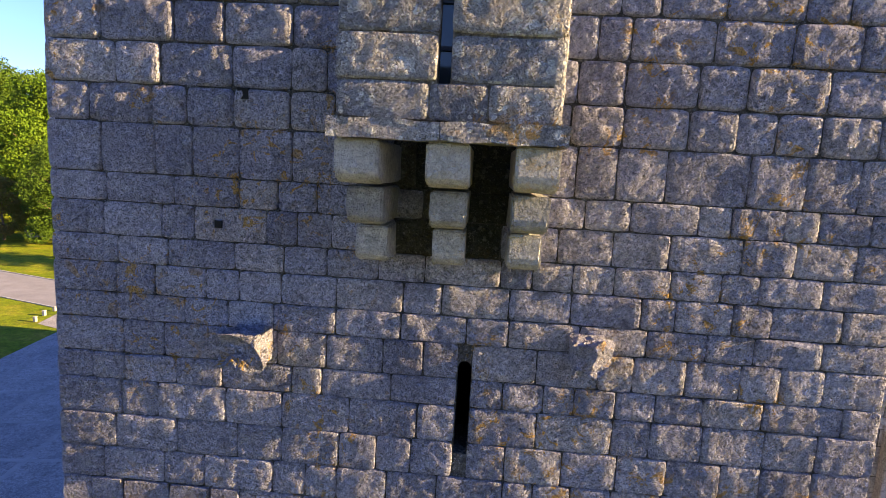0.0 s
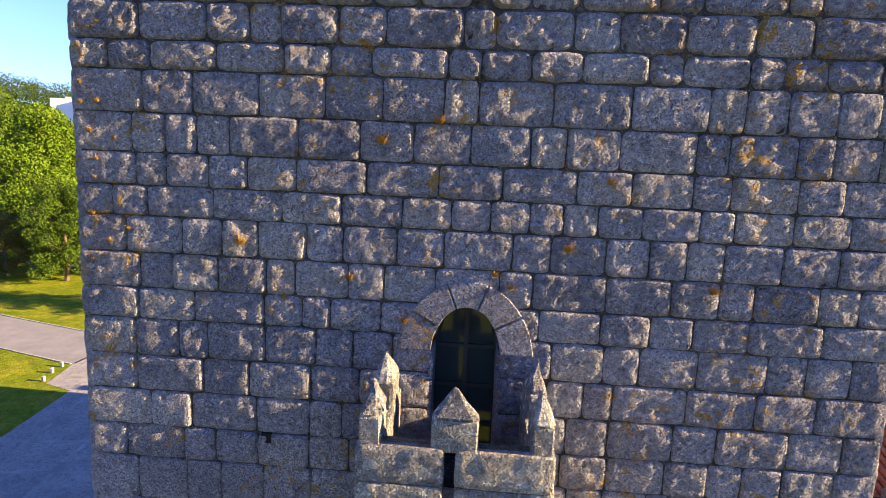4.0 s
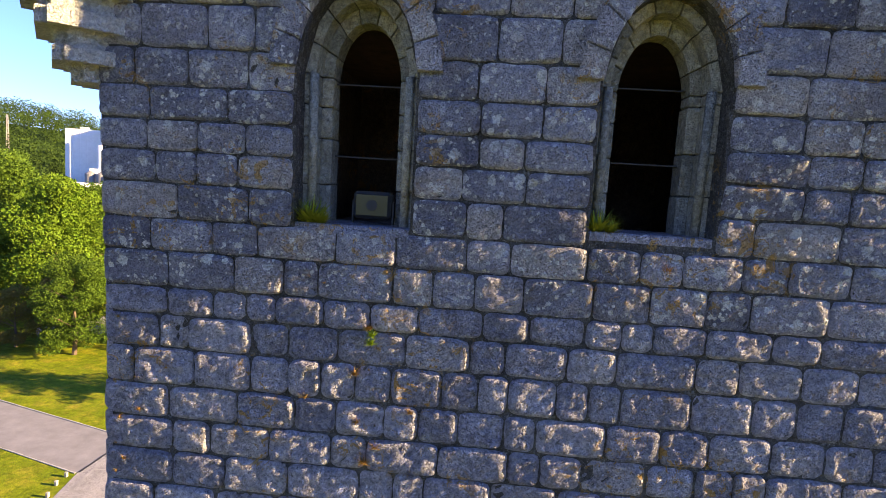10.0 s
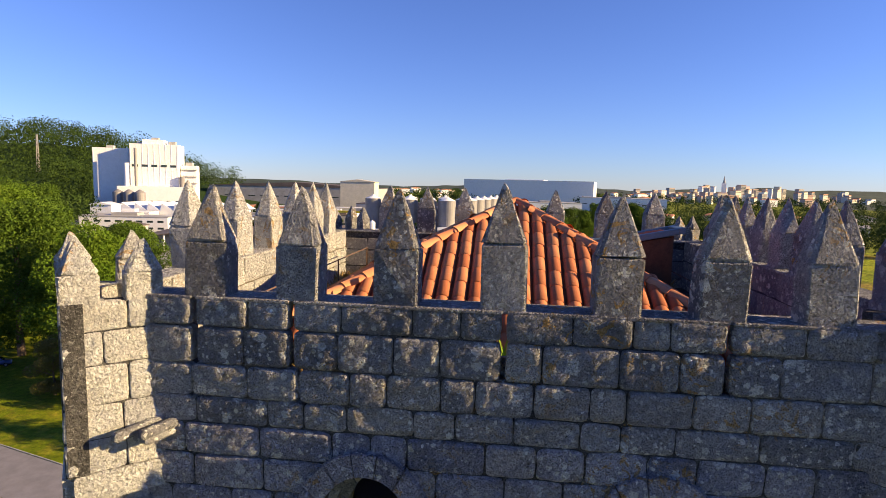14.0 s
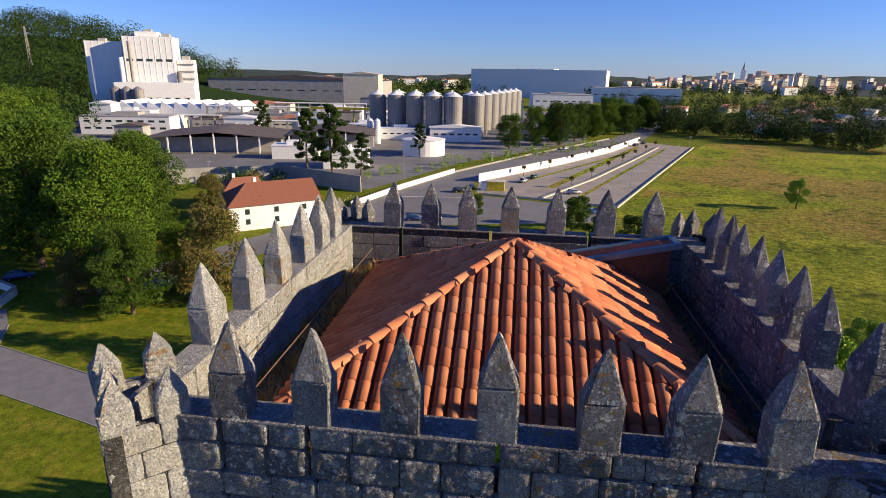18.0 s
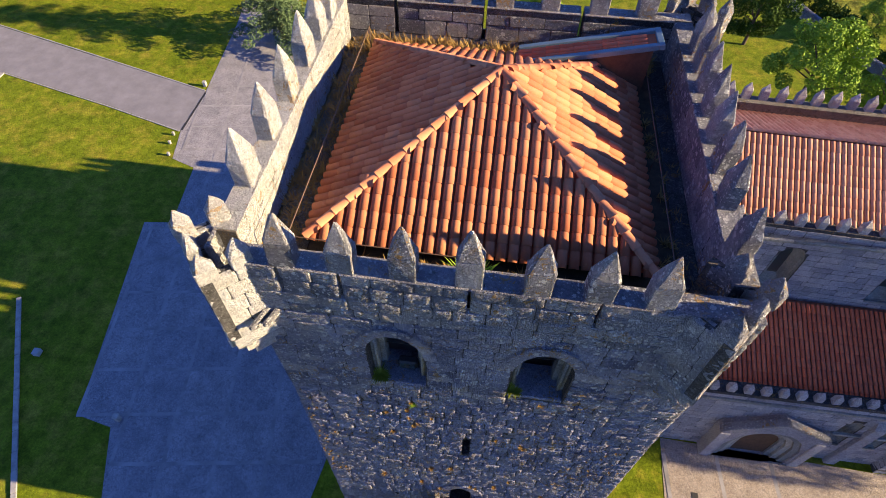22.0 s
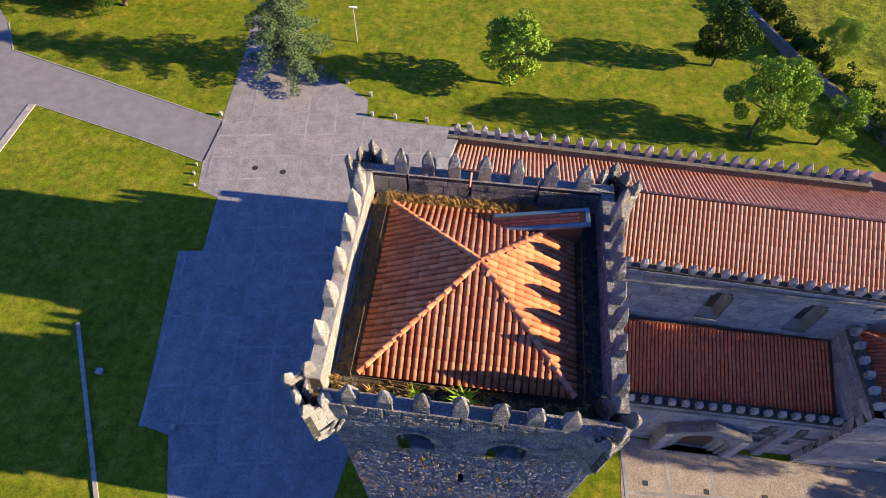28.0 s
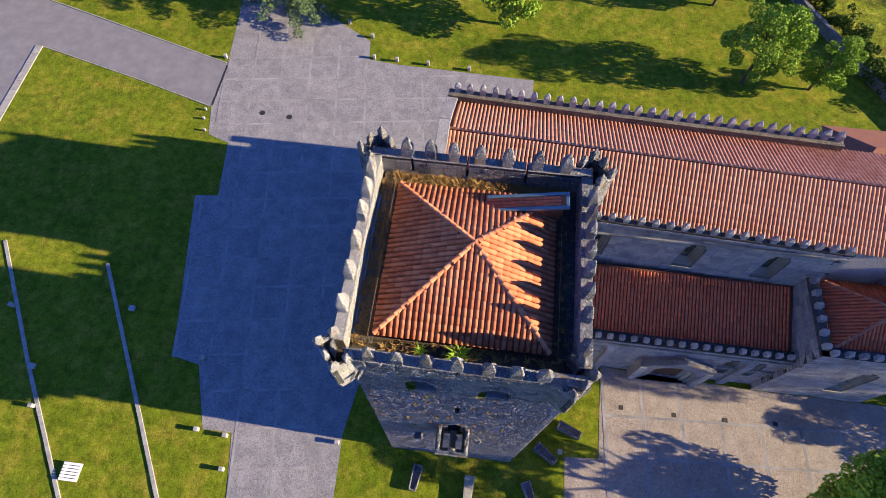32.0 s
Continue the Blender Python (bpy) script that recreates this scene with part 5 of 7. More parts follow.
choir = thing("choir", "plain granite choir walls under the end of the nave roof", "church wing")
bm = bmesh.new()
box(bm, NX1 + 0.05, 33.2, 15.9, 24.4, 0, 14.3)
part("choir_wall", bm, GRANITE_FAR, choir)
bm = bmesh.new()
box(bm, 33.25, 40.0, 15.4, 22.1, 0, 12.6)
part("choir_wall", bm, GRANITE_FAR, choir)
bm = bmesh.new()
box(bm, 33.25, 40.2, 15.3, 22.15, 12.604, 12.9, 0.03)
part("choir_roof", bm, TILE_BROWN, choir)

# ---- ground ----
sheet("ground", [(-4000, -4000), (4000, -4000), (4000, 4500), (-4000, 4500)], 0.0, LAWN, "mown green lawn with yellowish dry patches", "ground")
PAVE = [(-33.5, 62), (-32.2, 54.3), (-30.8, 41), (-30.8, 34.6), (-29.9, 30.6), (-27.4, 29.7), (-26.5, 22.9), (-28.9, 22.6), (-25.5, 5.5), (-22.9, 5.0), (-20.8, -0.5), (-18.2, -0.5), (-17.2, -5.6), (-14.5, -20), (-7.6, -20), (-8.6, 0.5), (-7.0, 12), (-3.2, 15), (-3.2, 27), (6, 27), (6, 43.2), (-10.5, 43.6), (-14.0, 44.0), (-14.4, 47.0), (-21.0, 51.2), (-26.0, 54.0), (-26.5, 62)]
sheet("pavement", PAVE, 0.02, PAVING, "grey granite forecourt pavement with pale joint bands", "pavement")


def inside(p, poly):
    x, y, hit = p[0], p[1], False
    for (x0, y0), (x1, y1) in zip(poly, poly[1:] + poly[:1]):
        if (y0 > y) != (y1 > y) and x < x0 + (y - y0) / (y1 - y0) * (x1 - x0):
            hit = not hit
    return hit


def slabs(poly, ox, oy, turn, step, zone, material, parent_name, seed):
    """Large slabs of a pavement, with paler bands between."""
    r = random.Random(seed)
    holder = thing(parent_name, "granite paving slabs between pale joint bands", "paving", "", "structure")
    ca, sa = math.cos(turn), math.sin(turn)
    at = lambda i, j: (ox + (i * ca - j * sa) * step, oy + (i * sa + j * ca) * step)
    bm = bmesh.new()
    g = 0.05 / step * 2
    for i in range(*zone[0]):
        for j in range(*zone[1]):
            q = [at(i + a, j + b) for a, b in ((g, g), (1 - g, g), (1 - g, 1 - g), (g, 1 - g))]
            if all(inside(p, poly) for p in q):
                h = 0.033 + r.uniform(0, 0.006)
                k = 0.015
                cx, cy = sum(p[0] for p in q) / 4, sum(p[1] for p in q) / 4
                top = [(cx + (x - cx) * (1 - k), cy + (y - cy) * (1 - k)) for x, y in q]
                vs = [(x, y, 0.01) for x, y in q] + [(x, y, h) for x, y in top]
                mesh_ob("paving_slab", vs, [(4, 5, 6, 7), (0, 1, 5, 4), (1, 2, 6, 5), (2, 3, 7, 6), (3, 0, 4, 7)], material, holder)
            if inside(at(i, j), poly):
                bm.faces.new([bm.verts.new((*at(i + a, j + b), 0.043)) for a, b in ((-g, -g), (g, -g), (g, g), (-g, g))])
            for a, b in (((i, j), (i + 1, j)), ((i, j), (i, j + 1))):
                p, q2 = Vector(at(*a)), Vector(at(*b))
                if inside(p, poly) and inside(q2, poly):
                    d = (q2 - p).normalized() * 0.06
                    s = Vector((-d.y, d.x)) * 2.0
                    if a[1] != b[1]:
                        d = -d * 1.15
                    bm.faces.new([bm.verts.new((*v, 0.0415)) for v in (p - d - s, q2 + d - s, q2 + d + s, p - d + s)])
    part("joint_band", bm, JOINT, holder)


slabs(PAVE, -25.5, 5.5, radians(8.5), 3.35, ((-2, 9), (-8, 17)), PAVING, "forecourt_slabs", 3)
PLAZA = [(13.8, 9.3), (13.6, 1.2), (10.7, 1.0), (10.9, -14), (60, -14), (60, 8.8), (27.3, 8.8)]
sheet("plaza", PLAZA, 0.02, PAVING_PINK, "pinkish granite plaza beside the church", "pavement")
slabs(PLAZA, 13.9, 8.4, radians(3.0), 3.45, ((0, 10), (-6, 0)), PAVING_PINK, "plaza_slabs", 4)
for i, (x, y) in enumerate(((15.6, 5.8), (20.3, 5.7), (24.8, 5.8), (29.2, 6.0))):
    ob = thing("drain_cover", "small dark square drain cover in the paving", "drain", "plaza drains", at=(x, y, 0.04))
    bm = bmesh.new()
    box(bm, -0.2, 0.2, -0.2, 0.2, -0.02, 0.012, 0.005)
    part("cover", bm, IRON, ob)
for x, y in ((-24.7, 34.3), (-21.5, 34.1)):
    ob = thing("manhole_cover", "round dark iron manhole cover in the forecourt", "manhole", "manholes", at=(x, y, 0.03))
    bm = bmesh.new()
    rod(bm, (0, 0, -0.01), (0, 0, 0.02), 0.34, n=20)
    part("cover", bm, IRON, ob)
PATH_POLY = [(-30.85, 41.1), (-30.85, 34.6), (-40.0, 37.4), (-54.1, 41.2), (-54.4, 39.0), (-54.2, 30.0), (-53.0, 0), (-75, 0), (-76, 48), (-71, 61), (-66, 56), (-62.2, 50.4), (-50, 46.8)]
sheet("path", PATH_POLY, 0.015, ASPHALT, "grey asphalt path through the lawn", "path")


def kerb(name, pts, w=0.14, h=0.07, material=None, label="pale stone kerb beside the path", step=1.0, category="kerb", kind="structure"):
    """A line of kerb stones, each a piece."""
    r = random.Random(len(pts))
    holder = thing(name, label, category, "", kind)
    for a, b in zip(pts, pts[1:]):
        a, b = Vector((*a, 0)), Vector((*b, 0))
        L = (b - a).length
        k = 0.0
        while k < L - 0.1:
            e = min(L, k + step * r.uniform(0.85, 1.15))
            bm = bmesh.new()
            box(bm, k + 0.01, e - 0.01, -w / 2, w / 2, 0, h + r.uniform(-0.01, 0.01), min(0.02, h * 0.2))
            bmesh.ops.transform(bm, matrix=Matrix.Translation(a) @ Matrix.Rotation(math.atan2((b - a).y, (b - a).x), 4, "Z"), verts=bm.verts[:])
            part("kerb_stone", bm, material or KERB, holder)
            k = e
    return holder


kerb("path_kerb", [(-30.9, 41.2), (-50, 46.95), (-62.2, 50.55), (-66, 56.1)], step=2.2)
kerb("path_kerb", [(-30.9, 34.5), (-40.0, 37.25), (-54.1, 41.05)], step=2.2)
kerb("street_kerb", [(-54.3, 41.0), (-54.2, 30.0), (-53.0, 8)], 0.9, 0.10, step=1.5)
kerb("drain_channel", [(-30.75, 34.7), (-30.75, 41.0)], 0.22, 0.03, IRON, "dark slotted drain across the path end", 1.0)
for pts in ([(-46.2, 15.0), (-38.6, 3.6), (-30.8, -7.4), (-22, -20)], [(-35.0, 13.8), (-29.0, 3.9), (-22.8, -6.4), (-15, -19)]):
    kerb("low_wall", pts, 0.34, 0.14, KERB, "low weathered stone edging across the lawn", 1.4, "edging")


def bollard(x, y, s=1.0):
    ob = thing("bollard", "short pale granite bollard beside the forecourt", "bollard", "forecourt bollards", at=(x, y, 0.0))
    bm = bmesh.new()
    box(bm, -0.17 * s, 0.17 * s, -0.17 * s, 0.17 * s, 0, 0.5 * s, 0.03)
    part("post", bm, KERB, ob)
    bm = bmesh.new()
    box(bm, -0.2 * s, 0.2 * s, -0.2 * s, 0.2 * s, 0.5 * s, 0.62 * s, 0.04)
    part("cap", bm, KERB, ob)


for x, y in ((-31.2, 42.0), (-22.6, 5.6), (-21.2, -0.6), (-18.6, -0.8), (-18.1, -3.5), (-14.2, 47.6), (-13.4, 44.2), (-10.6, 44.1), (-6.8, 44.0), (-1.8, 43.8), (-21.4, 51.8), (-17.5, 49.6), (-8.9, -0.2), (-8.3, -5.0), (-42.2, 8.4), (-36.2, -0.4), (10.2, 1.3), (10.3, -3.0)):
    bollard(x, y)
for x, y in ((-31.2, 33.9), (-31.0, 32.6), (-30.4, 31.0)):
    bollard(x, y, 0.65)
for x, y in ((-38.6, 3.0), (-31.6, 9.5)):
    ob = thing("lamp_box", "small grey floodlight box beside the low wall", "floodlight", "lawn floodlights", at=(x + 0.8, y, 0))
    bm = bmesh.new()
    box(bm, -0.25, 0.25, -0.25, 0.25, 0, 0.4, 0.03)
    part("housing", bm, GREY, ob)
bench = thing("slatted_bench", "pale slatted bench slab beside the low wall", "bench", at=(-30.6, -5.2, 0))
for k in range(6):
    bm = bmesh.new()
    box(bm, -0.75, 0.75, -0.75 + k * 0.25, -0.55 + k * 0.25, 0.36, 0.42, 0.01)
    part("slat", bm, WHITE, bench)
for x in (-0.6, 0.6):
    bm = bmesh.new()
    box(bm, x - 0.08, x + 0.08, -0.75, 0.7, 0, 0.36, 0.01)
    part("support", bm, KERB, bench)


def coffin(x, y, turn, lid=False):
    """A stone coffin, tapered towards the feet."""
    ob = thing("stone_coffin", "weathered open granite coffin on the grass" if not lid else "weathered granite coffin with a flat lid on the grass", "sarcophagus", "stone coffins", at=pose(x, y, 0.0, 0, 0, turn))
    pts = [(-0.42, 1.05), (0.42, 1.05), (0.32, -1.05), (-0.32, -1.05)]
    bm = bmesh.new()
    out0 = [bm.verts.new((*p, 0.0)) for p in pts]
    out1 = [bm.verts.new((*p, 0.55)) for p in pts]
    in1 = [bm.verts.new((p[0] * 0.7, p[1] * 0.88, 0.55)) for p in pts]
    in0 = [bm.verts.new((p[0] * 0.65, p[1] * 0.85, 0.18)) for p in pts]
    for i in range(4):
        j = (i + 1) % 4
        for r0, r1 in ((out0, out1), (out1, in1), (in1, in0)):
            bm.faces.new((r0[i], r0[j], r1[j], r1[i]))
    bm.faces.new(in0)
    bmesh.ops.recalc_face_normals(bm, faces=bm.faces[:])
    bmesh.ops.bevel(bm, geom=bm.edges[:], offset=0.03, segments=1, affect="EDGES")
    part("trough", bm, GRANITE_TOP, ob)
    if lid:
        bm = bmesh.new()
        prism(bm, [(p[0] * 1.03, p[1] * 1.02) for p in pts], 0.555, 0.68)
        bmesh.ops.recalc_face_normals(bm, faces=bm.faces[:])
        bmesh.ops.bevel(bm, geom=bm.edges[:], offset=0.03, segments=1, affect="EDGES")
        part("lid", bm, GRANITE_DRESSED, ob)


coffin(-1.8, -2.2, -8)
coffin(2.7, -2.6, -2, True)
coffin(7.8, -2.4, 22)
coffin(9.0, 1.0, 55)
coffin(11.0, 3.2, 68)

sheet("factory_yard", [(-42, 156), (-70, 170), (-108, 152), (-142, 166), (-330, 330), (-330, 460), (40, 560), (60, 420), (35, 300), (-20, 215)], 0.012, ROAD, "grey asphalt yards between the factory halls", "yard")
sheet("dry_lawn", [(-36, 94), (-6, 93), (8, 97), (15, 103), (10, 115), (-9, 117), (-30, 112)], 0.012, DRY_LAWN, "dry yellowish lawn beside the lane", "lawn")
sheet("lane", [(8.5, 118), (17.5, 103.5), (23, 99), (25.5, 101), (20.5, 105.5), (12, 119)], 0.016, ROAD, "narrow grey lane along the lawn", "lane")
# ---- field beyond the wall, roads and the car park ----
sheet("field", [(47.0, 46.4), (40.5, 59.2), (34.0, 75.0), (28, 100), (24, 138), (30, 145), (86.5, 283), (100, 310), (420, 330), (700, 200), (500, -100), (120, -60), (70, 10)], 0.03, FIELD, "rough overgrown meadow with brown bare patches", "field")
PARK = [(-10, 158), (28, 145.2), (49.2, 196.2), (88, 290), (66, 311), (43.9, 262.2), (20.5, 222.2), (-10.3, 175.9)]
sheet("car_park", PARK, 0.03, SANDY, "sandy asphalt car park with planted strips", "car park")
for k, (a, b) in enumerate((((2, 176), (52, 262)), ((20, 158), (72, 280)), ((12, 170), (60, 285)))):
    d = (Vector(b) - Vector(a)).normalized()
    n2 = Vector((-d.y, d.x)) * (0.7 if k < 2 else 1.3)
    sheet("grass_strip", [Vector(a) - n2, Vector(b) - n2, Vector(b) + n2, Vector(a) + n2], 0.05, FIELD, "narrow strip of grass in the car park", "grass strip")
ROADP = [(-16, 157), (-10, 154.5), (27, 143), (26, 139), (20, 128), (-20, 118), (-40, 108), (-52, 76), (-60, 66), (-66, 72), (-60, 86), (-50, 108), (-46, 128), (-46, 131), (-40, 133), (-32, 159), (-19.5, 191.7), (7.7, 244), (52, 319), (100, 440), (112, 440), (67, 311), (43.5, 262.6), (20, 222.6), (-10.9, 176.2), (-16, 160)]
sheet("road", ROADP, 0.02, ROAD, "wide grey road passing the car park", "road")


def strip_wall(name, pts, h, t, material, label, category="wall"):
    ob = thing(name, label, category, "", "structure")
    for a, b in zip(pts, pts[1:]):
        bm = bmesh.new()
        d = Vector(b) - Vector(a)
        vs = box(bm, 0, d.length, -t / 2, t / 2, -0.05, h)
        bmesh.ops.transform(bm, matrix=Matrix.Translation((*a, 0)) @ Matrix.Rotation(math.atan2(d.y, d.x), 4, "Z"), verts=vs)
        part("wall_panel", bm, material, ob)
        bm = bmesh.new()
        vs = box(bm, 0, d.length, -t * 0.7, t * 0.7, h + 0.004, h + 0.12, 0.02)
        bmesh.ops.transform(bm, matrix=Matrix.Translation((*a, 0)) @ Matrix.Rotation(math.atan2(d.y, d.x), 4, "Z"), verts=vs)
        part("wall_coping", bm, KERB, ob)
    return ob


strip_wall("white_wall", [(-10.5, 175.9), (2.8, 195.4), (20.5, 222.2), (43.9, 262.2), (66, 310)], 2.6, 0.3, WHITE, "long white-painted wall between road and car park")
strip_wall("white_wall", [(-40.5, 133.0), (-32.5, 159.0), (-20.0, 191.7)], 1.5, 0.3, WHITE, "low white-painted wall along the factory side of the road")
strip_wall("road_kerb", [(-20.0, 191.9), (7.0, 244.0), (51.5, 319.0)], 0.5, 0.35, KERB, "pale kerb along the road verge", "kerb")
strip_wall("car_park_wall", [(-8, 155.5), (10, 151), (28.2, 145.0), (49.2, 196.2), (88, 290)], 0.45, 0.35, CREAM, "low pale wall round the car park")
strip_wall("car_park_strip", [(9.0, 153.5), (27.3, 188.1), (49.1, 236.7), (70.0, 285.5)], 0.4, 0.7, CREAM, "pale planted kerb strip in the car park")
strip_wall("grey_wall", [(-140, 162), (-108.5, 147.5), (-90, 158), (-72, 166), (-43, 152)], 4.6, 0.35, GREY, "grey concrete factory wall")
strip_wall("street_wall", [(-88, 72), (-74, 66), (-72, 60.5)], 1.2, 0.4, WHITE, "low pale wall along the street")
kerb("field_wall", [(31.0, 82), (33.3, 74.8), (40, 59.2), (46.5, 46.8), (54, 34)], 0.5, 1.3, GRANITE_TOP, "old rubble stone wall between lawn and meadow", 0.8, "wall")
sheet("road_paint", [(-39.5, 147.0), (-12, 150.6), (-12, 150.9), (-39.5, 147.4)], 0.035, LINE, "white road marking", "road marking")
for k in range(7):
    y = 128 + 3 * k
    sheet("road_paint", [(-44.6, y), (-44.4, y), (-44.4, y + 1.6), (-44.6, y + 1.6)], 0.035, LINE, "white road marking", "road marking")
for k in range(12):
    t = k / 11
    x, y = -30 + 88 * t, 172 + 150 * t
    if t > 0.25:
        sheet("road_paint", [(x - 3.6, y), (x - 3.4, y), (x - 2.5, y + 2), (x - 2.7, y + 2)], 0.035, LINE, "white road marking", "road marking")

# ---- plants ----
def leaf_cloud(rng, blobs, per, size, flat=0.0):
    """Small leaf quads on the shells of many blobs (x, y, z, r)."""
    rs = np.random.RandomState(rng.randrange(1 << 30))
    b = np.array(blobs)
    idx = rs.choice(len(b), per, p=(b[:, 3] ** 2) / (b[:, 3] ** 2).sum())
    d = rs.normal(size=(per, 3))
    d /= np.linalg.norm(d, axis=1, keepdims=True)
    c = b[idx, :3] + d * b[idx, 3:4] * (rs.uniform(0.55, 1.05, (per, 1)) ** 0.5) * np.array([1, 1, 0.85])
    u = rs.normal(size=(per, 3))
    u[:, 2] *= 1 - flat
    u /= np.linalg.norm(u, axis=1, keepdims=True)
    w = np.cross(u, d + rs.normal(size=(per, 3)) * 0.6)
    w /= np.linalg.norm(w, axis=1, keepdims=True) + 1e-6
    s = size * rs.uniform(0.6, 1.4, (per, 1))
    v = np.stack([c - u * s, c + w * s * 0.55, c + u * s, c - w * s * 0.55], 1).reshape(-1, 3)
    return v, [(4 * i, 4 * i + 1, 4 * i + 2, 4 * i + 3) for i in range(per)]


def trunk_mesh(h, r, limbs, rng, reach):
    bm = bmesh.new()
    p = Vector((0, 0, -0.1))
    n = 5
    for i in range(n):
        q = Vector((rng.uniform(-0.06, 0.06) * h * 0.3, rng.uniform(-0.06, 0.06) * h * 0.3, h * (i + 1) / n))
        rod(bm, p, q, r * (1 - i / n * 0.75), r * (1 - (i + 1) / n * 0.75), 7)
        p = q
    for k in range(limbs):
        a = k * 2.4 + rng.uniform(-0.4, 0.4)
        z = h * rng.uniform(0.35, 0.85)
        e = Vector((math.cos(a) * reach * 0.7, math.sin(a) * reach * 0.7, z + reach * 0.45))
        rod(bm, (0, 0, z), e, r * 0.4, r * 0.1, 5)
    return bm


def broadleaf(h, spread, seed, material, leaves=3500, size=0.16, low=0.28, lumps=34):
    """A tree with an uneven crown of leaf clumps. Stands at the origin."""
    rng = random.Random(seed)
    t = thing("tree", "leafy green tree standing on the lawn", "tree")
    part("trunk", trunk_mesh(h * 0.7, 0.025 * h, 7, rng, spread), BARK, t)
    blobs = []
    for k in range(lumps):
        z = rng.uniform(low, 0.95)
        rad = spread * math.sin(math.pi * min(0.97, 0.16 + 0.80 * (z - low) / (0.98 - low))) ** 0.7
        a, f = rng.uniform(0, 6.283), rng.uniform(0.25, 0.95)
        blobs.append((math.cos(a) * rad * f, math.sin(a) * rad * f, z * h, spread * rng.uniform(0.16, 0.34)))
    v, f = leaf_cloud(rng, blobs, leaves, size)
    mesh_ob("crown", v.tolist(), f, material, t)
    return t


def conifer(h, spread, seed, material, leaves=4500, size=0.2):
    """A cedar with drooping layered boughs."""
    rng = random.Random(seed)
    t = thing("cedar", "tall blue-green cedar with drooping boughs", "tree")
    part("trunk", trunk_mesh(h * 0.97, 0.02 * h, 0, rng, 1), BARK, t)
    blobs = []
    n = 46
    for k in range(n):
        z = 0.10 + 0.88 * k / n
        L = spread * (1 - z) ** 0.8 + 0.25
        a = k * 2.399 + rng.uniform(-0.3, 0.3)
        for s in (0.25, 0.5, 0.75, 1.0):
            blobs.append((math.cos(a) * L * s, math.sin(a) * L * s, z * h - s * s * L * 0.25 + rng.uniform(-0.1, 0.1), (0.10 + 0.10 * (1 - z)) * spread * (1.15 - 0.5 * s)))
    v, f = leaf_cloud(rng, blobs, leaves, size, 0.3)
    mesh_ob("crown", v.tolist(), f, material, t)
    return t


def pine_tree(h, spread, seed, material):
    """An old pine: bare lower trunk, a few long uneven limbs with flat pads of needles."""
    rng = random.Random(seed)
    t = thing("pine", "tall dark pine by the factory wall", "tree")
    bm = trunk_mesh(h * 0.95, 0.018 * h, 0, rng, 1)
    blobs = []
    for k in range(30):
        z = 0.24 + 0.74 * k / 30 + rng.uniform(-0.03, 0.03)
        L = spread * (1.05 - z) ** 0.55 * rng.uniform(0.45, 1.1)
        a = k * 2.399 + rng.uniform(-0.5, 0.5)
        end = Vector((math.cos(a) * L, math.sin(a) * L, z * h + L * rng.uniform(-0.05, 0.25)))
        rod(bm, (0, 0, z * h), end, 0.09, 0.03, 5)
        for q in range(5):
            f = rng.uniform(0.45, 1.05)
            blobs.append((end.x * f + rng.uniform(-0.5, 0.5), end.y * f + rng.uniform(-0.5, 0.5), z * h + (end.z - z * h) * f + rng.uniform(-0.1, 0.4), rng.uniform(0.5, 1.15)))
    part("trunk", bm, BARK, t)
    v, f = leaf_cloud(rng, blobs, 34000, 0.15, 0.3)
    mesh_ob("crown", v.tolist(), f, material, t)
    return t


protos = {
    "light": broadleaf(8, 3.2, 1, LEAF, 9000, 0.13),
    "dark": broadleaf(7, 3.0, 2, LEAF_DARK, 8500, 0.13, 0.2),
    "oak": broadleaf(11, 4.6, 3, LEAF, 13000, 0.15),
    "bright": broadleaf(9, 3.6, 9, LEAF_BRIGHT, 12000, 0.14, 0.2),
    "big": broadleaf(18, 7.0, 4, LEAF_DARK, 46000, 0.15, 0.12, 90),
    "bigl": broadleaf(18, 7.0, 5, LEAF_MID, 46000, 0.15, 0.12, 90),
    "bronze": broadleaf(10, 4.0, 6, LEAF_RUST, 18000, 0.11, 0.12, 46),
    "cedar": conifer(22, 7.2, 7, LEAF_CEDAR, 34000, 0.15),
    "pine": pine_tree(22, 6.0, 8, LEAF_PINE),
}
LABELS = {"bright": "bright-green tree beside the plaza", "light": "young light-green tree on the lawn", "dark": "dense dark-green tree on the lawn", "oak": "broad light-green tree beside the wall", "big": "tall dark-green tree beside the street", "bigl": "tall bright-green tree beside the street", "bronze": "bronze-green bushy tree beside the street", "cedar": "tall blue-green cedar with drooping boughs", "pine": "tall dark pine by the factory wall"}
used = set()


def plant(kind, x, y, s=1.0, sz=None, turn=0.0, label=""):
    src = protos[kind]
    m = Matrix.Translation((x, y, 0)) @ Matrix.Rotation(radians(turn), 4, "Z") @ Matrix.Diagonal((s, s, sz or s, 1))
    if kind not in used:
        used.add(kind)
        src.matrix_world = m
        ob = src
    else:
        keep = src.scale.copy()
        src.scale = (1, 1, 1)
        ob = copy_thing(src, m)
        src.scale = keep
    ob["label"] = label or LABELS[kind]
    return ob


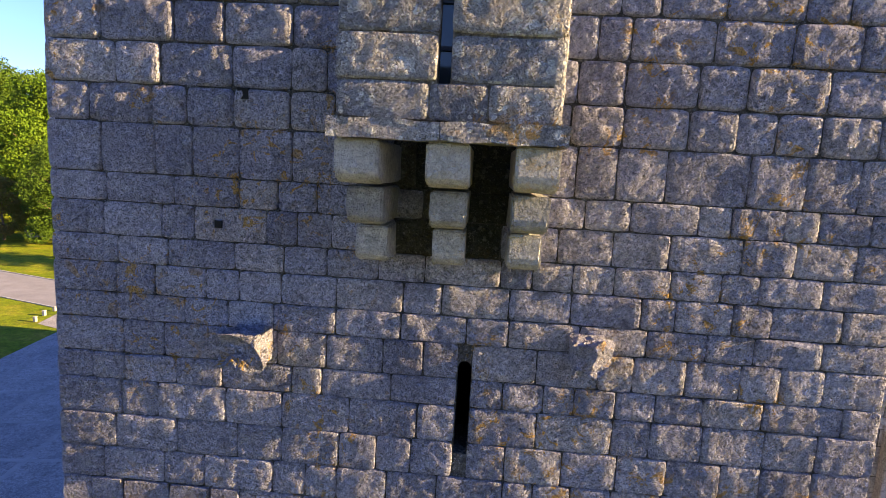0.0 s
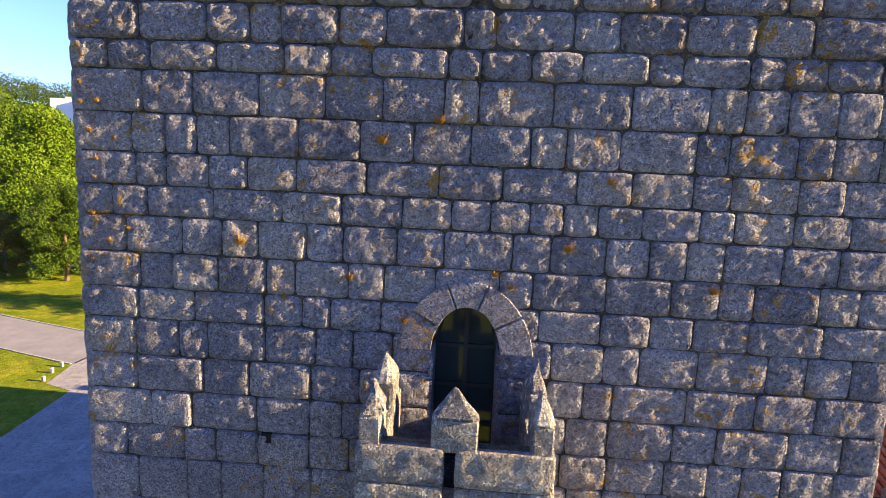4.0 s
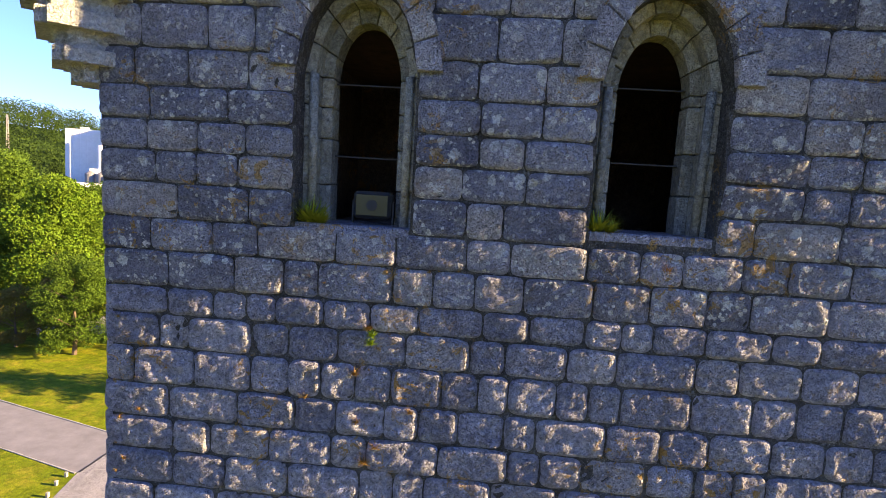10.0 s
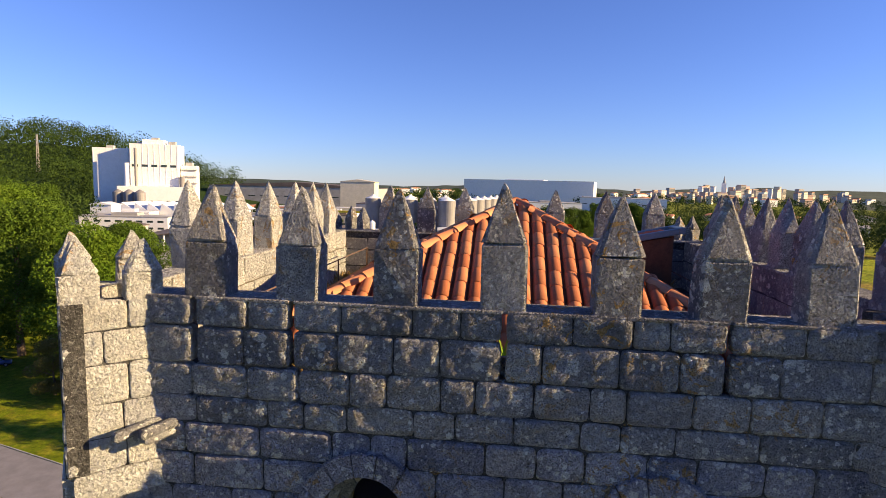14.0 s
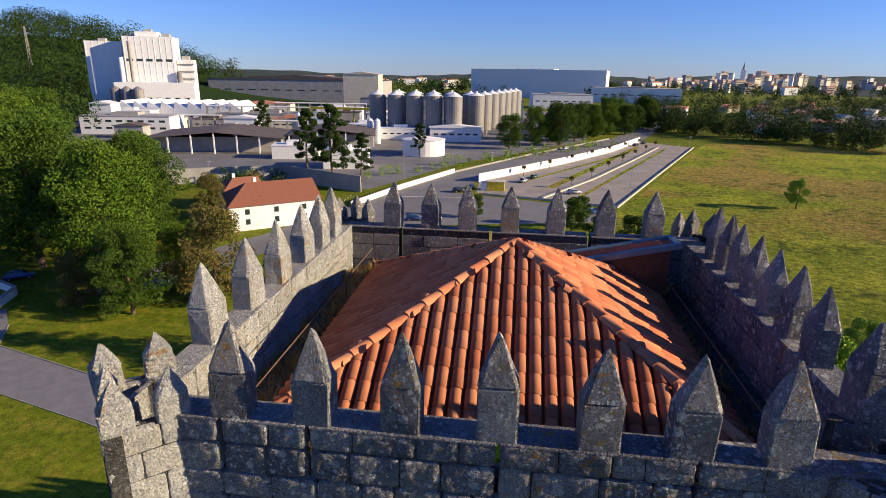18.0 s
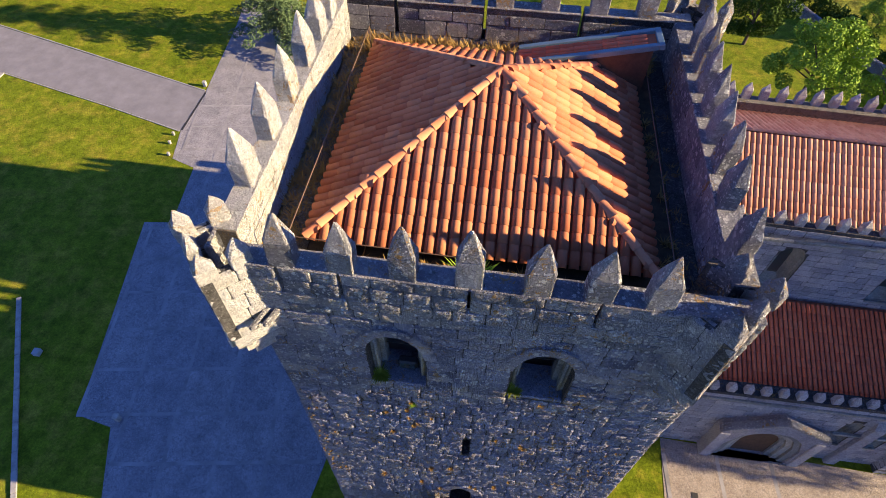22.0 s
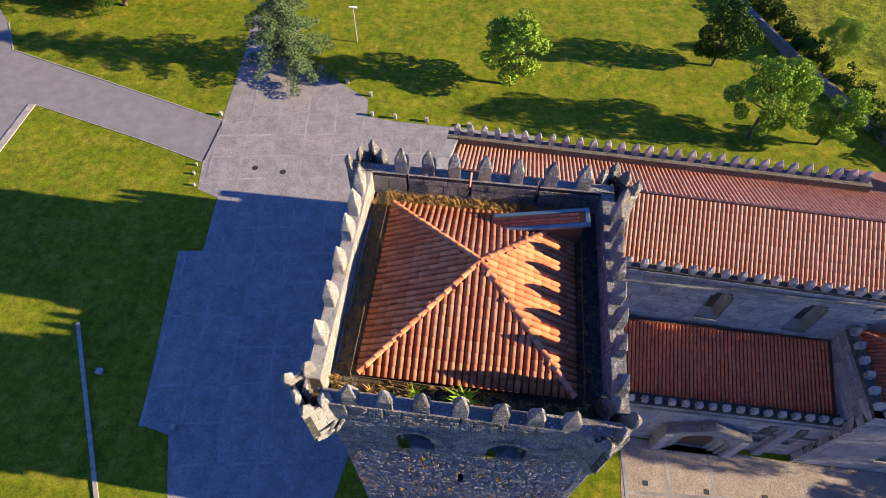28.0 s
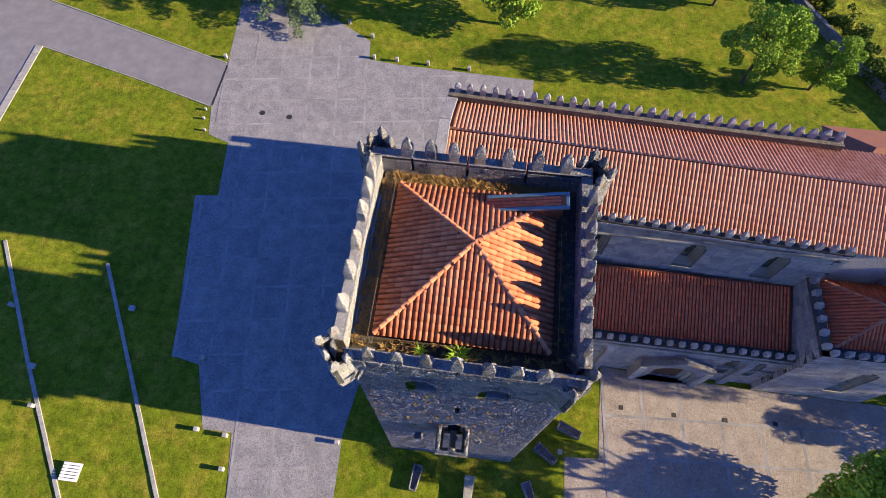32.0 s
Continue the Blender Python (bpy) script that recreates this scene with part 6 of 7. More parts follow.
plant("light", 3.0, 52.0, 1.4, 1.3)
plant("dark", 28.5, 59.0, 1.2)
plant("oak", 30.7, 46.0, 0.95, turn=40)
plant("light", 38.6, 46.0, 0.95, turn=100, label="bright-green rounded tree beside the wall")
plant("oak", 43.5, 62.0, 0.55, turn=10, label="pale green shrub by the old wall")
plant("cedar", -25.2, 51.5, 0.86, 0.68)
plant("bright", 32.6, -1.2, 1.3, 1.45, turn=70, label="bright-green tree beside the plaza")
# two trees out of view, added and stretched to shade the aisle roof
plant("big", 53.0, 10.5, 0.55, 1.55, turn=20, label="unseen tall tree added to shade the aisle roof")
plant("big", 50.0, 12.2, 0.45, 1.5, turn=60, label="unseen tall tree added to shade the aisle roof")
plant("dark", 50.0, 8.5, 1.05, 0.9, turn=20, label="low dark tree beside the plaza")
plant("dark", 46.5, 5.5, 0.9, 0.8, turn=60, label="low dark tree beside the plaza")
for k, x, y, s in (("oak", 0.6, 97.0, 0.42), ("light", -14.3, 94.5, 0.7), ("dark", 12.3, 93.5, 0.8), ("dark", 24.0, 101.0, 1.2), ("dark", 22.5, 90.0, 1.0), ("dark", 18.0, 108.0, 0.9)):
    plant(k, x, y, s, turn=x * 9)
for i, (k, x, y, s) in enumerate((("bigl", -64, 74, 1.25), ("big", -80, 78, 1.45), ("bigl", -92, 92, 1.4), ("big", -52, 62, 0.72), ("bronze", -57, 66, 0.95), ("bronze", -42.5, 68, 1.45), ("big", -72, 95, 1.2), ("big", -104, 108, 1.4), ("bigl", -84, 112, 1.1), ("bronze", -70, 118, 1.0), ("big", -108, 84, 1.3), ("bigl", -120, 120, 1.5), ("big", -135, 140, 1.6), ("big", -150, 118, 1.6), ("bronze", -60, 100, 0.9), ("bronze", -90, 128, 0.9), ("bronze", -61, 63, 0.8), ("bigl", -50, 73, 0.6), ("bronze", -66, 132, 0.8), ("dark", 14, 118, 1.1), ("dark", -8, 128, 0.8), ("dark", 16, 124, 1.0), ("light", 76, 153, 1.05), ("pine", -54, 160, 1.1), ("pine", -66, 172, 1.0), ("pine", -47, 168, 0.7), ("pine", -38, 226, 0.65), ("pine", -120, 260, 0.9))):
    plant(k, x, y, s, turn=i * 47)
for i in range(13):
    t = i / 12
    plant("bigl" if i % 2 else "big", -2 + 86 * t + (i % 3) * 5, 262 + 130 * t + (i % 2) * 8, 0.9 + 0.35 * ((i * 7) % 5) / 5, turn=i * 80)


def grove(name, spots, seed, material, label, leaves=70, size=1.5):
    """Many far trees joined."""
    rng = random.Random(seed)
    V, F, n = [], [], 0
    for x, y, h, *up in spots:
        z = up[0] if up else 0.0
        blobs = [(x + rng.uniform(-0.3, 0.3) * h, y + rng.uniform(-0.3, 0.3) * h, z + h * rng.uniform(0.12, 0.85), h * rng.uniform(0.16, 0.28)) for _ in range(8)]
        v, f = leaf_cloud(rng, blobs, leaves, size * h / 15)
        V.append(v)
        F += [tuple(i + n for i in q) for q in f]
        n += len(v)
    ob = mesh_ob(name, np.concatenate(V).tolist(), F, material)
    return tagged(ob, label, "woods", "", "stuff")


rt = random.Random(99)
front_woods = [(-210 - 330 * rt.random() ** 0.8, 230 + 330 * rt.random(), rt.uniform(15, 24)) for _ in range(420)]
grove("woods", [(x, y, h) for x, y, h in front_woods if x / y < -0.80], 1, LEAF_PINE, "dark woods on the slope behind the factory", 420, 0.5)


def rise(x, y):
    return 70 * math.exp(-((x + 560) / 190) ** 2 - ((y - 640) / 170) ** 2)


vs = [(-1000 + 40 * i, 300 + 40 * j, rise(-1000 + 40 * i, 300 + 40 * j) - 0.5) for j in range(19) for i in range(22)]
tagged(mesh_ob("pine_hill", vs, [(22 * j + i, 22 * j + i + 1, 22 * j + i + 23, 22 * j + i + 22) for j in range(18) for i in range(21)], LEAF_PINE), "steep hill under dark pine woods", "hill", "", "structure")
hill = [(rt.uniform(-800, -330), rt.uniform(440, 700)) for _ in range(620)]
grove("woods", [(x, y, rt.uniform(22, 34), rise(x, y)) for x, y in hill], 2, LEAF_PINE, "dark pine woods on a low hill", 240, 0.42)
edge_woods = [(78 + 110 * t + rt.uniform(-6, 10), 388 - 118 * t ** 0.8 + rt.uniform(0, 30), rt.uniform(9, 19)) for t in [i / 60 for i in range(61)]]
grove("woods", edge_woods, 3, LEAF_PINE, "dark row of trees at the far end of the meadow", 900, 0.42)
grove("woods", [(100 + 520 * rt.random(), 350 + 420 * rt.random() ** 1.3, rt.uniform(9, 17)) for _ in range(620)], 13, LEAF_PINE, "dark woods beyond the meadow", 330, 0.5)
grove("woods", [(-200 + 1300 * rt.random(), 800 + 1100 * rt.random(), rt.uniform(12, 22)) for _ in range(800)], 4, LEAF_PINE, "far wooded country", 90, 1.0)
grove("woods", [(-900 + 800 * rt.random(), 700 + 1200 * rt.random(), rt.uniform(12, 24)) for _ in range(400)], 5, LEAF_PINE, "far wooded country", 90, 1.0)
grove("hedge", [(35.5 + 13 * t + rt.uniform(-1, 1), 76 - 32 * t + rt.uniform(-1, 1), rt.uniform(1.6, 3.2)) for t in [i / 40 for i in range(41)]], 6, LEAF_DARK, "dark bramble hedge along the old wall", 520, 0.9)
grove("shrubs", [(rt.uniform(-140, -70), rt.uniform(130, 160), rt.uniform(3, 6)) for _ in range(24)], 7, LEAF_DARK, "garden shrubs before the factory wall", 260, 0.9)
grove("verge_shrubs", [(-46 + 92 * t + rt.uniform(-3, 3), 172 + 110 * t + rt.uniform(0, 8), rt.uniform(1.5, 5)) for t in [i / 40 for i in range(41)]], 8, LEAF, "shrubs on the road verge", 260, 0.7)


def tufts(name, spots, seed, material, label, blades=14, h=0.35, category="weeds", thin=0.06):
    rng = random.Random(seed)
    V, F = [], []
    for x, y, z, nx, ny, s in spots:
        for _ in range(blades):
            a = rng.uniform(0, 6.283)
            d = Vector((math.cos(a) * 0.55 + nx, math.sin(a) * 0.55 + ny, rng.uniform(0.1, 1.0))).normalized() * h * s * rng.uniform(0.4, 1.2)
            w = Vector((-d.y, d.x, 0.01)).normalized() * h * s * thin
            p = Vector((x, y, z)) + Vector((rng.uniform(-1, 1), rng.uniform(-1, 1), rng.uniform(-0.4, 0.4))) * 0.18 * h * s
            k = len(V)
            V += [tuple(p - w), tuple(p + w), tuple(p + d + w * 0.3 + Vector((0, 0, -0.1 * h * s)))]
            F.append((k, k + 1, k + 2))
    ob = mesh_ob(name, V, F, material)
    return tagged(ob, label, category, "", "stuff")


rw = random.Random(5)
# dry weeds on the roof walk
spots = [(rw.uniform(-3.6, 5.2), rw.uniform(9.1, 9.85), 27.56, 0, 0, rw.uniform(0.5, 1.3)) for _ in range(420)]
spots += [(rw.uniform(-4.15, -3.3), rw.uniform(0.9, 9.6), 27.56, 0, 0, rw.uniform(0.4, 1.0)) for _ in range(240)]
spots += [(rw.uniform(-3.6, 5.0), rw.uniform(0.6, 1.15), 27.56, 0, 0, rw.uniform(0.4, 1.0)) for _ in range(70)]
spots += [(rw.uniform(4.7, 5.4), rw.uniform(0.9, 7.6), 27.56, 0, 0, rw.uniform(0.3, 0.7)) for _ in range(40)]
tufts("roof_weeds", spots, 8, DRY, "dry straw-coloured weeds on the roof walk", 16, 0.42)
tufts("roof_weeds", [(0.45, 0.75, 27.7, 0, 0, 1.6), (0.6, 0.8, 27.75, 0, 0, 1.4), (-1.1, 0.85, 27.6, 0, 0, 1.0)], 9, LEAF, "fresh green weed on the roof walk", 60, 0.5)
# tufts in the joints of the front wall
wall_spots = [(-0.74, 21.09), (-0.85, 21.6), (-1.51, 21.86), (-0.75, 22.78), (-0.2, 21.78), (1.75, 20.73), (2.51, 20.54), (2.6, 20.3), (2.66, 23.73), (-0.23, 17.3), (-0.6, 15.62), (1.4, 15.6), (3.8, 15.68), (2.5, 16.92), (-1.98, 15.99), (1.2, 15.75), (0.1, 15.1), (0.45, 17.55), (-1.4, 20.4), (2.05, 16.1), (-0.9, 22.2), (3.1, 20.6), (-0.6, 21.3), (3.2, 26.4), (-2.2, 25.9)]
tufts("wall_weeds", [(x, -0.03, z, 0, -0.5, rw.uniform(0.4, 0.9)) for x, z in wall_spots], 10, DRY, "dry rust-coloured tufts growing in the wall joints", 130, 0.20, thin=0.045)
tufts("wall_weeds", [(x, -0.03, z, 0, -0.5, rw.uniform(0.5, 0.9)) for x, z in ((-0.72, 22.6), (-0.7, 22.7), (3.2, 26.4), (3.22, 26.2))], 11, LEAF, "small green weeds in the wall joints", 120, 0.22, thin=0.05)
tufts("sill_weeds", [(-1.56, 0.1, 24.03, 0, -0.3, 1.5), (-1.42, 0.05, 24.03, 0, -0.4, 1.0), (1.86, 0.08, 24.15, 0, -0.3, 1.2), (2.0, 0.05, 24.15, 0, -0.4, 0.8)], 13, WEED, "small bushy weeds on the belfry sills", 220, 0.24, thin=0.05)
tufts("wall_lichen_tufts", [(-4.0 + abs(rw.gauss(0, 0.35)), -0.03, rw.uniform(15.5, 26.0), 0, -0.4, rw.uniform(0.3, 0.7)) for _ in range(46)] + [(rw.uniform(-2.2, 3.6), -0.03, rw.uniform(23.2, 23.9), 0, -0.4, rw.uniform(0.3, 0.6)) for _ in range(26)] + [(rw.uniform(4.2, 5.8), -0.03, rw.uniform(15.5, 22.0), 0, -0.4, rw.uniform(0.3, 0.6)) for _ in range(26)], 14, DRY, "rust-orange tufts along the tower edges and sills", 60, 0.12, thin=0.07)
# rough weeds of the meadow
ms = []
for _ in range(14000):
    x, y = rw.uniform(36, 130), rw.uniform(10, 190)
    if inside((x, y), [(47.0, 46.4), (40.5, 59.2), (34.0, 75.0), (28, 100), (24, 138), (30, 145), (60, 200), (160, 200), (130, 0), (70, 10)]):
        ms.append((x, y, 0.03, 0, 0, rw.uniform(0.4, 1.3)))
tufts("meadow_weeds", ms, 12, WEED, "tall rough weeds of the meadow", 5, 0.6)

# ---- houses, factory and the far town ----
def windows_on(parent, x0, x1, z0, z1, y, nx, nz, w=1.0, h=1.2, m=None):
    for i in range(nx):
        for j in range(nz):
            cx, cz = x0 + (x1 - x0) * (i + 0.5) / nx, z0 + (z1 - z0) * (j + 0.5) / nz
            bm = bmesh.new()
            box(bm, cx - w / 2, cx + w / 2, y - 0.03, y + 0.1, cz - h / 2, cz + h / 2)
            if m:
                bmesh.ops.transform(bm, matrix=m, verts=bm.verts[:])
            part("window", bm, GLASS, parent)


def hall(name, x, y, w, d, h, roof_h, turn, wall, top, label, category="factory hall", teeth=0, glass=(0, 0)):
    ob = thing(name, label, category, at=pose(x, y, 0, 0, 0, turn))
    bm = bmesh.new()
    box(bm, -w / 2, w / 2, -d / 2, d / 2, -0.1, h)
    part("wall", bm, wall, ob)
    bm = bmesh.new()
    if teeth:
        s = w / teeth
        for k in range(teeth):
            a = -w / 2 + k * s
            p = [(a, h), (a + s, h), (a + s * 0.12, h + roof_h)]
            lo = [bm.verts.new((u, -d / 2, z)) for u, z in p]
            hi = [bm.verts.new((u, d / 2, z)) for u, z in p]
            bm.faces.new(lo)
            bm.faces.new(hi[::-1])
            for i in range(3):
                bm.faces.new((lo[i], hi[i], hi[(i + 1) % 3], lo[(i + 1) % 3]))
            bmesh.ops.recalc_face_normals(bm, faces=bm.faces[:])
            part("roof_tooth", bm, top, ob)
            bm = bmesh.new()
        box(bm, -w / 2, w / 2, -d / 2, d / 2, h - 0.02, h + 0.02)
    elif roof_h > 0:
        e = 0.6
        p = [(-w / 2 - e, h), (w / 2 + e, h), (w / 2 + e, h + 0.25), (0, h + roof_h), (-w / 2 - e, h + 0.25)]
        lo = [bm.verts.new((u, -d / 2 - e, z)) for u, z in p]
        hi = [bm.verts.new((u, d / 2 + e, z)) for u, z in p]
        bm.faces.new(lo)
        bm.faces.new(hi[::-1])
        for i in range(5):
            bm.faces.new((lo[i], hi[i], hi[(i + 1) % 5], lo[(i + 1) % 5]))
    else:
        box(bm, -w / 2 - 0.2, w / 2 + 0.2, -d / 2 - 0.2, d / 2 + 0.2, h, h + 0.5)
        box(bm, -w * 0.2, w * 0.1, -d * 0.2, d * 0.2, h + 0.5, h + 2.0)
    bmesh.ops.recalc_face_normals(bm, faces=bm.faces[:])
    part("roof", bm, top, ob)
    if glass[0]:
        windows_on(ob, -w / 2 + 1, w / 2 - 1, h * 0.15, h * 0.95, -d / 2, glass[0], glass[1], w / glass[0] * 0.55, min(1.1, h * 0.12))
    return ob


def cottage(x, y, w, d, h, turn, wall, label):
    ob = thing("house", label, "house", at=pose(x, y, 0, 0, 0, turn))
    bm = bmesh.new()
    box(bm, -w / 2, w / 2, -d / 2, d / 2, -0.1, h)
    part("wall", bm, wall, ob)
    bm = bmesh.new()
    e, r = 0.5, 0.30 * d
    q = [bm.verts.new(v) for v in ((-w / 2 - e, -d / 2 - e, h), (w / 2 + e, -d / 2 - e, h), (w / 2 + e, d / 2 + e, h), (-w / 2 - e, d / 2 + e, h))]
    a, b = bm.verts.new((-w / 2 + d * 0.4, 0, h + r)), bm.verts.new((w / 2 + e, 0, h + r))
    for f in ((q[0], q[1], b, a), (q[1], q[2], b), (q[2], q[3], a, b), (q[3], q[0], a), q[::-1]):
        bm.faces.new(f)
    bmesh.ops.recalc_face_normals(bm, faces=bm.faces[:])
    rf = part("roof", bm, TILE_BROWN, ob)
    bm = bmesh.new()
    box(bm, -w * 0.15, -w * 0.15 + 0.7, 0.5, 1.2, h, h + r + 0.9, 0.03)
    part("chimney", bm, WHITE, rf)
    windows_on(ob, -w / 2 + 0.6, w / 2 - 0.6, 0.8, h - 0.2, -d / 2, 3, 1 if h < 5 else 2, 1.0, 1.2)
    for k in range(2):
        bm = bmesh.new()
        box(bm, w / 2 - 0.05, w / 2 + 0.03, -d / 4 + k * d / 2 - 0.5, -d / 4 + k * d / 2 + 0.5, h * 0.55, h * 0.55 + 1.2)
        part("window", bm, GLASS, ob)
    return ob


cottage(-55, 116, 20, 13, 5.4, 38, WHITE, "white house with a red hipped tile roof")
cottage(-68, 128, 9, 8, 5.2, 42, WHITE, "small house with red roof behind the white house")
cottage(-106, 136, 11, 7, 3.6, 20, CREAM, "low cottage with a red tile roof")
shed = thing("warehouse", "open-sided warehouse under a wide low brown roof", "warehouse", at=pose(-122, 232, 0, 0, 0, 14))
for x0, x1, y0, y1, z0 in ((-32, 24, -16, 22, 6.2), (24.6, 62, -10, 26, 6.9)):
    bm = bmesh.new()
    xm = (x0 + x1) / 2
    for a, b, za, zb in ((x0, xm, z0, z0 + 2.6), (xm, x1, z0 + 2.6, z0)):
        lo = [bm.verts.new(v) for v in ((a, y0, za), (b, y0, zb), (b, y1, zb), (a, y1, za))]
        hi = [bm.verts.new(v.co + Vector((0, 0, 0.35))) for v in lo]
        bm.faces.new(lo[::-1])
        bm.faces.new(hi)
        for i in range(4):
            bm.faces.new((lo[i], lo[(i + 1) % 4], hi[(i + 1) % 4], hi[i]))
    part("roof", bm, DARKROOF, shed)
    bm = bmesh.new()
    box(bm, x0 + 1, x1 - 1, y0 + 8, y1 - 1, 0, z0 - 0.1)
    part("wall", bm, GREY, shed)
    for k in range(7):
        bm = bmesh.new()
        x = x0 + 0.8 + k * (x1 - x0 - 1.6) / 6
        box(bm, x - 0.25, x + 0.25, y0 + 0.5, y0 + 1.0, 0, z0 + 2.5 * (1 - abs(x - xm) / (x1 - xm)))
        part("post", bm, WHITE, shed)
hall("round_tank_house", -60, 196, 16, 11, 6.0, 0, 12, WHITE, WHITE, "low white tank building with flat roof")
hall("round_tank_house", -86, 214, 18, 9, 5.0, 0, 12, WHITE, WHITE, "low white shed beside the factory")
tank = thing("round_tank", "wide white round tank with a shallow roof", "tank", at=(-38, 236, 0))
bm = bmesh.new()
rod(bm, (0, 0, 0), (0, 0, 6.5), 9, n=28)
part("shell", bm, WHITE, tank)
bm = bmesh.new()
rod(bm, (0, 0, 6.5), (0, 0, 7.8), 9.3, 0.6, 28)
part("tank_roof", bm, WHITE, tank)


def silo(x, y, r=4.4, h=22.0):
    ob = thing("silo", "tall grey steel silo with a conical top", "silo", "factory silos", at=(x, y, 0))
    bm = bmesh.new()
    rod(bm, (0, 0, 2.5), (0, 0, h), r, n=24)
    part("shell", bm, STEEL, ob, "", False)
    bm = bmesh.new()
    rod(bm, (0, 0, h), (0, 0, h + 1.6), r * 1.02, 0.7, 24)
    rod(bm, (0, 0, h + 1.6), (0, 0, h + 2.2), 0.7, n=12)
    part("cone", bm, WHITE, ob)
    for z in (7.5, 12.5, 17.5, h - 0.4):
        bm = bmesh.new()
        rod(bm, (0, 0, z), (0, 0, z + 0.3), r * 1.02, n=24)
        part("hoop", bm, STEEL, ob)
    for k in range(6):
        bm = bmesh.new()
        a = k * 1.047
        rod(bm, (math.cos(a) * r * 0.9, math.sin(a) * r * 0.9, 0), (math.cos(a) * r * 0.9, math.sin(a) * r * 0.9, 2.6), 0.3, n=6)
        part("leg", bm, GREY, ob)
    return ob


for k in range(5):
    silo(-74 + 10.6 * k, 303 - 2.5 * k)
for k in range(7):
    silo(-21.5 + 3.4 * k, 312 + 17 * k, 4.6, 22.0)
for k in range(5):
    silo(-68 + 10.6 * k, 330 - 2 * k)
fac = thing("factory_tower", "tall white factory tower of stepped blocks with pipes", "factory", at=pose(-284, 412, 0, 0, 0, 20) @ Matrix.Diagonal((0.84, 0.84, 0.87, 1)))
for nm, x0, x1, y0, y1, z1 in (("tower_block", -8, 33, -12, 14, 64), ("tower_block", -42, -12, 0, 26, 60), ("tower_block", 33.5, 47, -6, 10, 46), ("tower_block", -14, 50, -30, -12.5, 27), ("tower_block", 2, 20, -8, 8, 68)):
    bm = bmesh.new()
    box(bm, x0, x1, y0, y1, 0, z1)
    part(nm, bm, WHITE, fac)
for x in (-10, 36):
    bm = bmesh.new()
    rod(bm, (x, -14, 0), (x, -14, 47 if x < 0 else 36), 2.2, n=14)
    part("pipe", bm, STEEL if x > 0 else WHITE, fac, "", True)
bm = bmesh.new()
rod(bm, (-2, -16, 0), (-2, -16, 60), 1.3, n=12)
part("chimney", bm, STEEL, fac)
for k in range(5):
    bm = bmesh.new()
    box(bm, -6 + k * 8, -1 + k * 8, -12.2, -11.9, 44, 46)
    part("window", bm, GLASS, fac)
for k in range(9):
    bm = bmesh.new()
    box(bm, -7.6 + k * 4.9, -7.0 + k * 4.9, -12.16, -12.004, 28, 63.6)
    part("rib", bm, WHITE, fac)
for k in range(6):
    bm = bmesh.new()
    box(bm, -41.6 + k * 5.6, -41.0 + k * 5.6, -0.16, -0.004, 1, 59.6)
    part("rib", bm, WHITE, fac)
for x, y, z0, z1 in ((26, 0, 64, 67), (12, -2, 68, 70), (-2, 6, 64, 66.5), (-30, 12, 60, 62.5), (40, 2, 46, 49)):
    bm = bmesh.new()
    box(bm, x - 3, x + 3, y - 3, y + 3, z0 + 0.004, z1)
    part("roof_plant", bm, GREY, fac)
for z in (30, 36, 42):
    bm = bmesh.new()
    box(bm, 33, 48, -7.6, -6.004, z, z + 0.5)
    for q in range(6):
        box(bm, 33 + q * 2.9, 33.2 + q * 2.9, -7.5, -7.3, z + 0.5, z + 1.7)
    part("catwalk", bm, STEEL, fac)
for k in range(8):
    bm = bmesh.new()
    box(bm, -12 + k * 7.6, -8 + k * 7.6, -30.2, -29.9, 12, 15)
    part("window", bm, GLASS, fac)
for k, x in enumerate((-292, -284, -276)):
    t = thing("process_tank", "grey steel process tank beside the white tower", "tank", "process tanks", at=(x + 30, 352, 0))
    bm = bmesh.new()
    rod(bm, (0, 0, 0), (0, 0, 20), 3.4, n=18)
    part("shell", bm, STEEL, t)
    bm = bmesh.new()
    rod(bm, (0, 0, 20), (0, 0, 22), 3.4, 0.5, 18)
    part("dome", bm, STEEL, t)
hall("sawtooth_hall", -205, 345, 75, 34, 10, 4.5, 6, WHITE, WHITE, "white factory hall with a saw-tooth roof", teeth=9, glass=(8, 1))
hall("low_hall", -150, 340, 60, 26, 8, 0, 6, CREAM, GREY, "low cream factory building with flat roof", glass=(9, 1))
hall("low_hall", -205, 285, 46, 20, 9, 0, 10, WHITE, GREY, "white office building of the factory", glass=(8, 2))
hall("dark_hall", -240, 640, 190, 70, 24, 5, 4, GREY, DARKROOF, "long grey factory hall with dark roof", glass=(14, 1))
hall("cream_tower", -150, 560, 34, 26, 31, 2.5, 4, CREAM, CREAM, "cream factory tower block")
hall("low_hall", -60, 470, 130, 30, 13, 0, 2, GREY, DARKROOF, "long flat factory roof with dark plant", glass=(12, 1))
hall("white_warehouse", 40, 960, 200, 150, 40, 0, -10, WHITE, WHITE, "huge plain white warehouse block")
hall("white_warehouse", 155, 800, 110, 60, 18, 0, -10, WHITE, GREY, "lower white warehouse wing", glass=(10, 1))
hall("white_warehouse", 45, 620, 60, 40, 14, 0, 4, WHITE, GREY, "long white loading hall", glass=(8, 1))
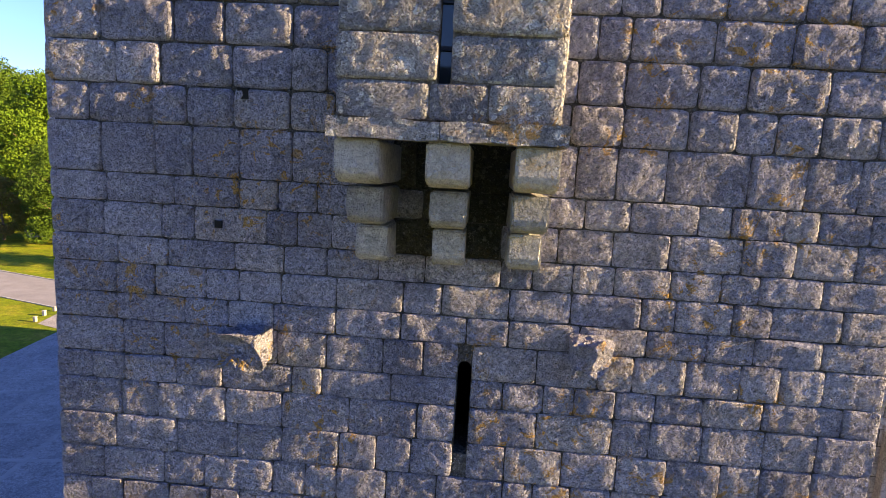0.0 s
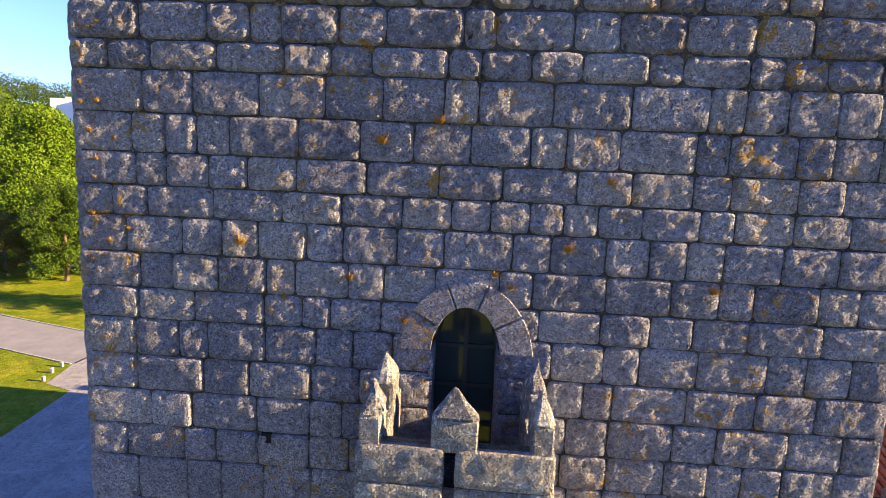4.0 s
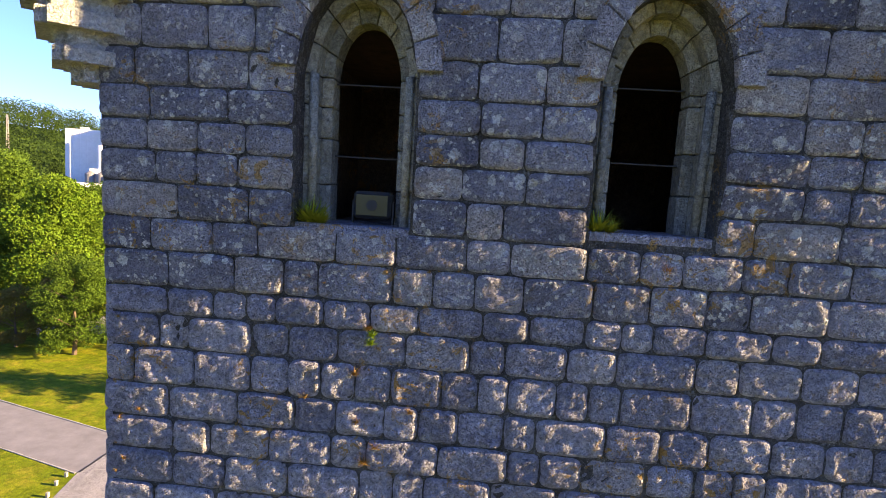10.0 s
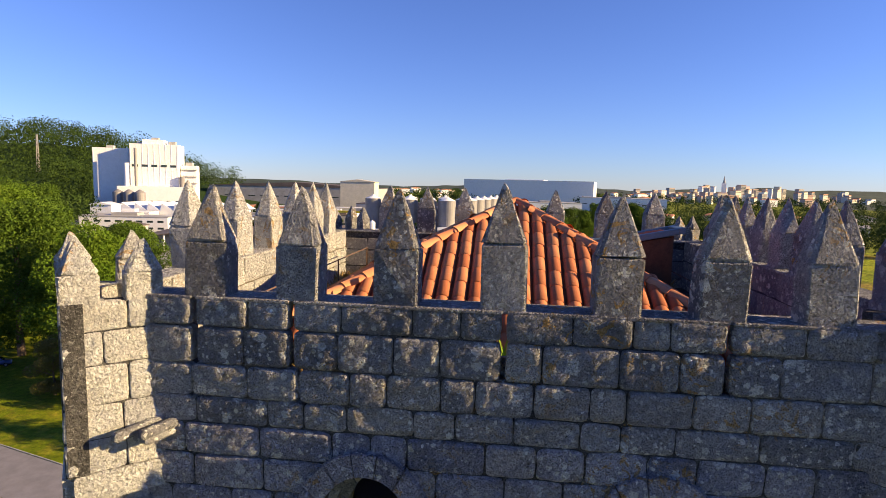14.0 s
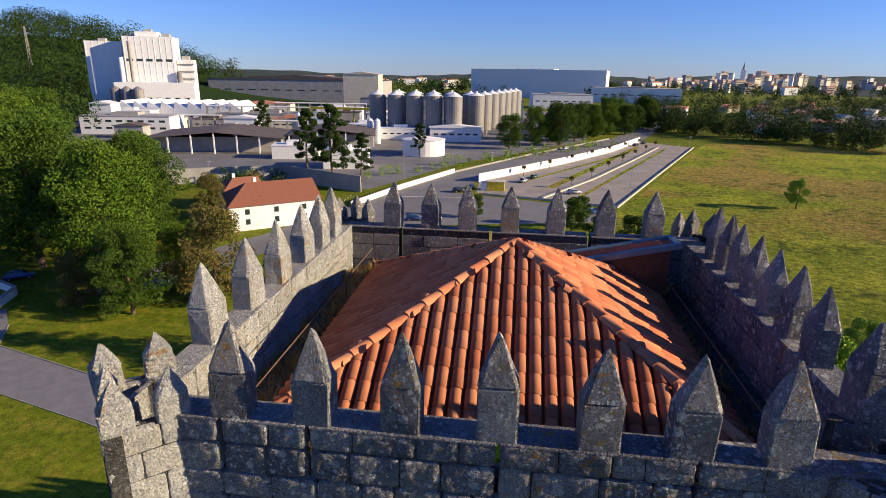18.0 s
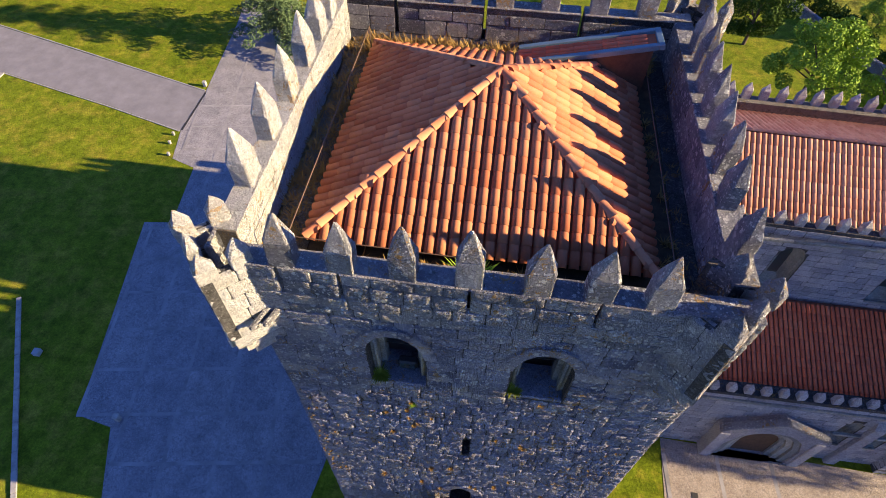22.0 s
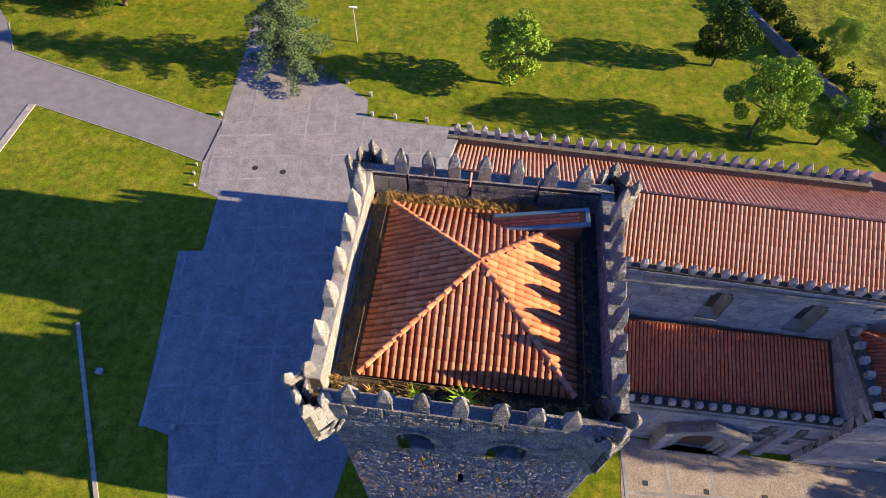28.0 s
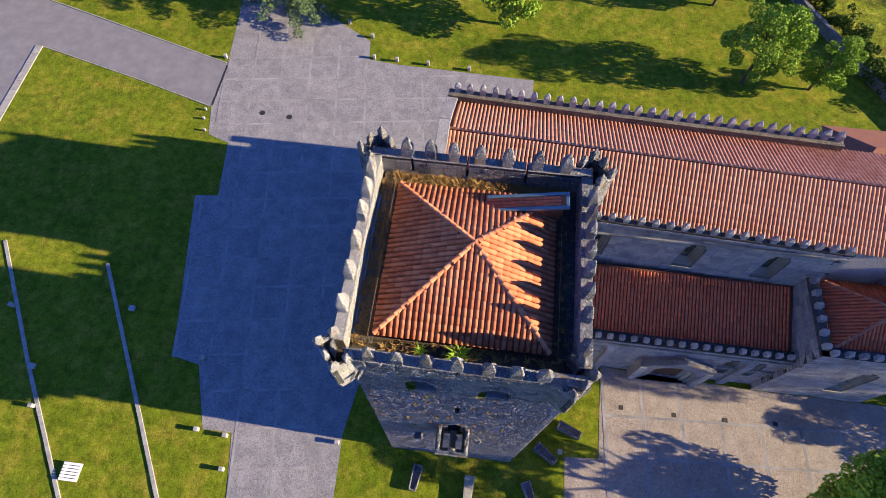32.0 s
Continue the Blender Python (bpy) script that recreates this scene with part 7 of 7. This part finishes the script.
# sheds, sheltered yards and racks between the halls
SHEDS = ((-228, 318, 26, 12, 9, 0), (-196, 302, 20, 10, 7, 1), (-172, 312, 24, 10, 6, 2), (-150, 300, 18, 9, 8, 0), (-128, 318, 22, 12, 7, 3), (-104, 300, 12, 8, 9, 0), (-96, 322, 14, 9, 11, 2), (-170, 372, 40, 14, 12, 3), (-118, 378, 30, 12, 10, 0), (-84, 352, 16, 10, 9, 0), (-76, 282, 14, 9, 8, 0), (-30, 288, 26, 7, 7, 0), (-58, 292, 24, 7, 5.5, 0), (-232, 300, 12, 10, 14, 0), (-140, 268, 20, 9, 6, 1), (-190, 262, 14, 8, 6, 2))
for k, (x, y, w, d, h, m) in enumerate(SHEDS):
    hall("factory_shed", x, y, w, d, h, 1.6 if k % 2 else 0, 8, (WHITE, CREAM, GREY, CREAM)[m], (WHITE, GREY, DARKROOF, TILE_OLD)[m], ("white", "cream", "grey", "cream tiled")[m] + " shed between the factory halls", "shed", glass=(max(3, w // 4), 1))
for x, y, L, h in ((-190, 292, 60, 9), (-150, 330, 70, 12), (-110, 285, 44, 8), (-120, 345, 56, 14)):
    rack = thing("pipe_rack", "long steel pipe rack with pale pipes", "pipe rack", "factory pipe racks", at=pose(x, y, 0, 0, 0, 8))
    for q in range(int(L // 7) + 1):
        bm = bmesh.new()
        box(bm, -L / 2 + q * 7 - 0.2, -L / 2 + q * 7 + 0.2, -1, 1, 0, h)
        part("trestle", bm, STEEL, rack)
    for q, mat in enumerate((WHITE, STEEL, WHITE)):
        bm = bmesh.new()
        rod(bm, (-L / 2, -0.8 + q * 0.8, h + 0.35), (L / 2, -0.8 + q * 0.8, h + 0.35), 0.34, n=8)
        part("pipe", bm, mat, rack)
for k, (x, y) in enumerate(((-112, 296), (-116, 296), (-66, 268), (-70, 270))):
    t = thing("process_tank", "slim white upright tank between the halls", "tank", "process tanks", at=(x, y, 0))
    bm = bmesh.new()
    rod(bm, (0, 0, 0), (0, 0, 11), 1.5, n=14)
    part("shell", bm, WHITE, t)
    bm = bmesh.new()
    rod(bm, (0, 0, 11), (0, 0, 12), 1.5, 0.3, 14)
    part("dome", bm, WHITE, t)
frame_ob = thing("pipe_bridge", "yellow steel pipe bridge between factory halls", "pipe bridge", at=(-96, 312, 0))
for x in (-18, -6, 6, 18):
    bm = bmesh.new()
    box(bm, x - 0.3, x + 0.3, -0.3, 0.3, 0, 14)
    part("post", bm, YELLOW, frame_ob)
bm = bmesh.new()
box(bm, -19, 19, -0.8, 0.8, 13, 14.2)
part("beam", bm, YELLOW, frame_ob)
tarp = thing("blue_container", "bright blue container beside the warehouse", "container", at=(-84, 218, 0))
bm = bmesh.new()
box(bm, -3.5, 3.5, -1.4, 1.4, 0.1, 2.9, 0.05)
part("body", bm, BLUE, tarp)
kiosk = thing("yellow_kiosk", "small yellow kiosk at the car park gate", "kiosk", at=(-4.5, 163, 0))
bm = bmesh.new()
box(bm, -2.6, 2.6, -1.4, 1.4, 0.05, 2.7, 0.05)
part("body", bm, YELLOW, kiosk)
bm = bmesh.new()
box(bm, -2.8, 2.8, -1.6, 1.6, 2.705, 2.9, 0.03)
part("roof", bm, CREAM, kiosk)
bm = bmesh.new()
box(bm, -4.4, -2.65, -1.2, 1.2, 0.05, 2.4, 0.05)
part("annex", bm, WHITE, kiosk)


# cars
def car(x, y, turn, paint, label):
    ob = thing("car", label, "car", "parked cars", at=pose(x, y, 0.03, 0, 0, turn))
    prof = [(-2.1, 0.35), (2.1, 0.35), (2.12, 0.75), (1.2, 0.92), (0.55, 1.42), (-1.2, 1.45), (-1.95, 0.95), (-2.12, 0.8)]
    bm = bmesh.new()
    lo = [bm.verts.new((u, -0.85 if z < 1 else -0.68, z)) for u, z in prof]
    hi = [bm.verts.new((u, 0.85 if z < 1 else 0.68, z)) for u, z in prof]
    bm.faces.new(lo)
    bm.faces.new(hi[::-1])
    for i in range(len(prof)):
        j = (i + 1) % len(prof)
        bm.faces.new((lo[i], hi[i], hi[j], lo[j]))
    bmesh.ops.recalc_face_normals(bm, faces=bm.faces[:])
    bmesh.ops.bevel(bm, geom=bm.edges[:], offset=0.06, segments=2, affect="EDGES")
    part("body", bm, paint, ob, "", True)
    for nm, pts in (("windscreen", ((1.16, 0.96), (0.60, 1.39))), ("rear_window", ((-1.90, 1.0), (-1.26, 1.41)))):
        bm = bmesh.new()
        (u0, z0), (u1, z1) = pts
        s = 0.03 if u0 > 0 else -0.03
        bm.faces.new([bm.verts.new(v) for v in ((u0 + s, -0.66, z0 + 0.02), (u0 + s, 0.66, z0 + 0.02), (u1 + s, 0.58, z1 + 0.02), (u1 + s, -0.58, z1 + 0.02))])
        part(nm, bm, GLASS, ob)
    for s in (-1, 1):
        bm = bmesh.new()
        bm.faces.new([bm.verts.new(v) for v in ((1.0, s * 0.84, 0.97), (0.5, s * 0.71, 1.36), (-1.15, s * 0.71, 1.38), (-1.7, s * 0.84, 0.99))])
        part("side_window", bm, GLASS, ob)
        for wx in (-1.35, 1.35):
            bm = bmesh.new()
            rod(bm, (wx, s * 0.66, 0.32), (wx, s * 0.88, 0.32), 0.32, n=14)
            wh = part("tyre", bm, RUBBER, ob)
            bm = bmesh.new()
            rod(bm, (wx, s * 0.87, 0.32), (wx, s * 0.892, 0.32), 0.18, n=10)
            part("rim", bm, STEEL, wh)
    return ob


PAINTS = [car_paint("paint_silver", (0.45, 0.46, 0.48)), car_paint("paint_white", (0.75, 0.75, 0.74)), car_paint("paint_black", (0.03, 0.03, 0.035)), car_paint("paint_blue", (0.04, 0.09, 0.25)), car_paint("paint_red", (0.35, 0.03, 0.04)), car_paint("paint_green", (0.04, 0.09, 0.06))]
WORDS = ["silver", "white", "black", "dark blue", "red", "dark green"]
for x, y, t, k in ((4, 178, 70, 0), (7.5, 186, 70, 5), (18.5, 162, 20, 0), (24, 267, 60, 1), (20.5, 137, 20, 3), (24.5, 142, 100, 1), (16, 135, 20, 4), (-22, 122.5, 12, 3), (-18, 124, 12, 1), (60, 290, 60, 2), (66, 300, 60, 2), (-79, 72, 40, 3), (-15, 158, 30, 2), (-12, 163, 70, 2)):
    car(x, y, t, PAINTS[k], WORDS[k] + " car parked on the asphalt")


def street_lamp(x, y, h=7.5, z=0.0):
    ob = thing("street_lamp", "slender grey lamp post with a small head", "street lamp", "lamp posts", at=(x, y, z))
    bm = bmesh.new()
    rod(bm, (0, 0, 0), (0, 0, h), 0.09, 0.05, 8)
    part("pole", bm, GREY, ob)
    bm = bmesh.new()
    box(bm, -0.5, 0.5, -0.14, 0.14, h - 0.02, h + 0.14, 0.04)
    part("head", bm, WHITE, ob)


for p in ((79, 266), (64, 228), (48, 190), (34, 160), (-7, 190), (8, 206), (30, 246), (-35, 176), (-18, 58), (-100, 150), (-88, 150)):
    street_lamp(*p, 7.5 if p[1] > 100 else 5.0)


def sapling(x, y):
    ob = thing("sapling", "small clipped reddish tree in the car park", "tree", "car park saplings", at=(x, y, 0))
    rng = random.Random(int(x * 7 + y))
    bm = bmesh.new()
    rod(bm, (0, 0, 0), (0, 0, 2.4), 0.08, 0.05, 6)
    part("trunk", bm, BARK, ob)
    v, f = leaf_cloud(rng, [(0, 0, 2.9, 0.7), (0.3, 0.1, 3.2, 0.5), (-0.2, -0.2, 3.3, 0.5)], 160, 0.22)
    mesh_ob("crown", v.tolist(), f, LEAF_RUST, ob)


for k in range(7):
    sapling(18.5 + 8.2 * k, 171 + 18.4 * k)
    sapling(4 + 9.6 * k, 190 + 16.5 * k)

# town on the skyline
rt = random.Random(17)
WALLS = [WHITE, CREAM, plain("pink_render", (0.55, 0.40, 0.34), 0.85), GREY]
for k in range(110):
    x = 430 + 640 * rt.random()
    y = 1350 + 900 * rt.random()
    h = rt.choice((5, 6, 6, 8, 10, 14, 20))
    w, d = rt.uniform(10, 28), rt.uniform(10, 18)
    rise = max(0.0, 1 - abs(x - 760) / 420) * 40 * min(1.0, (y - 1250) / 600)
    ob = thing("town_building", "pale apartment building in the far town", "building", "far town", at=pose(x, y, rise, 0, 0, rt.uniform(15, 65)))
    bm = bmesh.new()
    box(bm, -w / 2, w / 2, -d / 2, d / 2, -rise, h)
    part("wall", bm, rt.choice(WALLS), ob)
    bm = bmesh.new()
    box(bm, -w / 2 - 0.5, w / 2 + 0.5, -d / 2 - 0.5, d / 2 + 0.5, h, h + 1.2)
    part("roof", bm, rt.choice((TILE_OLD, GREY, TILE_OLD)), ob)
    bm = bmesh.new()
    for j in range(int(h // 4)):
        box(bm, -w / 2 + 1, w / 2 - 1, -d / 2 - 0.1, -d / 2 + 0.2, j * 4 + 1.5, j * 4 + 3.0)
    part("window_band", bm, GLASS, ob)
spire = thing("church_spire", "slim white church tower on the skyline", "tower", at=(640, 1800, 22))
bm = bmesh.new()
box(bm, -5, 5, -5, 5, -22, 34)
part("shaft", bm, WHITE, spire)
bm = bmesh.new()
rod(bm, (0, 0, 34), (0, 0, 56), 4.5, 0.4, 8)
part("spire", bm, GREY, spire)
for k in range(26):
    x, y = rt.uniform(120, 460), rt.uniform(360, 720)
    hall("far_house", x, y, rt.uniform(10, 24), rt.uniform(9, 14), rt.uniform(4, 8), 2.2, rt.uniform(0, 90), WHITE if k % 3 else CREAM, TILE_OLD if k % 2 else GREY, "white house among the trees", "house")
for k in range(40):
    x = -700 + 1300 * rt.random()
    hall("far_house", x, 1300 + 900 * rt.random(), rt.uniform(14, 40), 14, rt.uniform(8, 18), 3, rt.uniform(15, 50), WHITE if k % 3 else CREAM, TILE_OLD, "pale building on the skyline", "building")
# low hills closing the horizon
for name, x0, x1, y, h, s in (("far_hill", -2600, -300, 2600, 44, 3), ("far_hill", -700, 900, 3000, 44, 5), ("far_hill", 300, 2600, 2500, 58, 8), ("far_hill", 700, 2800, 1500, 36, 11)):
    vs, fs, n = [], [], 60
    for i in range(n + 1):
        x = x0 + (x1 - x0) * i / n
        top = h * math.sin(math.pi * i / n) ** 0.6 * (0.8 + 0.3 * noise.noise(Vector((i * 0.23, s, 0)))) + 0.5
        vs += [(x, y - 350, -2), (x, y, top), (x, y + 350, -2)]
    for i in range(n):
        for j in (0, 1):
            fs.append((3 * i + j, 3 * i + 3 + j, 3 * i + 4 + j, 3 * i + 1 + j))
    tagged(mesh_ob(name, vs, fs, FAR_WOODS), "low wooded hill on the horizon", "hill", "", "structure")
mast = thing("radio_mast", "thin red and white lattice mast on the hill", "mast", at=(-470, 520, 0))
bm = bmesh.new()
for a in range(3):
    rod(bm, (math.cos(a * 2.09) * 2.5, math.sin(a * 2.09) * 2.5, 0), (math.cos(a * 2.09) * 0.6, math.sin(a * 2.09) * 0.6, 70), 0.35, n=5)
for k in range(14):
    z = 5 * k
    r0 = 2.5 - 1.9 * z / 70
    for a in range(3):
        rod(bm, (math.cos(a * 2.09) * r0, math.sin(a * 2.09) * r0, z), (math.cos(a * 2.09 + 2.09) * r0, math.sin(a * 2.09 + 2.09) * r0, z + 5), 0.2, n=4)
part("lattice", bm, STEEL, mast)
